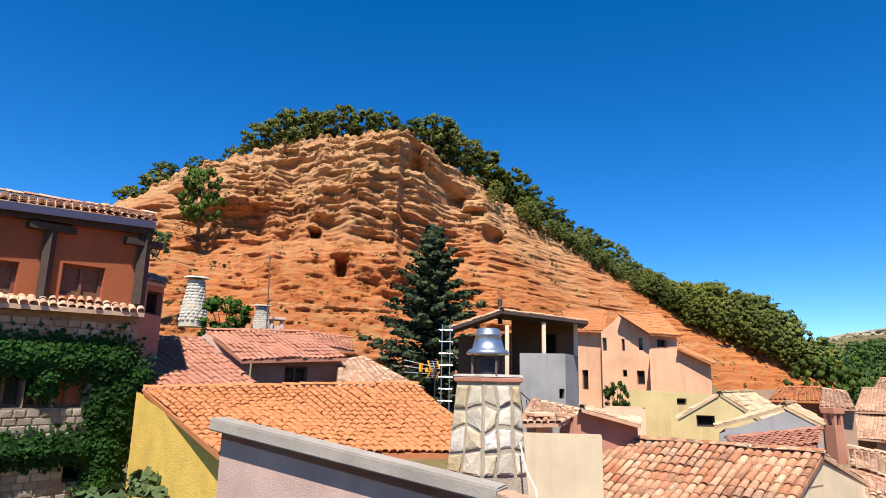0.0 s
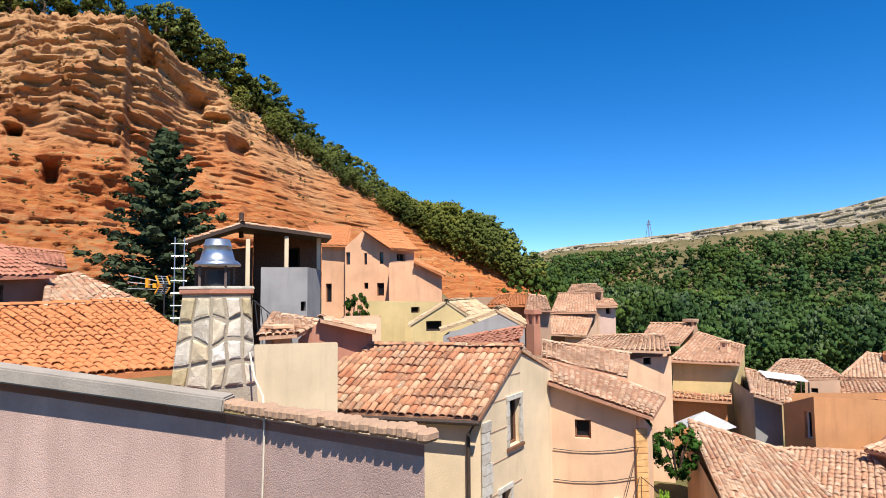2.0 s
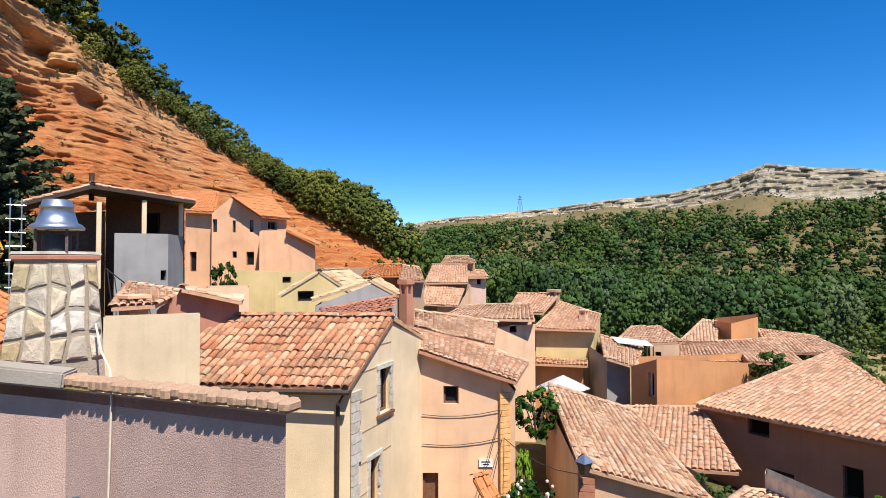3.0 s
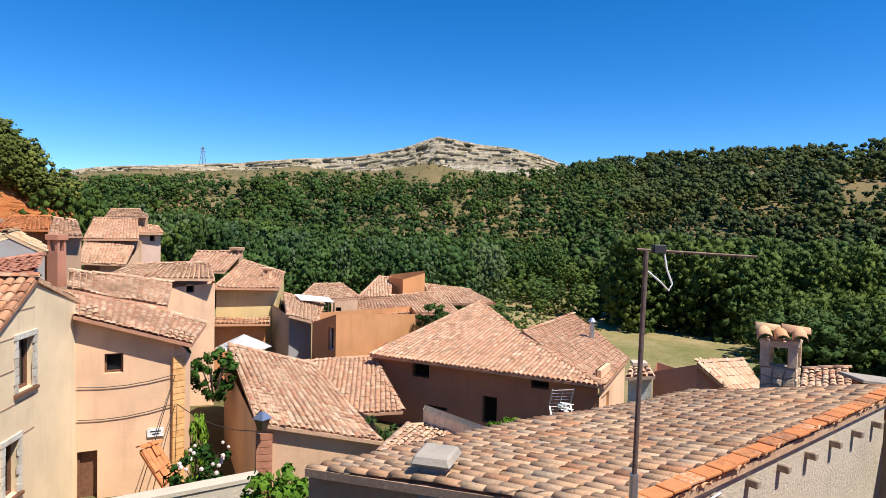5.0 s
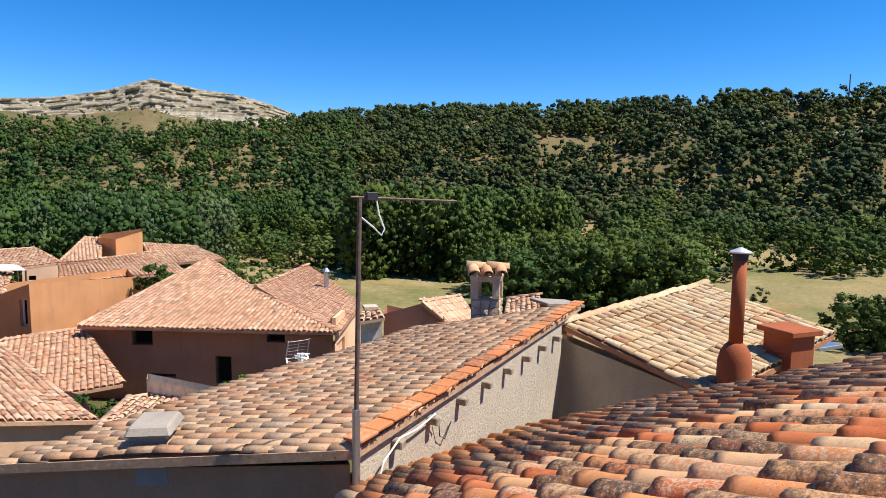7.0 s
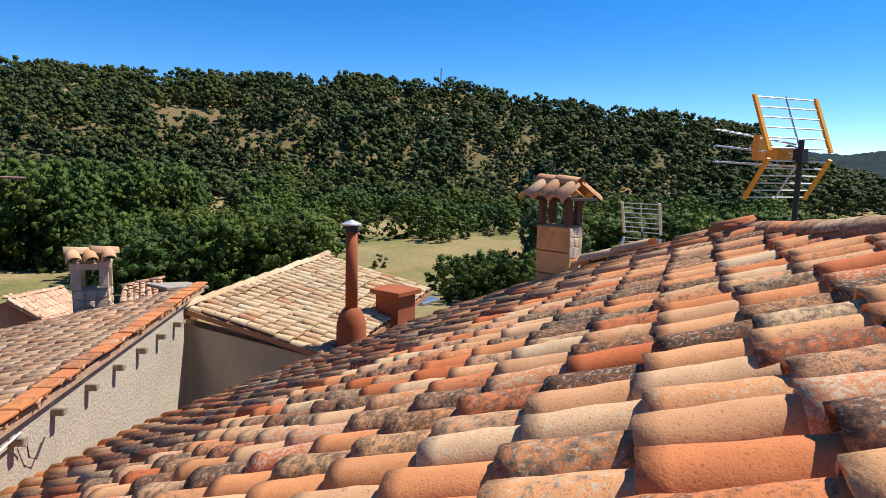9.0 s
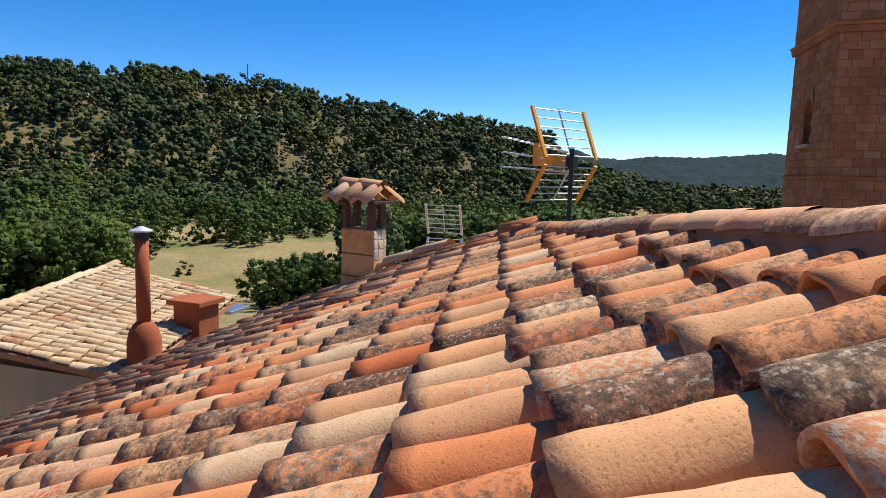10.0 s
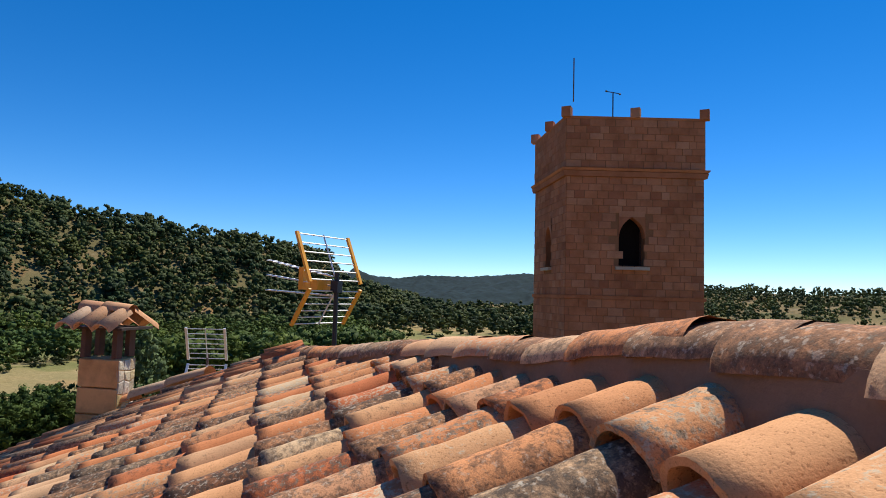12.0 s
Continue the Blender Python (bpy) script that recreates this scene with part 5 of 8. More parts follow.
tile_roof(h, (15.12, 30.01, 9.41), (17.57, 29.81, 9.39), (19.42, 33.24, 10.00), (17.84, 34.12, 9.96), M_TFRESH, seed=21)
h = thing("brown_roof_house", "small earth house with a brown tiled roof", "house", (16.80, 27.52, 3.00))
walls(h, [(16.18, 27.61), (17.43, 27.43), (18.99, 29.99), (17.74, 30.17)], 3, [9.27, 9.21, 9.21, 9.27], M_EARTH)
tile_roof(h, (15.83, 27.23, 9.19), (17.21, 26.98, 9.18), (19.13, 30.49, 9.82), (18.26, 31.03, 9.92), M_TBROWN, seed=22)
h = thing("ruined_wall_top", "low broken wall along the slope", "wall", (18.27, 36.08, 6.00))
walls(h, [(16.09, 36.62), (20.45, 35.54), (20.72, 36.07), (16.36, 37.16)], 6, [9.79, 9.90, 9.90, 9.79], M_EARTH)

# the cream gable house
h = thing("cream_gable_house", "cream gabled house with stone quoins and deep windows", "house", (7.02, 15.04, 2.00))
walls(h, [(2.90, 16.35), (6.72, 13.42), (8.50, 14.75), (9.98, 15.64), (11.42, 18.72), (4.34, 19.43)], 2.0, [7.10, 7.12, 8.42, 7.80, 7.80, 7.10], M_CREAM, {1: [(1.45, 2.17, 6.11, 7.26, 'window'), (0.92, 1.5, 3.93, 5.11, 'window')]})
tile_roof(h, (2.80, 16.20, 7.13), (6.55, 13.20, 7.13), (8.57, 14.72, 8.55), (4.70, 17.60, 8.55), M_TOLD, seed=23, template=T_MID, pitch=0.2)
tile_roof(h, (10.15, 15.72, 7.82), (6.30, 18.70, 7.82), (4.70, 17.60, 8.55), (8.55, 14.70, 8.55), M_TOLD, seed=24)
h = thing("apricot_house", "apricot house with a small window and brick corner", "house", (11.55, 14.89, 2.00))
walls(h, [(9.98, 15.64), (11.88, 14.30), (12.78, 14.72), (14.38, 16.78), (11.57, 17.69)], 2.0, [7.45, 6.74, 6.09, 6.09, 7.45], M_SALMON, {0: [(0.66, 1.1, 5.9, 6.42, 'window'), (0.05, 0.51, 2.34, 3.91, 'door')]})
tile_roof(h, (9.77, 15.41, 7.49), (12.03, 13.79, 6.60), (14.48, 16.03, 6.67), (11.47, 18.24, 7.86), M_TPALE, seed=25)
h = thing("upper_pale_roof", "pale tiled roof behind the apricot house", "roof", (11.09, 17.89, 7.89))
tile_roof(h, (11.09, 17.89, 7.89), (13.59, 16.77, 7.21), (16.19, 19.82, 7.63), (13.44, 21.72, 8.09), M_TPALE, seed=26)
h = thing("rose_earth_house", "rough pinkish wall with one tiny window", "house", (17.13, 20.00, 2.00))
walls(h, [(16.26, 20.39), (18.00, 19.60), (19.95, 21.88), (18.21, 22.67)], 2, [7.37, 7.51, 7.51, 7.37], M_SALMON, {0: [(0.82, 1.12, 7.17, 7.48, 'void')]})
tile_roof(h, (14.44, 21.69, 7.80), (17.66, 19.23, 7.72), (20.85, 23.08, 8.05), (18.35, 25.07, 7.95), M_TPALE, seed=27)

# the far end of the village
h = thing("tower_house", "tall narrow earth house with brown roofs", "house", (25.19, 36.73, 1.00))
walls(h, [(23.89, 37.60), (26.48, 35.85), (28.18, 38.33), (25.58, 40.08)], 1, [8.67, 8.69, 8.69, 8.67], M_EARTH)
tile_roof(h, (23.56, 37.21, 8.72), (26.13, 35.49, 8.74), (28.41, 38.78, 9.98), (26.19, 40.28, 10.01), M_TBROWN, seed=28)
h = thing("roof_room", "small brick room above the roofs", "house", (28.87, 40.58, 4.00))
walls(h, [(27.64, 41.13), (30.09, 40.03), (31.83, 42.47), (29.38, 43.58)], 4, [10.28, 10.46, 10.46, 10.28], M_EARTH)
tile_roof(h, (27.27, 40.78, 10.11), (29.56, 39.17, 10.24), (31.17, 42.34, 10.75), (29.53, 43.48, 10.70), M_TBROWN, seed=29)
h = thing("corner_room", "rose walled room under a short roof", "house", (28.73, 37.92, 2.00))
walls(h, [(27.89, 37.92), (29.56, 37.92), (31.38, 40.31), (29.70, 40.31)], 2, [9.22, 9.18, 9.18, 9.22], M_ROSEW, {0: [(0.81, 1.24, 8.53, 8.94, 'void')]})
tile_roof(h, (27.47, 37.60, 9.11), (29.38, 37.43, 9.03), (30.92, 40.03, 9.62), (30.00, 40.71, 9.60), M_TBROWN, seed=30)
h = thing("lower_wing", "salmon wing with a steep brown roof", "house", (24.92, 35.27, 0.00))
walls(h, [(23.36, 35.21), (24.54, 34.41), (26.87, 36.19), (28.02, 37.83), (24.52, 36.84)], 0, [7.26, 7.25, 8.60, 8.60, 7.26], M_SALMON)
tile_roof(h, (22.20, 35.47, 7.40), (24.26, 34.12, 7.28), (26.34, 36.08, 8.53), (23.73, 37.35, 8.61), M_TBROWN, seed=31)
h = thing("yellow_wall_house", "pale yellow house under a brown tiled roof", "house", (23.51, 22.58, 0.00))
walls(h, [(21.04, 22.91), (23.33, 21.37), (26.15, 23.47), (28.32, 25.55), (23.20, 24.99)], 0, [6.91, 6.86, 7.08, 7.08, 6.91], M_PALEY)
tile_roof(h, (20.55, 22.68, 6.94), (23.15, 20.98, 6.82), (26.54, 23.79, 7.23), (25.34, 25.74, 7.89), M_TBROWN, seed=32)
tile_roof(h, (20.56, 24.65, 7.61), (21.97, 23.42, 7.55), (25.71, 26.08, 8.31), (23.91, 27.71, 8.30), M_TBROWN, seed=33)
h = thing("orange_lean_to", "orange wall under a narrow tiled strip", "house", (21.07, 21.49, 0.00))
walls(h, [(20.22, 22.31), (21.92, 20.67), (22.34, 21.10), (20.64, 22.74)], 0, [5.35, 5.32, 5.32, 5.35], M_ORANGE)
tile_roof(h, (19.79, 22.02, 5.41), (21.70, 20.18, 5.37), (22.79, 21.21, 5.44), (20.90, 23.04, 5.47), M_TOLD, seed=34, ridge=False)
h = thing("grey_side_house", "grey and brown house with a pale roof", "house", (22.28, 19.58, 0.00))
walls(h, [(23.47, 21.95), (21.30, 18.70), (22.08, 18.10), (24.33, 20.09), (25.72, 23.93)], 0, [6.07, 5.92, 5.64, 5.64, 6.07], M_GREY)
tile_roof(h, (20.90, 18.40, 5.99), (21.67, 17.50, 5.69), (26.38, 20.91, 5.78), (25.07, 22.43, 6.34), M_TPALE, seed=35)
h = thing("small_salmon_house", "small salmon house with a pale roof", "house", (26.64, 19.75, 0.00))
walls(h, [(26.23, 20.29), (27.05, 19.21), (28.66, 20.40), (27.84, 21.48)], 0, [5.96, 6.09, 6.09, 5.96], M_SALMON, {0: [(0.24, 0.51, 5.46, 5.67, 'void')]})
tile_roof(h, (25.06, 21.69, 5.89), (28.34, 19.99, 6.05), (32.09, 24.16, 6.21), (31.08, 25.42, 6.27), M_TPALE, seed=36)
h = thing("brick_orange_house", "flat-topped orange brick house with a white-framed window", "house", (22.68, 16.03, 0.50))
walls(h, [(21.04, 17.17), (20.87, 15.79), (26.13, 15.14), (28.58, 16.87), (23.49, 18.90)], 0.5, [5.80, 6.28, 5.77, 5.77, 5.80], M_ORANGE, {0: [(0.94, 1.26, 4.76, 5.71, 'white')]})
h = thing("long_pale_roof", "long pale tiled roof behind the orange house", "roof", (25.86, 18.29, 5.50))
tile_roof(h, (25.86, 18.29, 5.50), (30.31, 14.78, 5.39), (34.10, 18.33, 5.98), (30.68, 21.87, 5.57), M_TPALE, seed=37)
h = thing("slant_roof", "steep pale roof beside the square turret", "roof", (30.29, 21.55, 5.77))
tile_roof(h, (30.29, 21.55, 5.77), (31.34, 20.02, 5.76), (34.73, 22.15, 6.68), (34.74, 23.05, 6.56), M_TPALE, seed=38)
h = thing("square_turret", "square orange brick turret with an open top", "house", (33.41, 20.23, 2.00))
walls(h, [(33.66, 21.59), (32.59, 19.91), (33.96, 19.18), (35.85, 20.32), (35.54, 22.73)], 2, [6.74, 6.76, 7.11, 7.11, 6.74], M_ORANGE)
h = thing("right_pale_roof", "pale roof with a curled edge", "roof", (33.50, 18.37, 5.27))
tile_roof(h, (33.50, 18.37, 5.27), (35.20, 14.93, 5.47), (38.18, 18.03, 5.83), (36.71, 20.83, 6.12), M_TPALE, seed=39)
h = thing("wavy_roof", "wavy brown tiled roof in half shade", "roof", (16.81, 11.70, 3.80))
tile_roof(h, (16.81, 11.70, 3.80), (17.62, 10.48, 3.96), (21.37, 14.25, 4.62), (19.61, 16.54, 4.47), M_TBROWN, seed=40)
h = thing("lamp_house", "apricot house with a brick corner and a street lamp", "house", (13.42, 11.87, 1.50))
walls(h, [(15.58, 16.39), (11.43, 10.81), (13.25, 8.40), (14.75, 9.73), (17.08, 17.71)], 1.5, [5.25, 5.09, 4.58, 4.58, 5.25], M_SALMON)
tile_roof(h, (11.34, 10.68, 5.16), (13.16, 8.26, 4.62), (17.68, 14.17, 4.94), (16.33, 17.06, 5.56), M_TPALE, seed=41)

# the big brown house
h = thing("big_brown_house", "long brown-red house with a broad tiled hip roof", "house", (20.88, 9.47, 0.50))
walls(h, [(20.95, 13.97), (20.80, 4.98), (25.36, 7.04), (25.50, 16.04)], 0.5, [4.78, 4.76, 4.76, 4.78], M_BROWNRED, {0: [(1.83, 2.58, 4.21, 4.75, 'void'), (6.67, 7.31, 4.47, 4.75, 'void'), (4.83, 5.4, 2.96, 3.92, 'void'), (2.41, 3.38, 3.09, 3.22, 'void')]})
tile_roof(h, (20.45, 13.81, 4.92), (20.36, 4.68, 4.95), (24.24, 9.00, 5.72), (28.30, 12.74, 6.33), M_TBROWN, seed=42)
tile_roof(h, (20.36, 4.68, 4.95), (25.03, 4.89, 5.06), (30.56, 8.73, 5.85), (24.16, 8.94, 5.76), M_TBROWN, seed=43)
h = thing("salmon_end_wall", "salmon end wall of the brown house with small windows", "wall", (22.96, 4.99, 0.50))
walls(h, [(20.91, 4.96), (25.00, 5.02), (25.49, 5.13), (21.40, 5.07)], 0.5, [4.74, 5.01, 5.01, 4.74], M_SALMON, {0: [(0.16, 1.53, 4.75, 5.32, 'void'), (0.29, 1.52, 3.63, 4.38, 'window')]})
h = thing("patched_roof", "small patched pale roof by a stone wall", "roof", (11.63, 7.41, 5.00))
tile_roof(h, (11.63, 7.41, 5.00), (12.21, 5.61, 5.12), (14.89, 7.60, 4.69), (14.88, 8.63, 4.47), M_TPALE, seed=44)
h = thing("stone_garden_wall", "pale stone garden wall with a flat top", "wall", (14.11, 6.91, 2.00))
walls(h, [(15.09, 8.28), (13.13, 5.53), (13.58, 5.75), (15.54, 8.50)], 2, [4.95, 5.33, 5.33, 4.95], M_WHITEST)
h = thing("brown_gable", "brown-red gable beside a pale roof", "house", (19.53, 1.83, 1.00))
walls(h, [(19.56, 3.05), (19.22, 1.82), (19.81, 0.61), (21.30, 0.75), (21.05, 3.19)], 1, [5.82, 6.25, 5.25, 5.25, 5.82], M_BROWNRED)
tile_roof(h, (19.51, 0.60, 5.29), (21.82, 0.04, 4.92), (23.30, 0.88, 5.79), (19.12, 1.82, 6.29), M_TPALE, seed=45)
h = thing("far_side_roof", "pale roof behind the stone chimney", "roof", (17.36, -0.61, 6.05))
tile_roof(h, (17.36, -0.61, 6.05), (17.29, -1.77, 6.25), (20.80, -1.88, 6.31), (20.85, -0.80, 6.12), M_TPALE, seed=46)
h = thing("stone_stub", "white stone pier under a small roof", "pier", (18.02, 3.13, 2.00))
walls(h, [(17.96, 3.44), (18.07, 2.83), (18.86, 2.97), (18.75, 3.57)], 2, [5.88, 5.98, 5.98, 5.88], M_WHITEST)
tile_roof(h, (17.65, 3.46, 5.97), (17.79, 2.70, 6.09), (19.05, 3.05, 6.04), (18.94, 3.64, 5.94), M_TPALE, seed=47, ridge=False)

# the beam-end house and the sand-coloured roof
h = thing("beam_house", "low dark wall under a patched clay roof", "house", (5.90, 2.73, 2.00))
walls(h, [(5.85, 4.47), (5.94, 0.99), (6.22, 1.11), (6.13, 4.60)], 2, [7.08, 7.26, 7.26, 7.08], M_EARTH)
tile_roof(h, (5.71, 4.41, 7.20), (12.60, 1.21, 7.00), (12.30, -2.00, 7.62), (5.72, 0.88, 7.50), M_TBEAM, seed=48, template=T_MID, pitch=0.155, row=0.27, ridge=False)
h = thing("stucco_wall", "rough sand-coloured wall with projecting beam ends", "wall", (8.62, -0.33, 2.00))
walls(h, [(5.86, 0.89), (11.39, -1.55), (11.59, -1.56), (6.06, 0.88)], 2, [7.54, 7.60, 7.60, 7.54], M_STUCCO)
h = thing("sand_roof_house", "rough brownish wall under a sand-coloured tiled roof", "house", (10.74, -2.57, 2.00))
walls(h, [(11.79, -1.57), (9.69, -3.57), (10.08, -3.66), (12.18, -1.66)], 2, [7.10, 6.76, 6.76, 7.10], M_STUCCO)
tile_roof(h, (11.83, -6.38, 7.30), (9.37, -3.58, 6.88), (11.58, -1.58, 7.40), (14.58, -5.03, 7.72), M_TSAND, seed=49, template=T_MID, pitch=0.185, row=0.3)

# ---- the near roof of old clay tiles ----
NA, NB, NC = -0.34773, -0.26972, 9.25376


def near_z(x, y):
    """The old roof: one slope that sags below its ridge."""
    u = (x - 0.15) * 0.656 - (y + 2.0) * 0.755
    w = (x - 0.15) * 0.755 + (y + 2.0) * 0.656
    ramp_up, ramp_off = np.clip(u / 1.2, 0, 1), np.clip((u - 3.5) / 2.0, 0, 1)
    dip = ramp_up * ramp_up * (3 - 2 * ramp_up) * (1 - ramp_off * ramp_off * (3 - 2 * ramp_off))
    return NA * x + NB * y + NC - 0.1 * dip * np.exp(-(w / 1.3) ** 2)


def inside(px, py, poly):
    c = np.zeros(len(px), bool)
    for (x0, y0), (x1, y1) in zip(poly, poly[1:] + poly[:1]):
        if y0 != y1:
            c ^= ((y0 > py) != (y1 > py)) & (px < (x1 - x0) * (py - y0) / (y1 - y0) + x0)
    return c


RIDGE = [(-1.2, -0.35), (-0.5, -1.2), (0.15, -2.0), (0.55, -2.45), (0.96, -2.92), (1.99, -3.87), (3.26, -4.83), (4.05, -5.5)]
RIDGE_UP = [0.11, 0.11, 0.11, 0.12, 0.13, 0.11, 0.09, 0.03]
NEAR = RIDGE + [(5.2, -5.42), (6.7, -5.15), (8.0, -4.9), (9.4, -2.9), (9.0, -1.1), (7.6, 0.3), (6.7, 1.2), (3.0, 0.25), (0.8, -0.25), (0.0, -0.2)]


def rim_flat(n, outer):
    """Smooth faces, but for the rim at a tile's lower end."""
    m = np.ones(n, bool)
    m[outer::2] = False
    return m


def build_near_roof():
    rng = np.random.default_rng(77)
    h = thing("near_house", "old weathered clay tile roof with lichen over earth walls", "house", (4.5, -2.5, 2.0))
    n = Vector((-NA, -NB, 1)).normalized()
    a = Vector((math.sin(radians(228)), math.cos(radians(228)), 0))
    a.z = NA * a.x + NB * a.y
    a.normalize()
    s = a.cross(n).normalized()
    # courses run level with the ridge
    along = Vector((0.656, -0.755)) * 0.228
    row = 0.335
    i, j = np.meshgrid(np.arange(-10, 46), np.arange(-48, 12), indexing="ij")
    i, j = i.ravel(), j.ravel()
    drift = rng.normal(0, 0.05, 80)[i + 10] + 0.02 * np.sin(j * 1.3 + i * 0.4)
    px = 0.80 + along.x * i + a.x * (j + drift) * row
    py = -1.43 + along.y * i + a.y * (j + drift) * row
    p = np.stack([px, py, near_z(px, py)], -1)
    p += np.array(n)[None] * (0.012 * np.sin(p[:, 0] * 1.1 + 1) * np.sin(p[:, 1] * 1.3))[:, None]
    c = p + np.array(a) * row * 0.3
    ok = inside(c[:, 0], c[:, 1], NEAR)
    p = p[ok]
    d = np.hypot(p[:, 0] - 0.7, p[:, 1] + 1.9)
    order = np.argsort(d)
    p = p[order]
    close, rest = p[:300], p[300:]
    k = len(rest)
    rep = lambda v, m: np.repeat(np.array(v)[None], m, 0)
    v, f = lay(rest + np.array(n) * 0.055, rep(s, k), rep(a, k), rep(n, k), 0.2, row, T_NEAR, rng, 0.12)
    put("roof_tiles", np_mesh("roof_tiles", v, f, M_TNEAR, round_only(T_NEAR, k)), h)["kind"] = "stuff"
    # hollow tiles that lie between the round ones
    tv, tf = T_NEAR
    v, f = lay(p + np.array(s) * 0.112 + np.array(n) * 0.052, rep(s, len(p)), rep(a, len(p)), rep(n, len(p)), 0.18, row, (tv * np.array([1, 1, -1.0]), tf), rng)
    put("channel_tiles", np_mesh("channel_tiles", v, f, M_TNEAR, True), h)["kind"] = "stuff"
    kinds = []
    for q in range(16):
        tv, tf = tile_template(14, 6, 0.075)
        tv = tv * np.array([0.2 * rng.uniform(0.95, 1.06), row * rng.uniform(1.1, 1.2), 0.195 * rng.uniform(0.9, 1.08)])
        tv[:, 0] *= 1 + 0.12 * tv[:, 1] / row
        tv = tv + 0.003 * np.stack([fbm(tv[:, 1] * 30 + q, tv[:, 0] * 20, 1.0, q), 1.3 * fbm(tv[:, 0] * 45, tv[:, 2] * 45 + q, 1.0, q + 1), fbm(tv[:, 1] * 20, tv[:, 0] * 25 + q, 1.0, q + 2)], -1)
        kinds.append(np_mesh("tile", tv, tf, M_TNEAR, rim_flat(len(tf), 84)))
    base = Matrix(((s.x, a.x, n.x), (s.y, a.y, n.y), (s.z, a.z, n.z))).to_4x4()
    for q in close:
        t = new("tile", kinds[rng.integers(16)])
        t.parent = h
        m = Matrix.Translation(Vector(q) + n * (0.054 + rng.uniform(0, 0.01))) @ base @ pose(0, 0, 0, -4.9 + rng.normal(0, 0.9), rng.normal(0, 2.0), rng.normal(0, 2.2))
        t.matrix_parent_inverse = Matrix.Translation(h.location).inverted()
        t.matrix_basis = m
    # boards under the tiles, and walls below
    bm = bmesh.new()
    top = [bm.verts.new((x, y, near_z(x, y) - 0.06)) for x, y in NEAR]
    low = [bm.verts.new((x, y, near_z(x, y) - 0.14)) for x, y in NEAR]
    bm.faces.new(top)
    bm.faces.new(low[::-1])
    for q in range(len(NEAR)):
        w = (q + 1) % len(NEAR)
        bm.faces.new((top[q], low[q], low[w], top[w]))
    bmesh.ops.recalc_face_normals(bm, faces=bm.faces)
    part("roof", bm, M_TBROWN, h)
    ring = [(-0.6, -0.9), (0.2, -1.95), (1.99, -3.8), (4.0, -5.3), (6.6, -5.0), (7.9, -4.7), (9.1, -2.9), (8.7, -1.2), (7.4, 0.1), (6.5, 0.85), (3.0, 0.0), (0.8, -0.45)]
    walls(h, ring, 2.0, [near_z(*q) - 0.12 for q in ring], M_EARTH)
    # mortar bed and cap tiles of the ridge
    bm = bmesh.new()
    rows = []
    for q, (x, y) in enumerate(RIDGE):
        x1, y1 = RIDGE[min(q + 1, len(RIDGE) - 1)]
        x0, y0 = RIDGE[max(q - 1, 0)]
        dd = Vector((x1 - x0, y1 - y0)).normalized()
        w = Vector((-dd.y, dd.x))
        z, g = near_z(x, y), RIDGE_UP[q]
        rows.append([bm.verts.new((x + w.x * e, y + w.y * e, z + k)) for e, k in ((0.085, -0.10), (0.07, g * 0.5), (0.045, g + 0.035), (-0.2, g + 0.035), (-0.34, -0.3))])
    for r0, r1 in zip(rows, rows[1:]):
        for e in range(4):
            bm.faces.new((r0[e], r1[e], r1[e + 1], r0[e + 1]))
    bmesh.ops.recalc_face_normals(bm, faces=bm.faces)
    part("mortar_bed", bm, M_DARKMORTAR, h)
    caps = []
    for q in range(5):
        tv, tf = tile_template(12, 4, 0.06)
        tv = tv * np.array([0.27 * rng.uniform(0.95, 1.08), 0.45 * rng.uniform(0.96, 1.08), 0.205 * rng.uniform(0.9, 1.1)])
        tv = tv + 0.004 * np.stack([fbm(tv[:, 1] * 22 + q, tv[:, 0] * 18, 1.0, q), fbm(tv[:, 0] * 30, tv[:, 2] * 30 + q, 1.0, q + 1), fbm(tv[:, 1] * 18, tv[:, 0] * 22 + q, 1.0, q + 2)], -1)
        caps.append(np_mesh("ridge_tile", tv, tf, M_TRIDGE, rim_flat(len(tf), 48)))
    for (x0, y0), (x1, y1), g0, g1 in zip(RIDGE, RIDGE[1:], RIDGE_UP, RIDGE_UP[1:]):
        L = math.hypot(x1 - x0, y1 - y0)
        m = max(1, round(L / 0.40))
        for e in range(m):
            t0 = e / m
            b0 = Vector((x0 + (x1 - x0) * t0, y0 + (y1 - y0) * t0, 0))
            b1 = Vector((x0 + (x1 - x0) * (e + 1) / m, y0 + (y1 - y0) * (e + 1) / m, 0))
            side = Vector((-(y1 - y0), x1 - x0, 0)).normalized() * -0.065
            b0.z = near_z(b0.x, b0.y) + g0 + (g1 - g0) * t0
            b1.z = near_z(b1.x, b1.y) + g0 + (g1 - g0) * (e + 1) / m
            b0, b1 = b0 + side, b1 + side
            # the wide end is towards the first view's side
            ax = (b0 - b1).normalized()
            sd = ax.cross(Vector((0, 0, 1))).normalized()
            nn = sd.cross(ax)
            t = new("ridge_tile", caps[rng.integers(5)])
            t.parent = h
            t.matrix_parent_inverse = Matrix.Translation(h.location).inverted()
            t.matrix_basis = Matrix.Translation(b1 - ax * 0.03 + Vector((0, 0, rng.uniform(0, 0.012)))) @ Matrix(((sd.x, ax.x, nn.x), (sd.y, ax.y, nn.y), (sd.z, ax.z, nn.z))).to_4x4() @ pose(0, 0, 0, 2.2, rng.normal(0, 1.6), rng.normal(0, 2.0))
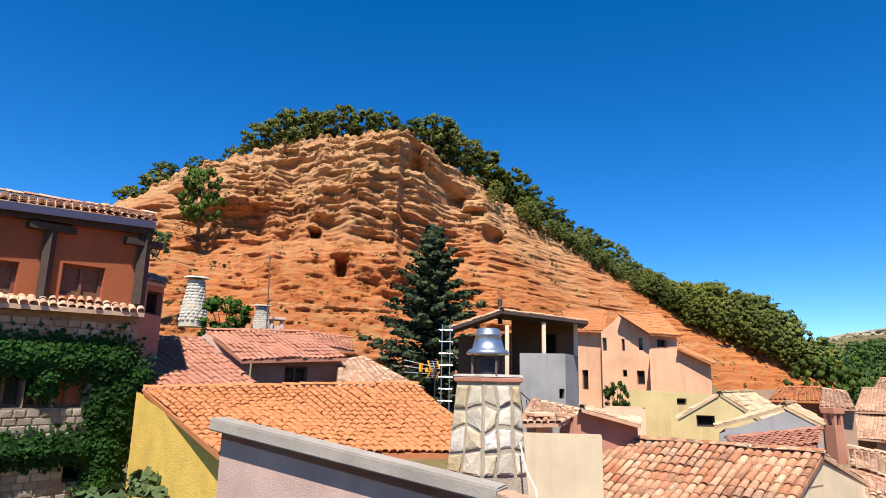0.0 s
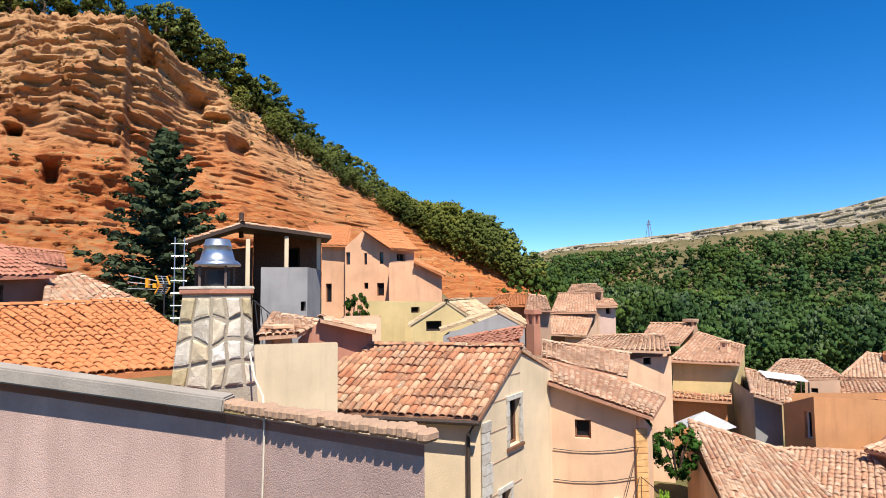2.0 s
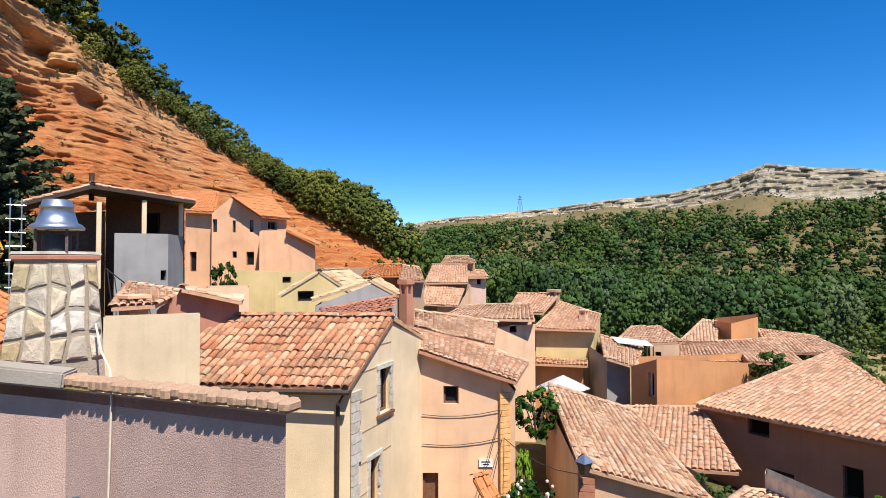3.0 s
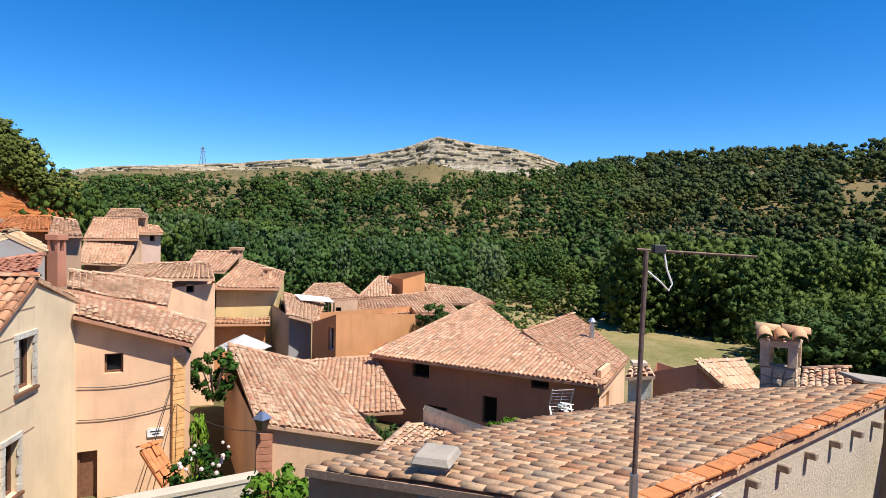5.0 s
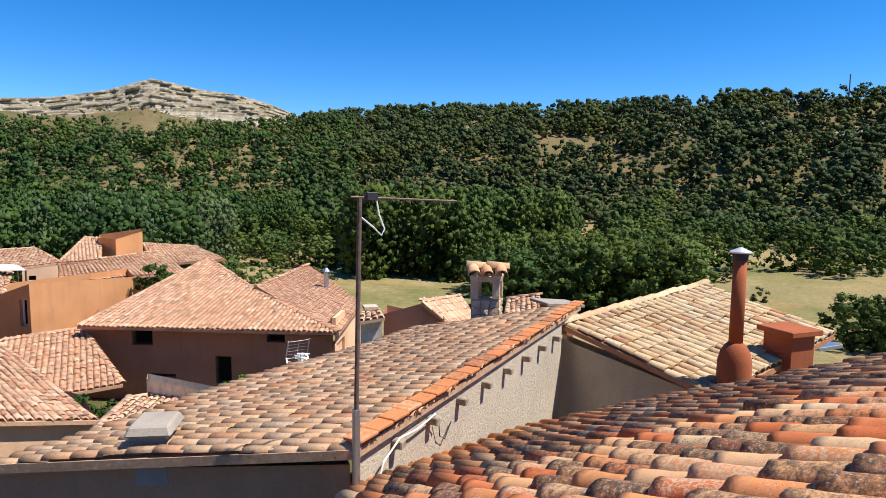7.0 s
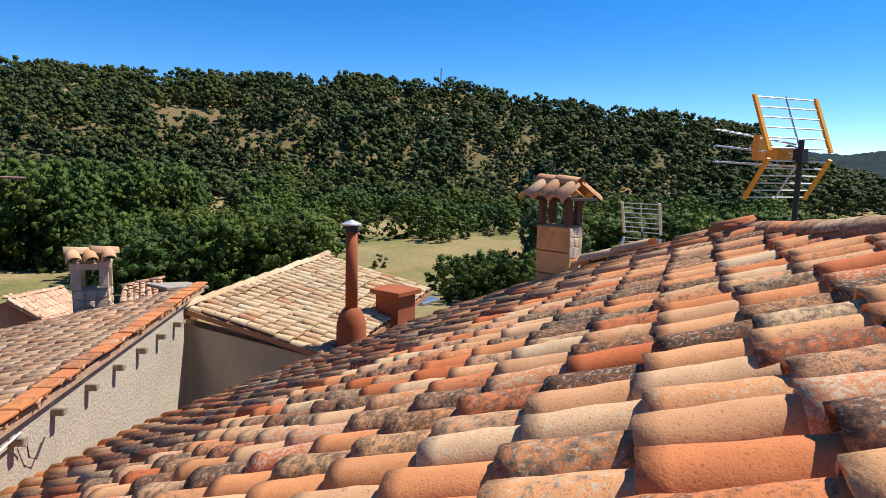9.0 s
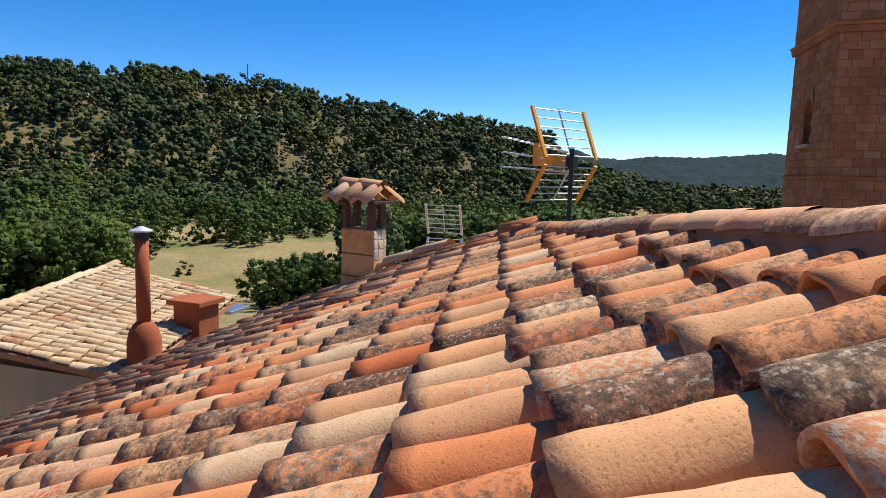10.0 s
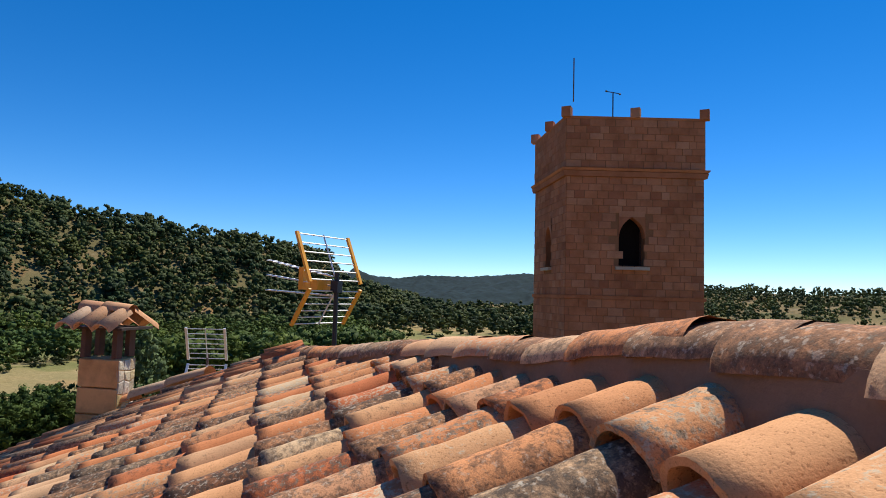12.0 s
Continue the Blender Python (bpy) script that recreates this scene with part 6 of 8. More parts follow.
    # pale capped verge at the far edge
    cap_row(h, (6.3, -5.22, near_z(6.3, -5.22) + 0.17), (5.05, -5.45, near_z(5.05, -5.45) + 0.15), M_TCAP, 0.26, 0.4, 9, "verge_tile")


M_DARKMORTAR = plaster("dark_mortar", (0.34, 0.20, 0.12), (0.18, 0.12, 0.08), 5.0, 70, relief=0.35)
M_TRIDGE = tile_mat("ridge_clay_tile", [(0.0, (0.68, 0.33, 0.16)), (0.35, (0.76, 0.52, 0.31)), (0.6, (0.70, 0.24, 0.075)), (0.8, (0.76, 0.54, 0.35)), (1.0, (0.66, 0.32, 0.17))], 0.85, 0.8, 45.0)
build_near_roof()


# ---- stones laid as pieces ----
def stone_face(parent, p00, p10, p11, p01, nx, ny, mat, rng, proud=0.03, gap=0.012, single=True, skip=None, bond=False, wild=0.22, name="stone"):
    """Irregular stones over a four-cornered face, each with its own edges."""
    p00, p10, p11, p01 = [np.array(p, float) for p in (p00, p10, p11, p01)]
    P = lambda u, w: (p00 * (1 - u) + p10 * u) * (1 - w) + (p01 * (1 - u) + p11 * u) * w
    nrm = np.cross(p10 - p00, p01 - p00)
    nrm /= np.linalg.norm(nrm)
    G = rng.uniform(-wild, wild, (nx + 2, ny + 2, 2))
    E = rng.uniform(-wild, wild, (nx + 2, ny + 2, 2)) * 0.6
    allv, allf = [], []
    size = min(np.linalg.norm(p10 - p00) / nx, np.linalg.norm(p01 - p00) / ny)
    for j in range(ny):
        sh = 0.5 if bond and j % 2 else 0.0
        for i in range(nx + (1 if sh else 0)):
            def g(a, b):
                u, w = a + (G[a, b, 0] if 0 < a < nx else 0) - (sh if 0 < a <= nx else 0), b + (G[0 if bond else a, b, 1] if 0 < b < ny else 0)
                return np.clip(u, 0, nx) / nx, np.clip(w, 0, ny) / ny
            if bond:
                u0, u1 = max(0, i - sh + G[i, j, 0]), min(nx, i + 1 - sh + G[i + 1, j, 0])
                if i == 0:
                    u0 = 0
                if u1 > nx - 0.3:
                    u1 = nx
                if u1 - u0 < 0.15:
                    continue
                w0, w1 = j + (G[0, j, 1] * 0.4 if j else 0), j + 1 + (G[0, j + 1, 1] * 0.4 if j < ny - 1 else 0)
                ring = [(u0 / nx, w0 / ny), (u1 / nx, w0 / ny), (u1 / nx, w1 / ny), (u0 / nx, w1 / ny)]
            else:
                a, b, c, d = g(i, j), g(i + 1, j), g(i + 1, j + 1), g(i, j + 1)
                ring = []
                for (q, r), e in zip(((a, b), (b, c), (c, d), (d, a)), (E[i, j], E[i + 1, j], E[i, j + 1], E[i, j])):
                    ring += [q, ((q[0] + r[0]) / 2 + e[0] * 0.25 / nx, (q[1] + r[1]) / 2 + e[1] * 0.25 / ny)]
            cu, cw = np.mean([q[0] for q in ring]), np.mean([q[1] for q in ring])
            if skip is not None and skip(cu, cw):
                continue
            cen = P(cu, cw)
            pts = [P(*q) for q in ring]
            k = 1 - gap * 2 / size
            h = proud * rng.uniform(0.5, 1.3)
            lo = [cen + (q - cen) * k - nrm * 0.02 for q in pts]
            mi = [cen + (q - cen) * k + nrm * h * 0.6 for q in pts]
            hi = [cen + (q - cen) * (k - rng.uniform(0.1, 0.24)) + nrm * h * rng.uniform(0.72, 1.12) for q in pts]
            m = len(pts)
            vs = lo + mi + hi + [cen + nrm * h * rng.uniform(0.95, 1.25)]
            fs = []
            for q in range(m):
                w = (q + 1) % m
                fs += [(q, w, m + w, m + q), (m + q, m + w, 2 * m + w, 2 * m + q), (2 * m + q, 2 * m + w, 3 * m, 3 * m)]
            if single:
                bm = bmesh.new()
                bv = [bm.verts.new(x) for x in vs]
                for f in fs:
                    bm.faces.new([bv[x] for x in dict.fromkeys(f)])
                part(name, bm, mat, parent)
            else:
                n0 = len(allv)
                allv += vs
                allf += [tuple(x + n0 for x in f) for f in fs]
    if not single and allv:
        me = bpy.data.meshes.new(name + "_facing")
        me.from_pydata([tuple(x) for x in allv], [], [tuple(dict.fromkeys(f)) for f in allf])
        me.materials.append(mat)
        put(name + "_facing", me, parent)["kind"] = "stuff"


def taper_block(bm, foot, z0, top, z1):
    a = [bm.verts.new((x, y, z0)) for x, y in foot]
    b = [bm.verts.new((x, y, z1)) for x, y in top]
    bm.faces.new(a[::-1])
    bm.faces.new(b)
    for i in range(len(a)):
        j = (i + 1) % len(a)
        bm.faces.new((a[i], a[j], b[j], b[i]))
    bmesh.ops.recalc_face_normals(bm, faces=bm.faces)


# ---- the pink wall and the stone chimney with its steel cowl ----
def build_pink_house():
    rng = np.random.default_rng(8)
    h = thing("pink_house", "rough pink rendered wall with a cement coping", "house", (0.5, 8.5, 2.0))
    ring = [(-3.13, 9.29), (0.67, 7.57), (2.16, 5.17), (2.48, 6.3), (1.7, 9.2), (-1.9, 10.6)]
    tops = [9.24, 8.64, 8.66, 8.3, 7.9, 8.6]
    walls(h, ring, 1.5, tops, M_PINK, {0: [(0.40, 1.15, 7.55, 8.36, "window")]}, depth=0.12)
    part("roof", slab([(*ring[0], 9.22), (*ring[1], 8.62), (*ring[2], 8.64), (*ring[3], 8.28), (*ring[4], 7.9), (*ring[5], 8.6)], 0.1), M_TROSE, h)
    bm = bmesh.new()
    beam(bm, (-3.2, 9.28, 9.33), (0.7, 7.52, 8.75), 0.34, 0.17)
    bmesh.ops.bevel(bm, geom=list(bm.edges), offset=0.02, segments=2, affect='EDGES')
    part("coping", bm, M_CONC, h, "worn grey cement coping")
    # broken mortar and tile edge of the other side
    bm = bmesh.new()
    a, b = Vector((0.66, 7.56, 8.74)), Vector((2.2, 5.08, 8.74))
    for q in range(26):
        p, w = a.lerp(b, q / 26), a.lerp(b, (q + 1.1) / 26)
        dz = rng.uniform(-0.012, 0.012)
        beam(bm, p + Vector((0, 0, dz)), w + Vector((0, 0, dz)), 0.22 + rng.uniform(-0.02, 0.03), 0.12 + rng.uniform(-0.015, 0.02))
    bmesh.ops.bevel(bm, geom=list(bm.edges), offset=0.03, segments=1, affect='EDGES')
    part("mortar_edge", bm, M_EARTH, h, "crumbling mortar edge over tile ends")
    # iron grille in the low window
    bm = bmesh.new()
    d = Vector((3.8, -1.72, 0)).normalized()
    o = Vector((-3.13, 9.29, 0)) + Vector((-d.y, d.x, 0)) * -0.03
    for q in range(9):
        u = 0.42 + q * 0.088
        beam(bm, o + d * u + Vector((0, 0, 7.55)), o + d * u + Vector((0, 0, 8.36)), 0.018, 0.018, d)
    for z in (7.6, 7.95, 8.3):
        beam(bm, o + d * 0.38 + Vector((0, 0, z)), o + d * 1.17 + Vector((0, 0, z)), 0.018, 0.03)
    part("window_grille", bm, M_CREAMC, h, "cream painted iron grille")
    # loose cable down the wall, and a short grey pipe
    c = thing("hanging_cable", "cream cable hanging down the pink wall", "cable", (1.0, 7.6, 8.8))
    bm = bmesh.new()
    tube(bm, [(0.98, 8.2, 9.25), (1.0, 7.75, 8.98), (1.02, 7.1, 8.86), (1.02, 6.95, 8.6), (1.0, 6.93, 7.6), (1.02, 6.94, 6.0)], 0.012, 6)
    part("strand", bm, M_CREAMC, c)
    c = thing("vent_pipe", "short grey steel pipe against the pink wall", "pipe", (0.75, 7.2, 7.0))
    bm = bmesh.new()
    tube(bm, [(0.75, 7.25, 6.9), (0.75, 7.25, 7.62)], 0.035, 10)
    part("tube", bm, M_STEEL, c)


build_pink_house()


def build_stone_chimney():
    rng = np.random.default_rng(12)
    h = thing("stone_chimney", "tapering chimney of pale stones with a steel cowl", "chimney", (0.58, 8.5, 8.7))
    foot = [(0.05, 8.58), (0.50, 8.12), (1.10, 8.32), (0.65, 8.80)]
    top = [(0.19, 8.60), (0.52, 8.26), (1.00, 8.40), (0.66, 8.74)]
    bm = bmesh.new()
    taper_block(bm, foot, 8.6, top, 9.98)
    part("core", bm, M_MORTAR, h)
    for i, (nx, ny) in enumerate(((2, 4), (3, 4))):
        z0 = 8.82
        k = (z0 - 8.6) / 1.38
        f = [tuple(np.array(foot[q]) * (1 - k) + np.array(top[q]) * k) for q in range(4)]
        stone_face(h, (*f[i], z0), (*f[i + 1], z0), (*top[i + 1], 9.96), (*top[i], 9.96), nx, ny, M_STONE, rng, 0.035, 0.024, wild=0.26)
    bm = bmesh.new()
    c = Vector((0.595, 8.5, 0))
    ring = [c + (Vector((*q, 0)) - c) * 1.13 for q in top]
    taper_block(bm, [(q.x, q.y) for q in ring], 9.98, [(q.x, q.y) for q in ring], 10.05)
    bmesh.ops.bevel(bm, geom=list(bm.edges), offset=0.015, segments=1, affect='EDGES')
    part("slab", bm, M_TROSE, h, "clay slab with a pale top")
    bm = bmesh.new()
    taper_block(bm, [(q.x, q.y) for q in ring], 10.052, [(c.x + (q.x - c.x) * 0.96, c.y + (q.y - c.y) * 0.96) for q in ring], 10.085)
    part("slab_top", bm, M_WHITEST, h)
    # cowl: four struts, a dark flue, a stepped cone
    cowl = thing("steel_cowl", "blue-grey steel chimney cowl on four struts", "cowl", (c.x, c.y, 10.085))
    bm = bmesh.new()
    tube(bm, [(c.x, c.y, 10.08), (c.x, c.y, 10.28)], 0.15, 20)
    part("flue", bm, M_BLACK, cowl)
    for q in range(4):
        a = q * math.pi / 2 + 0.4
        bm = bmesh.new()
        beam(bm, (c.x + 0.23 * math.cos(a), c.y + 0.23 * math.sin(a), 10.06), (c.x + 0.23 * math.cos(a), c.y + 0.23 * math.sin(a), 10.36), 0.03, 0.012)
        part("strut", bm, M_RUST, cowl)
    bm = bmesh.new()
    prof = [(0.285, 10.34), (0.29, 10.365), (0.255, 10.40), (0.215, 10.42), (0.17, 10.58), (0.18, 10.59), (0.18, 10.61), (0.165, 10.62), (0.15, 10.68), (0.12, 10.69), (0.0, 10.69)]
    rings = [[bm.verts.new((c.x + r * math.cos(2 * math.pi * k / 28), c.y + r * math.sin(2 * math.pi * k / 28), z)) for k in range(28)] for r, z in prof[:-1]]
    for a, b in zip(rings, rings[1:]):
        for k in range(28):
            bm.faces.new((a[k], a[(k + 1) % 28], b[(k + 1) % 28], b[k]))
    bm.faces.new(rings[-1])
    bm.faces.new(rings[0][::-1])
    bmesh.ops.recalc_face_normals(bm, faces=bm.faces)
    part("cone", bm, M_STEEL, cowl, "stepped blue-grey steel cone", True)


build_stone_chimney()


# ---- rubble face of the storey under the red house ----
def build_rubble():
    rng = np.random.default_rng(33)
    a, b, z0, z1 = (-8.99, 11.12), (-6.79, 14.05), 7.2, 11.05
    holes = ((0.93, 2.69, 9.29, 10.03), (2.48, 3.03, 7.84, 8.35), (3.42, 3.61, 7.75, 8.37))
    inside_hole = lambda u, v: any(h[0] - 0.06 < u * 3.66 < h[1] + 0.06 and h[2] - 0.06 < z0 + v * (z1 - z0) < h[3] + 0.06 for h in holes)
    stone_face(stone_storey, (*a, z0), (*b, z0), (*b, z1), (*a, z1), 14, 26, M_RUBBLE, rng, 0.02, 0.01, False, inside_hole, True)


build_rubble()


# ---- chimneys, pipes and aerials over the near roofs ----
def tiled_cap(parent, c, d, half, depth, z0, z1, mat, seed, n=3):
    """A small two-sided cap of half-round tiles, its ridge along d."""
    rng = np.random.default_rng(seed)
    c, d = np.array(c, float), np.array(d, float)
    s = np.array([-d[1], d[0], 0.0])
    for sg in (1, -1):
        ax = -s * sg * depth + np.array([0, 0, z1 - z0])
        L = np.linalg.norm(ax)
        ax = ax / L
        nm = np.cross(d, ax)
        nm *= np.sign(nm[2])
        p = np.array([c + s * sg * depth + d * half * (2 * (q + 0.5) / n - 1) + np.array([0, 0, z0]) for q in range(n)])
        for q in p:
            v, f = lay(q[None], d[None], ax[None], nm[None], 2 * half / n * 0.98, L / 1.12, T_NEAR, rng)
            put("cap_tile", np_mesh("cap_tile", v, f, mat, round_only(T_NEAR, 1)), parent)
    p = c - d * half * 1.05 + np.array([0, 0, z1 + 0.0])
    for q in range(2):
        v, f = lay((p + d * half * q)[None], np.array([s]), np.array([d]), np.array([[0, 0, 1.0]]), 2 * half / n * 1.0, half * 0.95, T_NEAR, rng)
        put("cap_tile", np_mesh("cap_tile", v, f, mat, round_only(T_NEAR, 1)), parent)


def build_block_chimney():
    h = thing("block_chimney", "clay block chimney with a tiled cap", "chimney", (6.2, -5.2, 8.2))
    a, b, e = Vector((6.43, -5.02, 0)), Vector((5.97, -5.14, 0)), Vector((6.13, -5.46, 0))
    foot = [a, b, e, a + e - b]
    cen = (a + e) / 2
    z = 8.05
    for k, hh in enumerate((0.33, 0.28, 0.27, 0.30)):
        bm = bmesh.new()
        taper_block(bm, [(q.x, q.y) for q in foot], z, [(q.x, q.y) for q in foot], z + hh - 0.012)
        bmesh.ops.bevel(bm, geom=list(bm.edges), offset=0.008, segments=1, affect='EDGES')
        part("block", bm, M_BRICK, h)
        z += hh
    rng = np.random.default_rng(3)
    stone_face(h, (*b.xy, 8.3), (*e.xy, 8.3), (*e.xy, z - 0.02), (*b.xy, z - 0.02), 3, 8, M_STONE, rng, 0.012, 0.004, single=False)
    for q in foot:
        bm = bmesh.new()
        p = cen + (q - cen) * 0.78
        beam(bm, (p.x, p.y, z), (p.x, p.y, z + 0.30), 0.07, 0.07)
        part("pillar", bm, M_BROWNP, h)
    bm = bmesh.new()
    d = (b - a).normalized()
    beam(bm, cen - d * 0.34 + Vector((0, 0, z + 0.31)), cen + d * 0.34 + Vector((0, 0, z + 0.31)), 0.5, 0.025)
    part("cap_board", bm, M_WOOD, h)
    tiled_cap(h, (cen.x, cen.y, 0), (d.x, d.y, 0), 0.31, 0.37, z + 0.27, z + 0.47, M_TCAP, 5)


M_BROWNP = plain("brown_clay", (0.12, 0.06, 0.035), 0.85)
build_block_chimney()


def build_pipe_chimney():
    h = thing("pipe_chimney", "terracotta painted round pipe chimney with a steel cap", "chimney", (9.68, -3.87, 5.0))
    bm = bmesh.new()
    tube(bm, [(9.68, -3.87, z) for z in (4.6, 6.9, 7.35, 7.5, 7.58, 7.63)], [0.25, 0.245, 0.235, 0.20, 0.15, 0.1], 20)
    part("barrel", bm, M_TERRA, h, "", True)
    bm = bmesh.new()
    tube(bm, [(9.68, -3.87, z) for z in (7.58, 8.84)], [0.098, 0.092], 16)
    part("pipe", bm, M_TERRA, h, "", True)
    bm = bmesh.new()
    tube(bm, [(9.68, -3.87, z) for z in (8.84, 8.94)], [0.105, 0.105], 16)
    part("collar", bm, M_BLACK, h)
    bm = bmesh.new()
    tube(bm, [(9.68, -3.87, z) for z in (8.94, 8.96, 9.02)], [0.155, 0.155, 0.02], 16)
    part("cap", bm, M_ALU, h)
    h = thing("box_chimney", "square terracotta chimney with a flat lid", "chimney", (10.8, -5.1, 5.0))
    bm = bmesh.new()
    m = pose(10.78, -5.12, 0, 0, 0, 25)
    box(bm, (-0.27, -0.25, 5.0), (0.27, 0.25, 7.55), m, 0.01)
    part("shaft", bm, M_TERRA, h)
    bm = bmesh.new()
    box(bm, (-0.35, -0.33, 7.55), (0.35, 0.33, 7.64), m, 0.01)
    part("lid", bm, M_TERRA, h)
    h = thing("solar_panel", "pale grey panel lying on a far roof", "panel", (18.5, -9.2, 4.6))
    bm = bmesh.new()
    box(bm, (-0.9, -0.5, 5.55), (0.9, 0.5, 5.65), pose(18.5, -9.0, 0, 0, 0, 30), 0.01)
    part("sheet", bm, M_STEEL, h)


build_pipe_chimney()


M_CHSTONE = stone_mat("tan_chimney_stone", [(0.66, 0.47, 0.31), (0.72, 0.56, 0.40), (0.62, 0.42, 0.27)], 6.0)


def build_arch_chimney():
    rng = np.random.default_rng(31)
    h = thing("arched_stone_chimney", "stone chimney with open arches and a tiled cap", "chimney", (13.6, -0.2, 6.0))
    a, b = Vector((13.36, 0.12, 0)), Vector((13.40, -0.45, 0))
    e = b + Vector((0.38, -0.08, 0))
    foot = [a, b, e, a + e - b]
    cen = (a + e) / 2
    bm = bmesh.new()
    taper_block(bm, [(q.x, q.y) for q in foot], 5.6, [(q.x, q.y) for q in foot], 7.5)
    part("shaft", bm, M_MORTAR, h)
    for p, q in ((a, b), (b, e)):
        stone_face(h, (*p.xy, 6.5), (*q.xy, 6.5), (*q.xy, 7.48), (*p.xy, 7.48), 3, 6, M_CHSTONE, rng, 0.02, 0.012, single=False)
    for q in foot:
        bm = bmesh.new()
        p = cen + (q - cen) * 0.80
        beam(bm, (p.x, p.y, 7.5), (p.x, p.y, 8.0), 0.16, 0.16)
        bmesh.ops.bevel(bm, geom=list(bm.edges), offset=0.015, segments=1, affect='EDGES')
        part("pillar", bm, M_CHSTONE, h)
    bm = bmesh.new()
    taper_block(bm, [tuple((cen + (q - cen) * 1.02).xy) for q in foot], 7.86, [tuple((cen + (q - cen) * 1.12).xy) for q in foot], 7.98)
    part("lintel", bm, M_CHSTONE, h)
    d = (b - a).normalized()
    tiled_cap(h, (cen.x, cen.y, 0), (d.x, d.y, 0), 0.42, 0.36, 7.99, 8.14, M_TCAP, 7)
    h = thing("slab_chimney", "low chimney under a tilted cement slab", "chimney", (12.9, -1.6, 6.5))
    bm = bmesh.new()
    box(bm, (-0.25, -0.25, 6.6), (0.25, 0.25, 7.5), pose(12.85, -1.6, 0, 0, 0, 20))
    part("shaft", bm, M_BROWNRED, h)
    bm = bmesh.new()
    box(bm, (-0.42, -0.4, -0.03), (0.42, 0.4, 0.03), pose(12.85, -1.6, 7.56, 5, 3, 20), 0.01)
    part("slab", bm, M_CONC, h)
    h = thing("cement_cap_chimney", "squat cement chimney with a flat stone lid", "chimney", (6.0, 2.92, 7.0))
    bm = bmesh.new()
    m = pose(6.02, 2.92, 0, 0, 0, 12)
    taper_block(bm, [tuple((m @ Vector((x, y, 0))).xy) for x, y in ((-0.17, -0.15), (0.17, -0.15), (0.17, 0.15), (-0.17, 0.15))], 7.0, [tuple((m @ Vector((x, y, 0))).xy) for x, y in ((-0.15, -0.13), (0.15, -0.13), (0.15, 0.13), (-0.15, 0.13))], 7.50)
    part("shaft", bm, M_GREY, h)
    bm = bmesh.new()
    taper_block(bm, [tuple((m @ Vector((x, y, 0))).xy) for x, y in ((-0.25, -0.22), (0.25, -0.22), (0.25, 0.22), (-0.25, 0.22))], 7.50, [tuple((m @ Vector((x, y, 0))).xy) for x, y in ((-0.2, -0.18), (0.2, -0.18), (0.2, 0.18), (-0.2, 0.18))], 7.60)
    bmesh.ops.bevel(bm, geom=list(bm.edges), offset=0.02, segments=1, affect='EDGES')
    part("lid", bm, M_CONC, h)


build_arch_chimney()


def grid_aerial(name, label, base, z_top, boom_az, w, hgt, mat_side, mat_rod, pole_r=0.022, directors=True, rods=6):
    """A television aerial with two grid reflectors that open forwards, and a boom of short rods."""
    h = thing(name, label, "aerial", base)
    B = Vector((base[0], base[1], z_top - hgt))
    f = Vector((math.sin(radians(boom_az)), math.cos(radians(boom_az)), 0))
    s = Vector((f.y, -f.x, 0))
    bm = bmesh.new()
    tube(bm, [base, B + Vector((0, 0, hgt * 0.25))], pole_r, 10)
    part("pole", bm, M_BLACK if directors else M_RUST, h)
    for sg in (1, -1):
        out = (f * (0.42 if sg > 0 else 0.62) + Vector((0, 0, 1.0 * sg))).normalized()
        L = hgt if sg > 0 else hgt * 0.8
        r0 = B + Vector((0, 0, 0.03 * sg))
        for e in (-1, 1):
            bm = bmesh.new()
            beam(bm, r0 + s * e * w / 2, r0 + s * e * w / 2 + out * L, 0.025, 0.035, s)
            part("side_bar", bm, mat_side, h)
        for k in range(rods):
            bm = bmesh.new()
            p = r0 + out * L * (k + 0.3) / (rods - 0.5)
            tube(bm, [p - s * w / 2, p + s * w / 2], 0.006, 6)
            part("reflector_rod", bm, mat_rod, h)
        bm = bmesh.new()
        tube(bm, [r0, r0 + out * L], 0.008, 6)
        part("middle_bar", bm, mat_rod, h)
    if directors:
        for k, dz in enumerate((0.09, 0.0, -0.09)):
            bm = bmesh.new()
            b0 = B + Vector((0, 0, dz)) + f * 0.05
            tube(bm, [b0, b0 + f * 0.88 + Vector((0, 0, dz * 0.7 + 0.1))], 0.009, 6)
            for q in range(9):
                p = b0 + (f * 0.88 + Vector((0, 0, dz * 0.7 + 0.1))) * (0.15 + q * 0.1)
                tube(bm, [p - s * 0.07, p + s * 0.07], 0.006, 5)
            part("boom", bm, mat_rod, h)
        bm = bmesh.new()
        box(bm, (-0.05, -0.14, -0.05), (0.05, 0.14, 0.06), Matrix.Translation(B + f * 0.16) @ pose(0, 0, 0, 0, 0, 90 - boom_az))
        part("dipole_box", bm, mat_side, h)
        bm = bmesh.new()
        box(bm, (-0.03, -0.05, -0.11), (0.03, 0.05, 0.11), Matrix.Translation(B + f * 0.42 + Vector((0, 0, 0.07))) @ pose(0, 0, 0, 0, 0, 90 - boom_az))
        part("director_bracket", bm, mat_side, h)
        bm = bmesh.new()
        box(bm, (-0.04, -0.04, -0.06), (0.04, 0.04, 0.05), Matrix.Translation(B))
        part("clamp", bm, M_BLACK, h)
    return h


grid_aerial("grid_aerial", "amber and silver television aerial on a black pole", (3.62, -5.58, 9.35), 10.54, 97, 0.70, 0.5, M_APLASTIC, M_ALU)
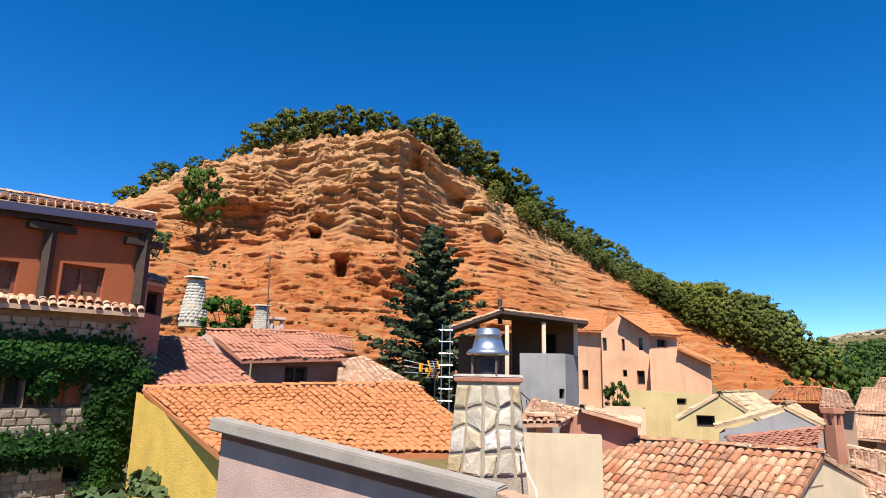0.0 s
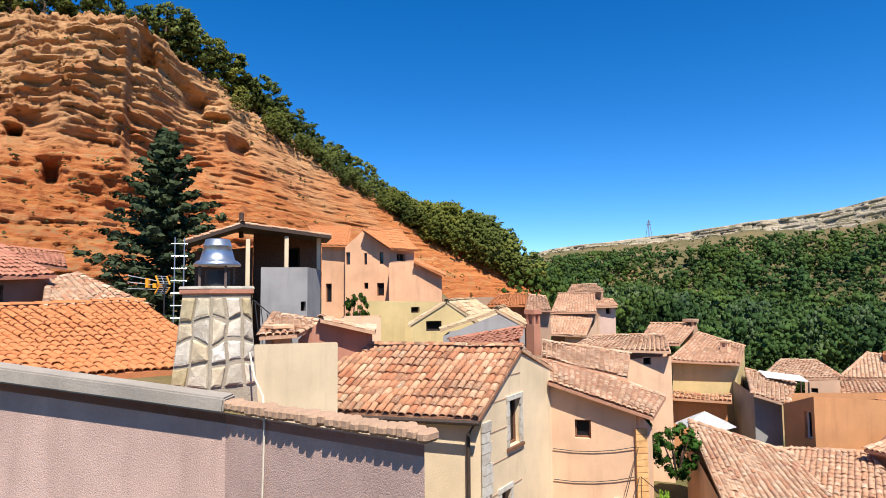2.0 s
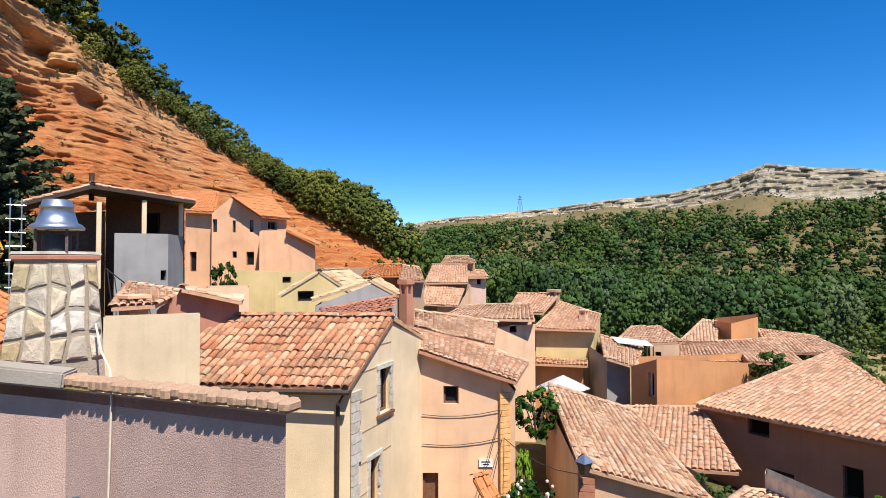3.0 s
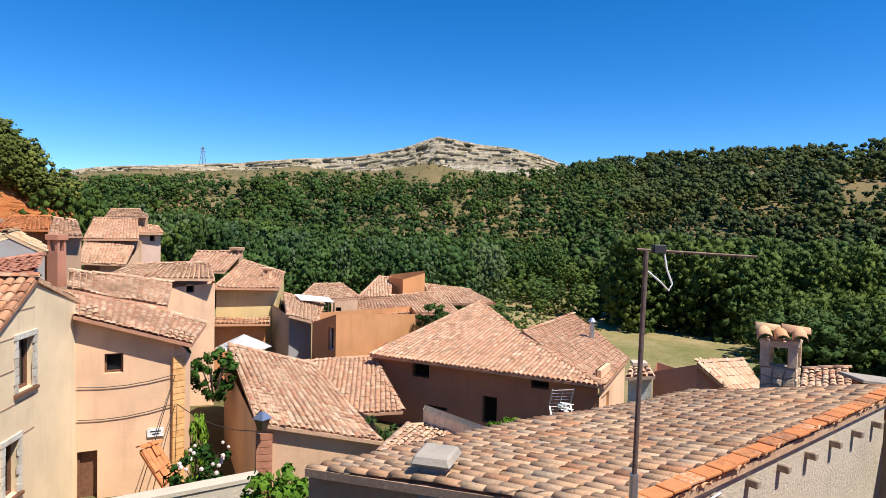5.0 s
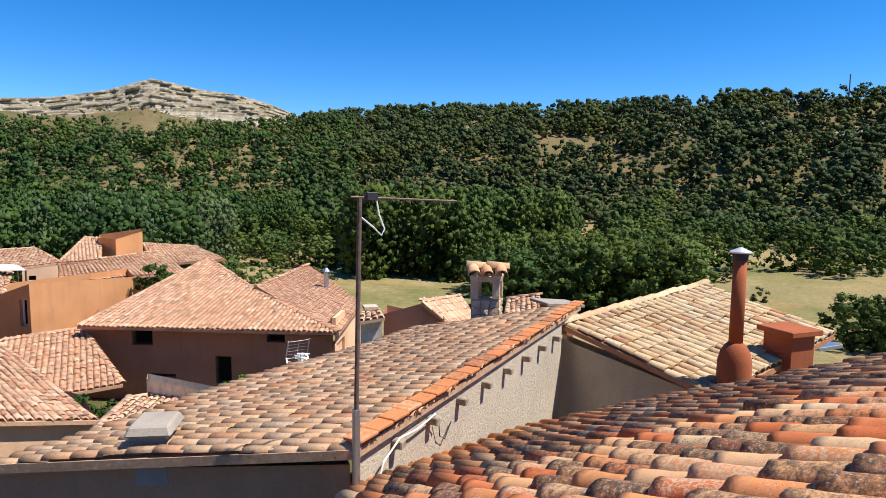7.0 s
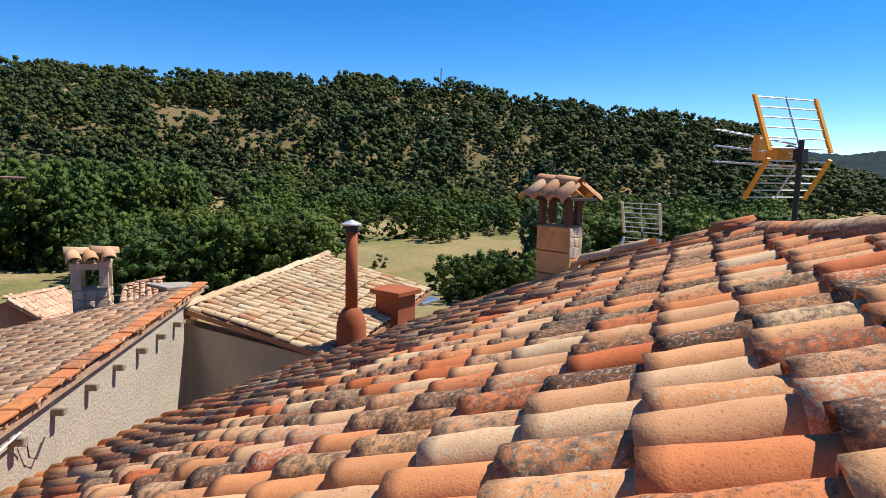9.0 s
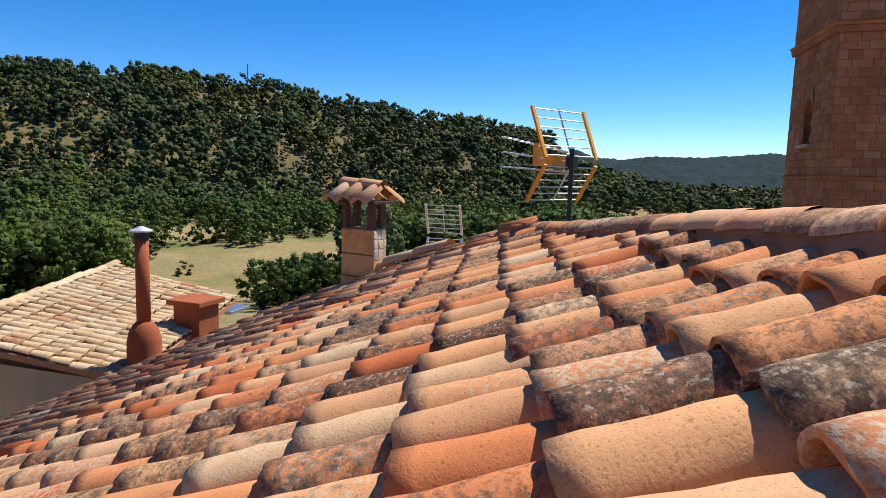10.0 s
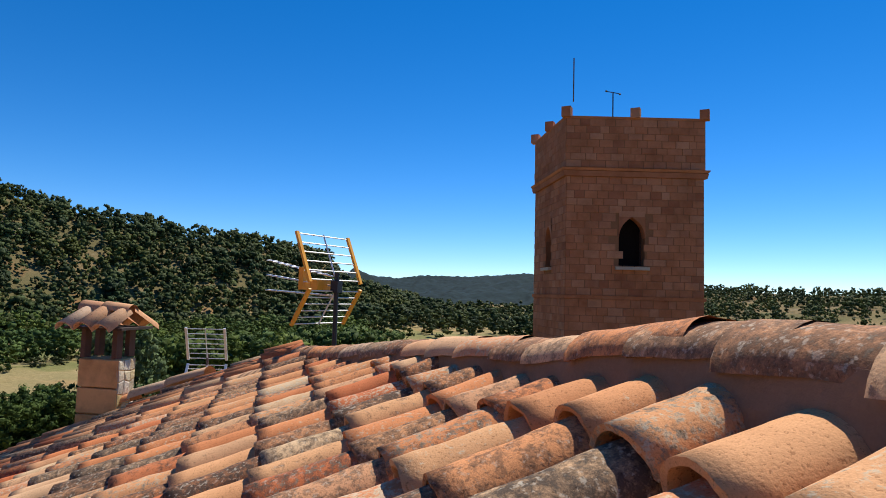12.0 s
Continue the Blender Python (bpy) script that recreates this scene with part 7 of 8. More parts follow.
grid_aerial("grey_aerial", "old silver grid aerial on a thin pole", (7.34, -7.68, 8.0), 9.42, 330, 0.55, 0.52, M_ALU, M_ALU, 0.02, False, 7)


def build_mast():
    h = thing("aerial_mast", "rusty steel mast with a long thin aerial", "aerial", (5.36, 0.80, 6.6))
    bm = bmesh.new()
    tube(bm, [(5.33, 0.80, 6.0), (5.385, 0.805, 8.0)], 0.034, 10)
    part("sleeve", bm, M_STEEL, h)
    bm = bmesh.new()
    tube(bm, [(5.385, 0.805, 7.9), (5.46, 0.785, 9.76)], 0.02, 10)
    part("pole", bm, M_RUST, h)
    bm = bmesh.new()
    a, b = Vector((5.42, 0.85, 9.77)), Vector((5.98, 0.02, 9.73))
    tube(bm, [a, b], 0.009, 6)
    for k in range(22):
        p = a.lerp(b, 0.12 + k * 0.04)
        tube(bm, [p - Vector((0, 0, 0.025)), p + Vector((0, 0, 0.01))], 0.004, 5)
    part("boom", bm, M_RUST, h)
    bm = bmesh.new()
    box(bm, (-0.05, -0.03, -0.03), (0.05, 0.03, 0.04), Matrix.Translation((5.52, 0.70, 9.77)) @ pose(0, 0, 0, 0, 0, -56), 0.005)
    part("dipole_box", bm, M_BLACK, h)
    bm = bmesh.new()
    tube(bm, [(5.54, 0.66, 9.74), (5.55, 0.64, 9.62), (5.58, 0.6, 9.5), (5.55, 0.62, 9.45), (5.5, 0.68, 9.52), (5.46, 0.77, 9.60), (5.45, 0.79, 9.58)], 0.008, 6)
    part("cable", bm, M_WHITE, h)


build_mast()

# beam ends, orange verge and cemented ridge of the beam house
for k in range(8):
    x = 6.40 + 0.653 * k
    y = 0.89 - (x - 5.86) * 0.4412
    b = thing("beam_end", "grey weathered beam end projecting from the wall", "beam", (x, y, 7.2), "beam ends along the sand wall")
    bm = bmesh.new()
    box(bm, (-0.045, -0.13, -0.045), (0.045, 0.1, 0.045), pose(x, y, 7.30, 0, (k * 37 % 9) - 4, -24 + (k * 53 % 7) - 3), 0.012)
    part("timber", bm, M_OLDBEAM, b)
c = thing("wall_cable", "white cable looped over two beam ends", "cable", (6.4, 0.6, 7.2))
bm = bmesh.new()
tube(bm, [(5.72, 0.72, 6.6), (5.98, 0.76, 6.95), (6.1, 0.70, 7.22), (6.36, 0.58, 7.36), (6.7, 0.45, 7.32), (7.02, 0.29, 7.37), (7.12, 0.26, 7.2)], 0.011, 6)
part("strand", bm, M_WHITE, c)
c = thing("wall_cable", "dark thin cable hanging from a beam end", "cable", (7.2, 0.2, 7.0))
bm = bmesh.new()
tube(bm, [(7.12, 0.26, 7.3), (7.2, 0.25, 7.05), (7.3, 0.2, 6.98), (7.42, 0.17, 7.05), (7.48, 0.14, 7.12)], 0.008, 6)
part("strand", bm, M_CABLE, c)
v = thing("verge", "row of flat orange verge tiles", "roof edge", (8.7, -0.6, 7.4))
vr = random.Random(21)
va, vb = Vector((5.73, 0.93, 7.575)), Vector((12.43, -1.99, 7.68))
for k in range(26):
    bm = bmesh.new()
    lift = Vector((0, vr.uniform(-0.012, 0.012), vr.uniform(0, 0.014)))
    beam(bm, va.lerp(vb, k / 26) + lift, va.lerp(vb, (k + 1.02) / 26) + lift + Vector((0, 0, -0.012)), 0.2, 0.035)
    bmesh.ops.bevel(bm, geom=list(bm.edges), offset=0.008, segments=1, affect='EDGES')
    part("verge_tile", bm, M_TVERGE, v)
v = thing("cemented_ridge", "white cemented ridge of the sand roof", "roof edge", (13, -3.3, 7.5))
cap_row(v, (11.55, -1.5, 7.38), (14.6, -5.0, 7.72), M_WHITE, 0.2, 0.3, 22)


# ---- the church tower ----
def build_tower():
    rng = np.random.default_rng(50)
    h = thing("church_tower", "square red stone church tower with pointed windows", "tower", (5.6, -27.5, -2.0))
    L, C, R = Vector((8.82, -28.59)), Vector((6.41, -24.86)), Vector((1.51, -27.10))
    B = L + R - C
    ring = [L, C, R, B]
    cen = (L + R) / 2
    grow = lambda k: [tuple(cen + (q - cen).normalized() * ((q - cen).length + k)) for q in ring]
    walls(h, [tuple(q) for q in ring], -2.0, [15.1] * 4, M_TOWERM, {1: [(2.07, 3.09, 11.3, 13.4, "void")], 0: [(1.75, 2.55, 11.3, 13.35, "void")]}, depth=0.55)
    walls(h, grow(0.06), 15.1, [17.2] * 4, M_TOWERM, name="parapet")
    part("tower_roof", slab([(*q, 16.6) for q in ring], 0.2), M_CONC, h)
    for z, k, t in ((14.95, 0.2, 0.2), (15.12, 0.28, 0.1), (10.1, 0.1, 0.14), (17.2, 0.12, 0.1)):
        bm = bmesh.new()
        taper_block(bm, grow(k * 0.7), z - t / 2, grow(k), z + t / 2)
        part("cornice", bm, M_TOWER, h)
    # ashlar blocks on the two faces that are seen
    for i, (p, q) in enumerate(((L, C), (C, R))):
        w = (q - p).length
        n = max(6, round(w / 0.5))
        holes = (1.75, 2.55) if i == 0 else (2.07, 3.09)
        hole = lambda u, z, a=holes, w=w: a[0] - 0.12 < u * w < a[1] + 0.12 and 11.2 < z < 13.5
        for z0, z1 in ((6.0, 10.03), (10.17, 14.85)):
            ny = round((z1 - z0) / 0.3)
            stone_face(h, (*p, z0), (*q, z0), (*q, z1), (*p, z1), n, ny, M_TOWER, rng, 0.02, 0.008, False, lambda u, v, a=z0, b=z1: hole(u, a + v * (b - a)), True, name="block")
        g = grow(0.06)
        p1, q1 = g[i], g[i + 1]
        stone_face(h, (*p1, 15.2), (*q1, 15.2), (*q1, 17.15), (*p1, 17.15), n, 7, M_TOWER, rng, 0.018, 0.008, False, None, True, name="block")
        # pointed arch: jambs and two curved springers round the opening
        d = (q - p).normalized()
        out = Vector((d.y, -d.x)) * (1 if (cen - p).dot(Vector((-d.y, d.x))) > 0 else -1)
        um, hw = sum(holes) / 2, (holes[1] - holes[0]) / 2
        P = lambda u, z, k: Vector((*(p + d * u + out * k), z))
        bm = bmesh.new()
        for sg in (-1, 1):
            prev = None
            for s in range(9):
                t = s / 8
                a = t * math.radians(62)
                u = um + sg * (hw * 2 * math.cos(a) - hw) if hw * 2 * math.cos(a) - hw > 0 else um
                z = 12.45 + hw * 2 * math.sin(a) * 0.92
                cur = [bm.verts.new(P(u, z, 0.03)), bm.verts.new(P(um + sg * (hw + 0.01), z, 0.03)), bm.verts.new(P(u, z, -0.4))]
                if prev:
                    bm.faces.new((prev[0], prev[1], cur[1], cur[0]))
                    bm.faces.new((prev[0], cur[0], cur[2], prev[2]))
                prev = cur
        top = [bm.verts.new(P(um - hw, 12.45 + hw * 1.6, 0.03)), bm.verts.new(P(um + hw, 12.45 + hw * 1.6, 0.03)), bm.verts.new(P(um + hw, 13.5, 0.03)), bm.verts.new(P(um - hw, 13.5, 0.03))]
        bm.faces.new(top)
        bmesh.ops.recalc_face_normals(bm, faces=bm.faces)
        part("arch", bm, M_TOWER, h)
        bm = bmesh.new()
        beam(bm, P(um - hw - 0.15, 11.25, 0.05), P(um + hw + 0.15, 11.25, 0.05), 0.25, 0.12)
        part("sill", bm, M_STUCCO, h)
    for q in (L, C, (C + R) / 2, R, (L + C) / 2):
        bm = bmesh.new()
        q = cen + (q - cen) * 1.01
        beam(bm, (q.x, q.y, 17.2), (q.x, q.y, 17.6), 0.36, 0.36)
        part("merlon", bm, M_TOWER, h)
    r = thing("lightning_rod", "thin steel lightning rod on the tower", "rod", (6.3, -25.1, 17.9))
    bm = bmesh.new()
    tube(bm, [(6.25, -25.15, 17.9), (6.25, -25.15, 19.7)], 0.025, 6)
    part("shaft", bm, M_RUST, r)
    r = thing("wind_gauge", "small dark wind gauge on the tower roof", "weather vane", (4.9, -25.9, 17.5))
    bm = bmesh.new()
    tube(bm, [(4.85, -26.0, 17.2), (4.85, -26.0, 18.35)], 0.025, 6)
    tube(bm, [(4.6, -26.0, 18.3), (4.85, -26.0, 18.38), (5.1, -26.0, 18.45)], 0.02, 6)
    part("shaft", bm, M_BLACK, r)
    for x, z in ((4.58, 18.28), (5.12, 18.47)):
        bm = bmesh.new()
        bmesh.ops.create_icosphere(bm, subdivisions=1, radius=0.05, matrix=Matrix.Translation((x, -26.0, z)))
        part("cup", bm, M_BLACK, r)


M_TOWERM = plaster("tower_mortar", (0.30, 0.15, 0.075), (0.2, 0.1, 0.05), 1.0, 20, relief=0.7)
build_tower()

# ---- trees and plants of the village ----
M_LIMEPINE = leaf_mat("young_pine_needles", (0.05, 0.085, 0.015), (0.15, 0.22, 0.045))
tree("fir_tree", "tall blue-green fir beside the old roof", (-0.6, 31, 8.6), 8.8, "fir", M_FIR, 90, 560, 22, 0.0115, 1.5, trunk=0.03, limb=0.1)
tree("pine_tree", "narrow bright green pine against the red rock", (-25.9, 64, 24.6), 7.0, "round", M_LIMEPINE, 91, 70, 60, 0.028, 0.7, trunk=0.05, limb=0.15)


def bush(label, base, h, wide, mat, seed, clumps=38, per=36, leaf=0.036, name="bush"):
    rng = np.random.default_rng(seed)
    t = thing(name, label, "plant", base)
    v, f, nq = crown(rng, "round", clumps, per, leaf)
    v = v * np.array([h * wide, h * wide, h]) + np.array(base) - np.array([0, 0, 0.1 * h])
    put("foliage", np_mesh("foliage", v, f, mat, normals=nq), t)
    bm = bmesh.new()
    b = Vector(base)
    for k in range(5):
        a = k * 1.26
        tube(bm, [b - Vector((0, 0, 0.1)), b + Vector((math.cos(a) * 0.15 * h * wide, math.sin(a) * 0.15 * h * wide, h * 0.35)), b + Vector((math.cos(a) * 0.3 * h * wide, math.sin(a) * 0.3 * h * wide, h * 0.7))], [0.02 * h, 0.014 * h, 0.004 * h], 5)
    part("stems", bm, M_BARK, t)
    return t


bush("round green bush below the rock face", (-8.5, 24.6, 11.2), 2.0, 1.1, M_IVY, 1)
bush("green shrub beside the ochre house", (8.1, 30.0, 8.6), 1.7, 0.7, M_IVY, 2)
bush("dark green bush spilling over a wall", (13.7, 14.8, 4.6), 1.7, 0.85, M_IVY, 3)
bush("green vine covering a corner", (12.9, 15.6, 5.6), 0.9, 1.0, M_LIME, 4)
bush("bright green shrub in a garden", (8.45, 7.3, 4.3), 1.5, 1.0, M_LIME, 5)
bush("tall green vine in a narrow passage", (11.5, 12.9, 3.0), 2.1, 0.28, M_LIME, 6)
bush("green bush growing between the roofs", (26.3, 14.2, 5.0), 1.5, 1.1, M_LEAF, 7)
bush("low bushes behind the small gable", (14.9, 9.6, 3.3), 1.4, 0.9, M_LEAF, 8)
bush("green shrubs by the brown house", (18.6, 7.2, 3.0), 1.1, 1.2, M_LIME, 9)
bush("dry grey-green agave clump on the slope", (-21.2, 45.3, 18.4), 2.4, 0.9, M_POPLAR, 10)
bush("shrubs in front of the stone storey", (-5.6, 11.6, 6.4), 2.0, 1.3, M_POPLAR, 11)


def build_roses():
    t = bush("rose bush with pale pink blooms", (9.6, 10.5, 4.0), 1.25, 1.1, M_IVY, 14, name="rose_bush")
    rng = np.random.default_rng(4)
    for k in range(16):
        bm = bmesh.new()
        a, r = rng.uniform(0, 6.28), rng.uniform(0.1, 0.6)
        bmesh.ops.create_icosphere(bm, subdivisions=1, radius=rng.uniform(0.035, 0.055), matrix=Matrix.Translation((9.5 + r * math.cos(a), 10.35 + r * math.sin(a), 4.75 + rng.uniform(0, 0.5))))
        part("bloom", bm, M_BLOOM, t)


M_BLOOM = plain("pale_pink_petals", (0.75, 0.55, 0.5), 0.7)
build_roses()


def build_ivy():
    """Leaves that cling to the stone storey of the red house."""
    rng = np.random.default_rng(60)
    a, b = np.array([-8.99, 11.12]), np.array([-6.79, 14.05])
    L = np.linalg.norm(b - a)
    d = (b - a) / L
    out = np.array([d[1], -d[0]])
    patches = [(0.0, 10.35, 0.8, 0.35), (0.8, 10.3, 0.8, 0.35), (1.6, 10.3, 0.8, 0.38), (2.4, 10.25, 0.8, 0.42), (3.2, 10.2, 0.5, 0.5), (3.4, 9.6, 0.42, 0.6), (3.3, 9.0, 0.45, 0.6), (3.25, 8.4, 0.45, 0.6), (3.2, 7.8, 0.4, 0.6), (2.6, 8.5, 0.6, 0.3), (1.9, 8.5, 0.8, 0.28), (1.1, 8.5, 0.8, 0.28), (0.4, 8.5, 0.8, 0.3), (3.65, 9.9, 0.4, 0.35), (1.9, 9.85, 0.25, 0.35), (2.95, 9.4, 0.2, 0.4)]
    t = thing("ivy", "dense green ivy climbing over the stone storey", "plant", (-7.2, 13.3, 6.0))
    vs = []
    for u, z, ru, rz in patches:
        n = int(1500 * ru * rz / 0.3)
        q = rng.normal(0, 0.5, (n, 2)) * (ru, rz)
        k = rng.uniform(0.02, 0.22, n) * np.exp(-(q[:, 0] / ru) ** 2 - (q[:, 1] / rz) ** 2) + 0.03
        c = np.stack([a[0] + d[0] * (u + q[:, 0]) + out[0] * k, a[1] + d[1] * (u + q[:, 0]) + out[1] * k, z + q[:, 1]], -1)
        nr = np.array([out[0], out[1], 0.5]) + rng.normal(0, 0.5, (n, 3))
        nr /= np.linalg.norm(nr, axis=1)[:, None]
        s = np.cross(nr, rng.normal(size=(n, 3)))
        s /= np.linalg.norm(s, axis=1)[:, None]
        w = np.cross(nr, s)
        sz = rng.uniform(0.03, 0.065, n)[:, None]
        vs.append(np.stack([c - s * sz, c - w * sz * 0.8, c + s * sz, c + w * sz * 1.1], 1).reshape(-1, 3))
    v = np.concatenate(vs)
    put("leaves", np_mesh("leaves", v, np.arange(len(v)).reshape(-1, 4), M_IVY), t)["kind"] = "stuff"
    bm = bmesh.new()
    P = lambda u, z: (a[0] + d[0] * u + out[0] * 0.03, a[1] + d[1] * u + out[1] * 0.03, z)
    tube(bm, [P(3.3, 5.5), P(3.2, 7.5), P(3.35, 9.0), P(3.1, 10.2), P(2.0, 10.3), P(0.2, 10.4)], 0.03, 6)
    part("stem", bm, M_BARK, t)


build_ivy()


# ---- timber and trim of the red house and the porch ----
def build_trim():
    h = thing("timber_posts", "dark timber posts and eave beams of the red house", "timber", (-7.7, 13.4, 11.4))
    for p, q, w in (((-8.09, 12.56, 11.42), (-8.09, 12.56, 12.95), 0.16), ((-6.84, 13.98, 11.5), (-6.84, 13.98, 13.2), 0.2), ((-9.6, 10.87, 12.98), (-6.75, 14.06, 13.2), 0.18)):
        bm = bmesh.new()
        beam(bm, p, q, w, w)
        part("post" if p[2] < 12 else "eave_beam", bm, M_WOOD, h)
    for c in ((-8.09, 12.56), (-6.84, 13.98), (-9.2, 11.32)):
        bm = bmesh.new()
        beam(bm, (c[0] - 0.25, c[1] - 0.37, 12.88), (c[0] + 0.25, c[1] + 0.37, 12.90), 0.2, 0.14)
        part("corbel", bm, M_WOOD, h)
    bm = bmesh.new()
    beam(bm, (-9.33, 10.85, 13.06), (-6.63, 13.93, 13.31), 0.05, 0.16)
    part("fascia", bm, M_BLUE, h, "dull blue painted fascia board")
    h = thing("porch_posts", "white-grey posts carrying the porch roof", "post", (3.0, 23.2, 9.0))
    for x, y, z0, z1 in ((2.29, 23.0, 9.2, 12.0), (3.66, 23.25, 11.0, 12.15), (5.0, 24.1, 11.0, 12.2)):
        bm = bmesh.new()
        beam(bm, (x, y, z0), (x, y, z1), 0.14, 0.14)
        part("post", bm, M_CREAM, h)
    h = thing("stair_rail", "black iron stair rail by the grey wall", "rail", (2.8, 22.5, 8.6))
    for k in range(7):
        bm = bmesh.new()
        beam(bm, (2.5 + k * 0.2, 22.4, 9.75 - k * 0.18), (2.62 + k * 0.2, 22.4, 8.75 - k * 0.12), 0.03, 0.03)
        part("bar", bm, M_BLACK, h)
    bm = bmesh.new()
    beam(bm, (2.45, 22.4, 9.85), (3.9, 22.4, 8.6), 0.04, 0.04)
    part("handrail", bm, M_BLACK, h)
    h = thing("lattice_mast", "thin steel lattice mast beside the fir", "mast", (0.1, 22.0, 8.5))
    for x in (-0.06, 0.22):
        bm = bmesh.new()
        tube(bm, [(x, 22, 8.6), (x, 22, 11.9)], 0.02, 6)
        part("leg", bm, M_STEEL, h)
    for k in range(8):
        bm = bmesh.new()
        tube(bm, [(-0.16, 22, 8.9 + k * 0.4), (0.32, 22, 8.9 + k * 0.4)], 0.013, 5)
        part("rung", bm, M_STEEL, h)
    h = thing("roof_flue", "short dark flue pipe above the porch roof", "flue", (2.3, 25.9, 12.5))
    bm = bmesh.new()
    tube(bm, [(2.3, 25.9, 12.3), (2.3, 25.9, 13.3)], 0.09, 10)
    part("pipe", bm, M_WOOD, h)


M_BLUE = plain("blue_paint", (0.05, 0.05, 0.10), 0.7)
build_trim()


def cone_chimney(base, r0, r1, h, label):
    t = thing("cone_chimney", label, "chimney", base, "whitewashed cone chimneys")
    bm = bmesh.new()
    tube(bm, [(base[0], base[1], base[2] + h * k) for k in (-0.1, 0.3, 0.7, 0.93)], [r0, r0 * 0.93, r1 * 1.15, r1], 14)
    part("shaft", bm, M_STUCCO, t)
    rng = np.random.default_rng(int(h * 100))
    for k in range(13):
        zz, rr = base[2] + h * (0.0 + k * 0.07), r0 + (r1 - r0) * k / 12 - r0 * 0.07
        for q in range(9):
            a = math.pi + (q - 4) * 0.34 + (k % 2) * 0.17 + rng.normal(0, 0.06) + math.atan2(base[1], base[0])
            bm = bmesh.new()
            bmesh.ops.create_icosphere(bm, subdivisions=1, radius=1.0, matrix=Matrix.Translation((base[0] + rr * math.cos(a), base[1] + rr * math.sin(a), zz + h * 0.05)) @ Matrix.Diagonal((r0 * 0.17 * rng.uniform(0.8, 1.2), r0 * 0.17, h * 0.04 * rng.uniform(0.75, 1.2), 1)))
            part("stone", bm, M_WHITEST, t)
    bm = bmesh.new()
    tube(bm, [(base[0], base[1], base[2] + h * k) for k in (0.97, 1.0)], [r1 * 1.6, r1 * 1.5], 12)
    part("lid", bm, M_WHITEST, t)
    return t


cone_chimney((-11.85, 29.7, 12.4), 0.62, 0.36, 2.15, "tall whitewashed stone cone chimney on the slope")
cone_chimney((-7.5, 25.9, 11.6), 0.42, 0.24, 1.25, "small whitewashed stone cone chimney")


def brick_chimney(label, base, w, h, mat):
    t = thing("brick_chimney", label, "chimney", base)
    bm = bmesh.new()
    box(bm, (-w / 2, -w / 2, -0.5), (w / 2, w / 2, h * 0.55), pose(*base, 0, 0, 20))
    part("shaft", bm, mat, t)
    for x in (-1, 1):
        for y in (-1, 1):
            bm = bmesh.new()
            box(bm, (x * w * 0.36 - 0.05, y * w * 0.36 - 0.05, h * 0.55), (x * w * 0.36 + 0.05, y * w * 0.36 + 0.05, h * 0.85), pose(*base, 0, 0, 20))
            part("pillar", bm, mat, t)
    bm = bmesh.new()
    box(bm, (-w * 0.62, -w * 0.62, h * 0.85), (w * 0.62, w * 0.62, h), pose(*base, 0, 0, 20), 0.01)
    part("lid", bm, mat, t)


brick_chimney("small brick chimney on the rose cottage", (-6.4, 24.1, 11.5), 0.5, 0.7, M_ROSEW)
brick_chimney("red brick chimney with open sides", (12.38, 20.6, 8.2), 0.38, 1.2, M_BROWNRED)
brick_chimney("small orange chimney on the yellow house", (24.3, 22.9, 7.0), 0.35, 0.7, M_SALMON)
brick_chimney("small clay chimney on the brown roof", (25.2, 26.0, 7.6), 0.5, 1.0, M_EARTH)
brick_chimney("low chimney on the small gable roof", (2.6, 17.4, 8.6), 0.5, 0.6, M_SALMON)
brick_chimney("low pale chimney on the brown gable", (19.2, 3.4, 5.4), 0.35, 0.75, M_STUCCO)


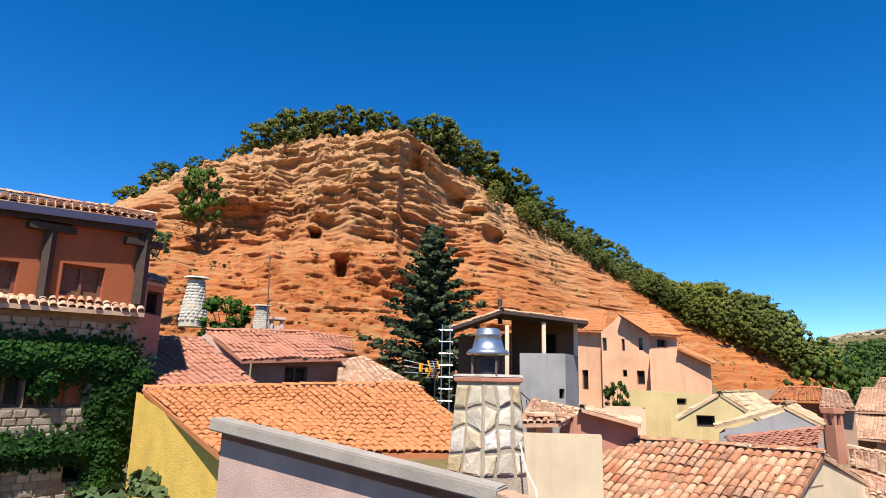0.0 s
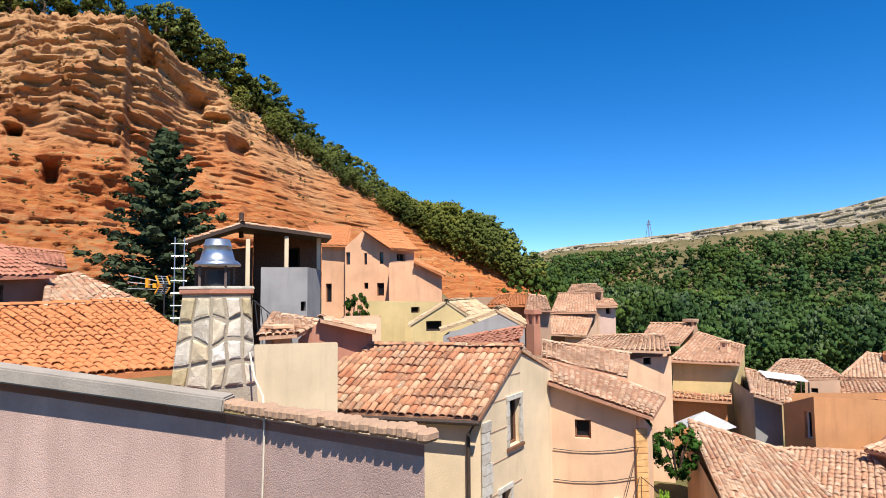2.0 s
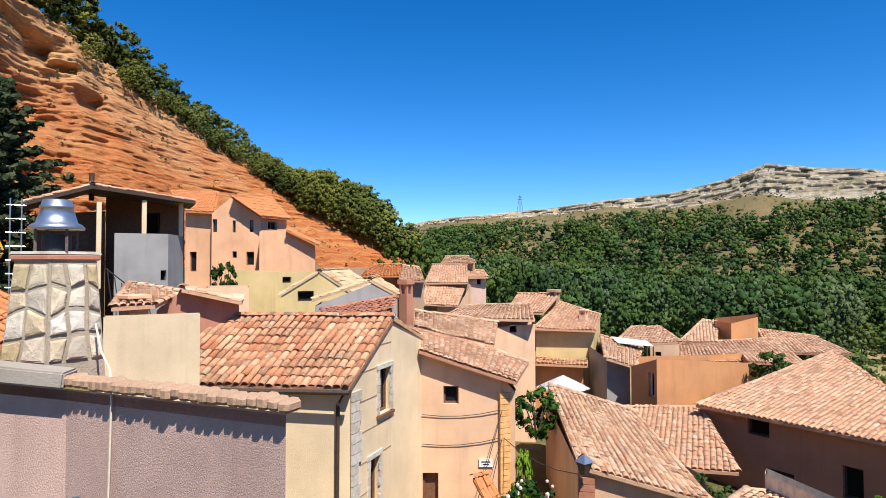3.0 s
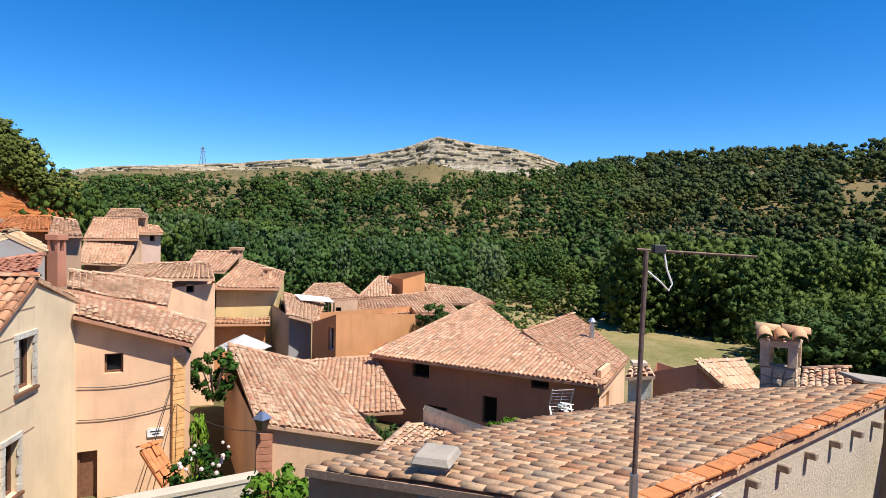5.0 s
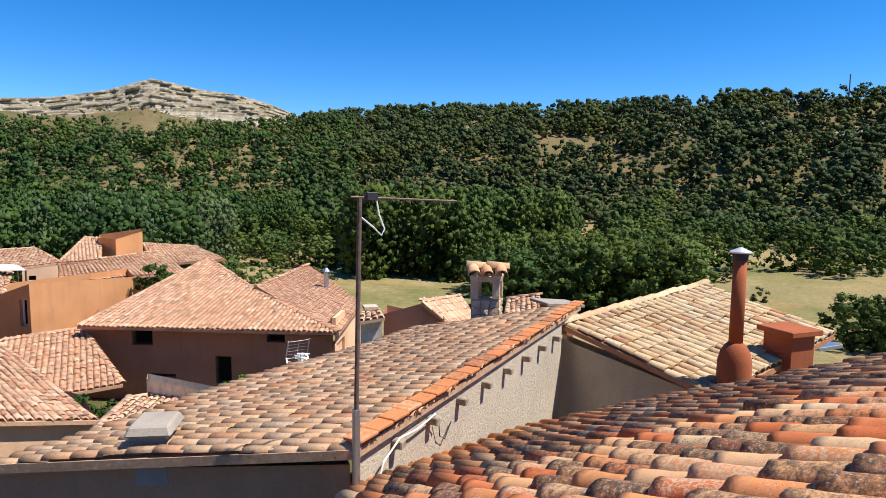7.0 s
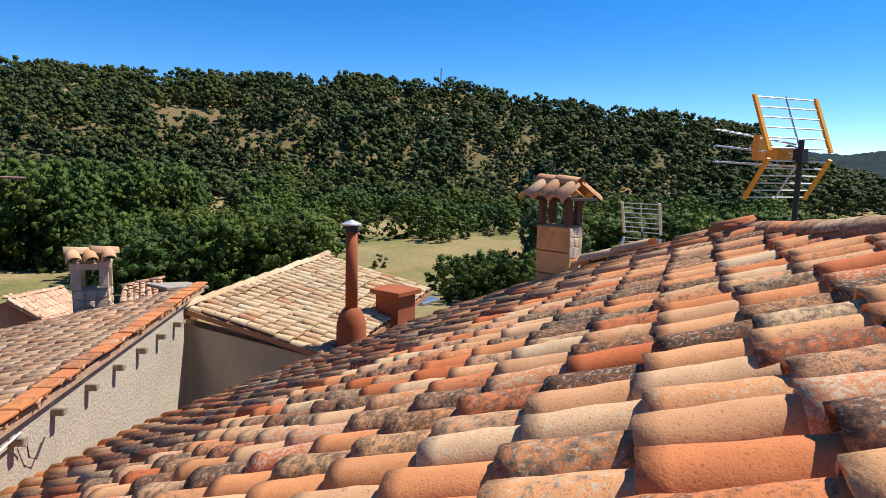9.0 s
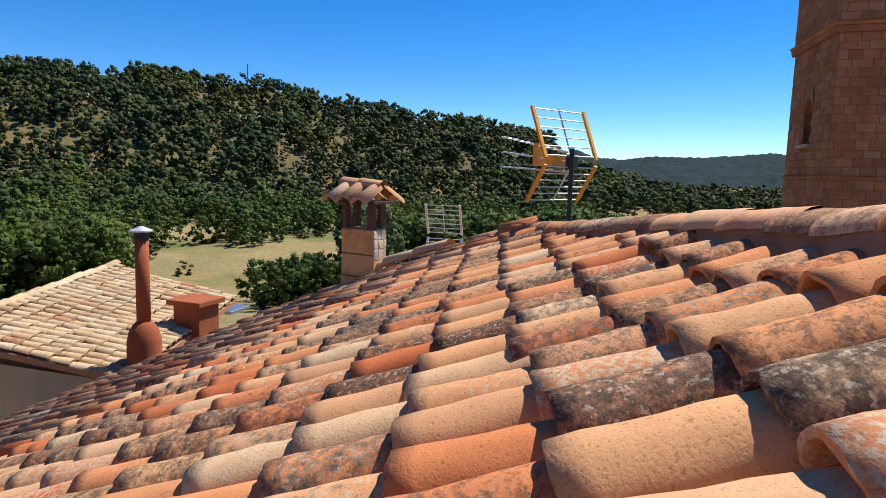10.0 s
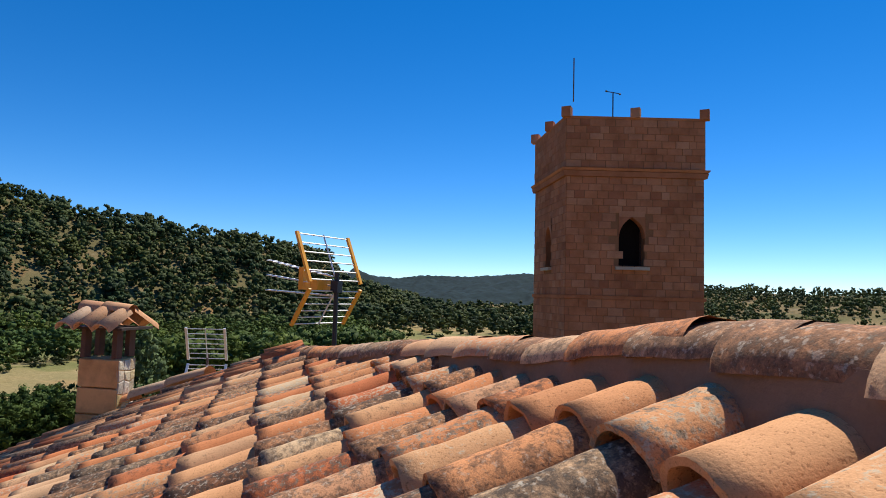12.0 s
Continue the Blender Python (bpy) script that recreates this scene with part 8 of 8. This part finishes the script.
def build_street():
    # parasol, awning, lamp, sign, cables, garden wall
    t = thing("parasol", "open white garden parasol", "parasol", (17.07, 17.04, 3.0))
    bm = bmesh.new()
    tube(bm, [(17.07, 17.04, 2.5), (17.07, 17.04, 5.8)], 0.03, 8)
    part("pole", bm, M_STEEL, t)
    bm = bmesh.new()
    tip = bm.verts.new((17.07, 17.04, 5.86))
    rim = [bm.verts.new((17.07 + 1.0 * math.cos(k * math.pi / 4), 17.04 + 1.0 * math.sin(k * math.pi / 4), 5.42 - (0.04 if k % 2 else 0))) for k in range(8)]
    for k in range(8):
        bm.faces.new((tip, rim[k], rim[(k + 1) % 8]))
    bmesh.ops.solidify(bm, geom=list(bm.faces), thickness=0.02)
    part("canopy", bm, M_WHITE, t)
    t = thing("awning", "pale translucent sheet awning on a frame", "awning", (25.3, 20.6, 5.0))
    part("sheet", slab([(25.04, 21.72, 6.36), (26.12, 20.43, 6.20), (25.53, 19.56, 6.08), (24.48, 20.84, 6.19)], 0.04), M_WHITE, t)
    for p in ((26.1, 20.4, 6.15), (25.53, 19.56, 6.05), (24.5, 20.84, 6.15)):
        bm = bmesh.new()
        beam(bm, (p[0], p[1], 4.5), p, 0.05, 0.05)
        part("leg", bm, M_RUST, t)
    t = thing("street_lamp", "grey wall lantern on an iron bracket", "lamp", (11.2, 10.4, 5.2))
    bm = bmesh.new()
    tube(bm, [(11.36, 10.72, 5.35), (11.28, 10.5, 5.5), (11.22, 10.38, 5.42)], 0.018, 6)
    part("bracket", bm, M_BLACK, t)
    bm = bmesh.new()
    taper_block(bm, [(11.13, 10.31), (11.27, 10.31), (11.27, 10.45), (11.13, 10.45)], 5.08, [(11.07, 10.25), (11.33, 10.25), (11.33, 10.51), (11.07, 10.51)], 5.36)
    part("lantern", bm, M_GLASS, t)
    bm = bmesh.new()
    taper_block(bm, [(11.04, 10.22), (11.36, 10.22), (11.36, 10.54), (11.04, 10.54)], 5.36, [(11.15, 10.33), (11.25, 10.33), (11.25, 10.43), (11.15, 10.43)], 5.5)
    part("hood", bm, M_STEEL, t)
    # brick corners
    for nm, lb, a, b, z0, z1, mat in (("brick_corner", "salmon brick corner of the apricot house", (11.80, 14.24), (12.12, 14.16), 2.0, 6.35, M_BRICK), ("brick_corner", "red brick corner under the lamp", (11.36, 10.72), (11.62, 10.45), 1.5, 5.0, M_ROSEB)):
        t = thing(nm, lb, "brickwork", (*a, z0))
        n = int((z1 - z0) / 0.17)
        for k in range(n):
            bm = bmesh.new()
            beam(bm, (*a, z0 + (k + 0.5) * 0.17), (*b, z0 + (k + 0.5) * 0.17), 0.07, 0.155)
            part("brick", bm, mat, t)
    # sign with two bars of writing
    d = Vector((1.9, -1.34, 0)).normalized()
    o = Vector((d.y, -d.x, 0))
    t = thing("wall_sign", "small white enamel sign on the apricot wall", "sign", (11.6, 14.4, 4.2))
    bm = bmesh.new()
    c = Vector((11.52, 14.55, 4.22)) + o * 0.03
    m = Matrix.Translation(c) @ Matrix(((d.x, o.x, 0), (d.y, o.y, 0), (0, 0, 1))).to_4x4()
    box(bm, (-0.2, -0.012, -0.11), (0.2, 0.012, 0.11), m, 0.004)
    part("plate", bm, M_WHITE, t)
    for z, w in ((0.03, 0.13), (-0.04, 0.09)):
        bm = bmesh.new()
        box(bm, (-w, 0.013, z - 0.015), (w, 0.018, z + 0.015), m)
        part("writing", bm, M_BLACK, t)
    # cables on the apricot wall and across the lane
    for pts in (((9.99, 15.58, 5.6), (10.9, 14.95, 5.45), (11.85, 14.25, 5.75)), ((9.99, 15.58, 4.75), (10.9, 14.95, 4.62), (11.85, 14.25, 4.95)), ((11.85, 14.2, 5.75), (10.9, 13.9, 3.9), (10.0, 13.6, 2.3)), ((11.85, 14.2, 4.95), (10.9, 13.7, 3.4), (10.2, 13.3, 2.2)),
                ((11.9, 14.2, 4.95), (11.6, 12.4, 4.55), (11.36, 10.75, 4.95)), ((11.6, 10.5, 5.05), (12.4, 9.5, 4.7), (13.15, 8.5, 4.75))):
        t = thing("wire", "black cable strung along the house walls", "cable", pts[0], "street cables")
        bm = bmesh.new()
        P = [Vector(p) for p in pts]
        tube(bm, [P[0].lerp(P[1], k / 4).lerp(P[1].lerp(P[2], k / 4), k / 4) for k in range(5)], 0.011, 5)
        part("strand", bm, M_CABLE, t)
    t = thing("garden_wall", "low curved garden wall with a pale stone coping", "wall", (9.0, 9.8, 3.0))
    bm = bmesh.new()
    beam(bm, (7.6, 10.6, 3.6), (9.95, 9.3, 3.6), 0.3, 2.0)
    part("body", bm, M_STUCCO, t)
    bm = bmesh.new()
    beam(bm, (7.55, 10.62, 4.66), (10.0, 9.28, 4.66), 0.36, 0.08)
    part("coping", bm, M_STUCCO, t)
    t = thing("door_canopy", "small bright orange tiled door canopy", "canopy", (10.5, 13.2, 3.6))
    tile_roof(t, (10.35, 12.75, 3.55), (10.95, 13.05, 3.6), (11.0, 13.75, 4.2), (10.35, 13.6, 4.25), M_TFRESH, 0.18, 0.3, 71)
    # quoins of the cream house
    t = thing("stone_quoins", "pale stone quoins up the cream house corner", "stonework", (6.72, 13.42, 2.0))
    rng = np.random.default_rng(9)
    for k in range(20):
        bm = bmesh.new()
        w = rng.uniform(0.28, 0.5)
        beam(bm, (6.70, 13.37, 2.2 + k * 0.245), (6.70 + w * 0.8, 13.37 + w * 0.6, 2.2 + k * 0.245), 0.06, 0.225)
        part("stone", bm, M_WHITEST, t)
    # score lines in the render of the gable, and stone round its windows
    P = lambda u, z, k: Vector((6.72 + 0.801 * u + 0.599 * k, 13.42 + 0.599 * u - 0.801 * k, z))
    t = thing("score_lines", "thin score lines across the cream gable render", "trim", (6.72, 13.42, 4.0))
    for z, a, b in ((4.4, 0.35, 0.80), (5.15, 0.4, 2.2), (5.9, 0.4, 2.2), (6.65, 0.4, 1.32), (7.35, 0.45, 2.2), (7.9, 1.4, 2.2)):
        bm = bmesh.new()
        beam(bm, P(a, z, 0.004), P(b, z, 0.004), 0.014, 0.022)
        part("line", bm, M_EARTH, t)
    for u0, u1, z0, z1 in ((1.45, 2.17, 6.11, 7.26), (0.92, 1.5, 3.93, 5.11)):
        t = thing("window_surround", "pale rough stone surround of a cream house window", "stonework", tuple(P(u0, z0, 0)), "stone window surrounds")
        for k in range(6):
            for u in (u0 - 0.05, u1 + 0.05):
                bm = bmesh.new()
                w, zz, hh = rng.uniform(0.10, 0.17), z0 + (z1 - z0) * k / 6, (z1 - z0) / 6
                beam(bm, P(u - w / 2, zz + hh / 2, 0.01), P(u + w / 2, zz + hh / 2, 0.01), 0.05, hh * 0.92)
                part("stone", bm, M_WHITEST, t)
        for z, nm in ((z1 + 0.07, "lintel"), (z0 - 0.05, "sill")):
            bm = bmesh.new()
            beam(bm, P(u0 - 0.14, z, 0.012), P(u1 + 0.14, z, 0.012), 0.06 if nm == "lintel" else 0.12, 0.12 if nm == "lintel" else 0.07)
            part(nm, bm, M_WHITEST if nm == "lintel" else M_BWOOD, t)
    t = thing("drainpipe", "dark brown rainwater pipe on the cream house", "pipe", (6.35, 13.6, 2.0))
    bm = bmesh.new()
    tube(bm, [(6.5, 13.35, 7.0), (6.42, 13.55, 6.7), (6.42, 13.6, 2.0)], 0.05, 8)
    part("pipe", bm, M_WOOD, t)
    t = thing("gutter", "dark gutter along the cream house eave", "gutter", (4.6, 14.7, 7.0))
    bm = bmesh.new()
    tube(bm, [(2.75, 16.1, 7.03), (6.5, 13.12, 7.03)], 0.06, 8)
    part("channel", bm, M_WOOD, t)


M_ROSEB = stone_mat("red_brick", [(0.46, 0.2, 0.12), (0.52, 0.24, 0.15), (0.42, 0.18, 0.1)], 6.0, 0.3)
build_street()


def pylon(base, h):
    t = thing("pylon", "steel lattice pylon on the far plateau", "pylon", base)
    b = Vector(base)
    for x in (-1, 1):
        for y in (-1, 1):
            bm = bmesh.new()
            beam(bm, b + Vector((x * h * 0.13, y * h * 0.13, 0)), b + Vector((x * 0.2, y * 0.2, h)), 0.35, 0.35)
            part("leg", bm, M_RUST, t)
    for k in range(5):
        w = h * 0.13 * (1 - k / 5)
        bm = bmesh.new()
        beam(bm, b + Vector((-w, -w, h * k / 5)), b + Vector((w * 0.8, w * 0.8, h * (k + 1) / 5)), 0.25, 0.25)
        part("brace", bm, M_RUST, t)
    for z in (0.75, 0.9):
        bm = bmesh.new()
        beam(bm, b + Vector((-h * 0.12, h * 0.1, h * z)), b + Vector((h * 0.12, -h * 0.1, h * z)), 0.3, 0.3)
        part("arm", bm, M_RUST, t)


pylon((365.5, 424.4, 58.5), 14.0)
t = thing("pole", "lone dark pole on the hill crest", "pole", (266.0, -139.9, 46.0))
bm = bmesh.new()
tube(bm, [(266.0, -139.9, 44.0), (266.0, -139.9, 54.7)], 0.22, 6)
part("shaft", bm, M_RUST, t)
t = thing("thin_pole", "thin rusty pole beside the cottage chimney", "pole", (-6.5, 23.1, 11.0))
bm = bmesh.new()
tube(bm, [(-6.46, 23.1, 11.0), (-6.56, 23.1, 14.4)], 0.025, 6)
part("shaft", bm, M_RUST, t)
grid_aerial("small_aerial", "small silver and yellow aerial by the fir", (-0.2, 16.0, 9.2), 10.45, 300, 0.45, 0.22, M_APLASTIC, M_ALU, 0.015, True, 4)
grid_aerial("white_aerial", "white grid aerial by the brown house", (19.4, 5.8, 3.0), 5.0, 230, 0.7, 0.55, M_ALU, M_ALU, 0.02, True, 5)
t = thing("steel_flue", "steel flue pipe with a small cap", "flue", (26.4, 6.7, 5.0))
bm = bmesh.new()
tube(bm, [(26.45, 6.73, 4.6), (26.45, 6.73, 6.15)], 0.1, 10)
part("pipe", bm, M_STEEL, t)
bm = bmesh.new()
tube(bm, [(26.45, 6.73, 6.15), (26.45, 6.73, 6.3)], [0.17, 0.05], 10)
part("cap", bm, M_STEEL, t)
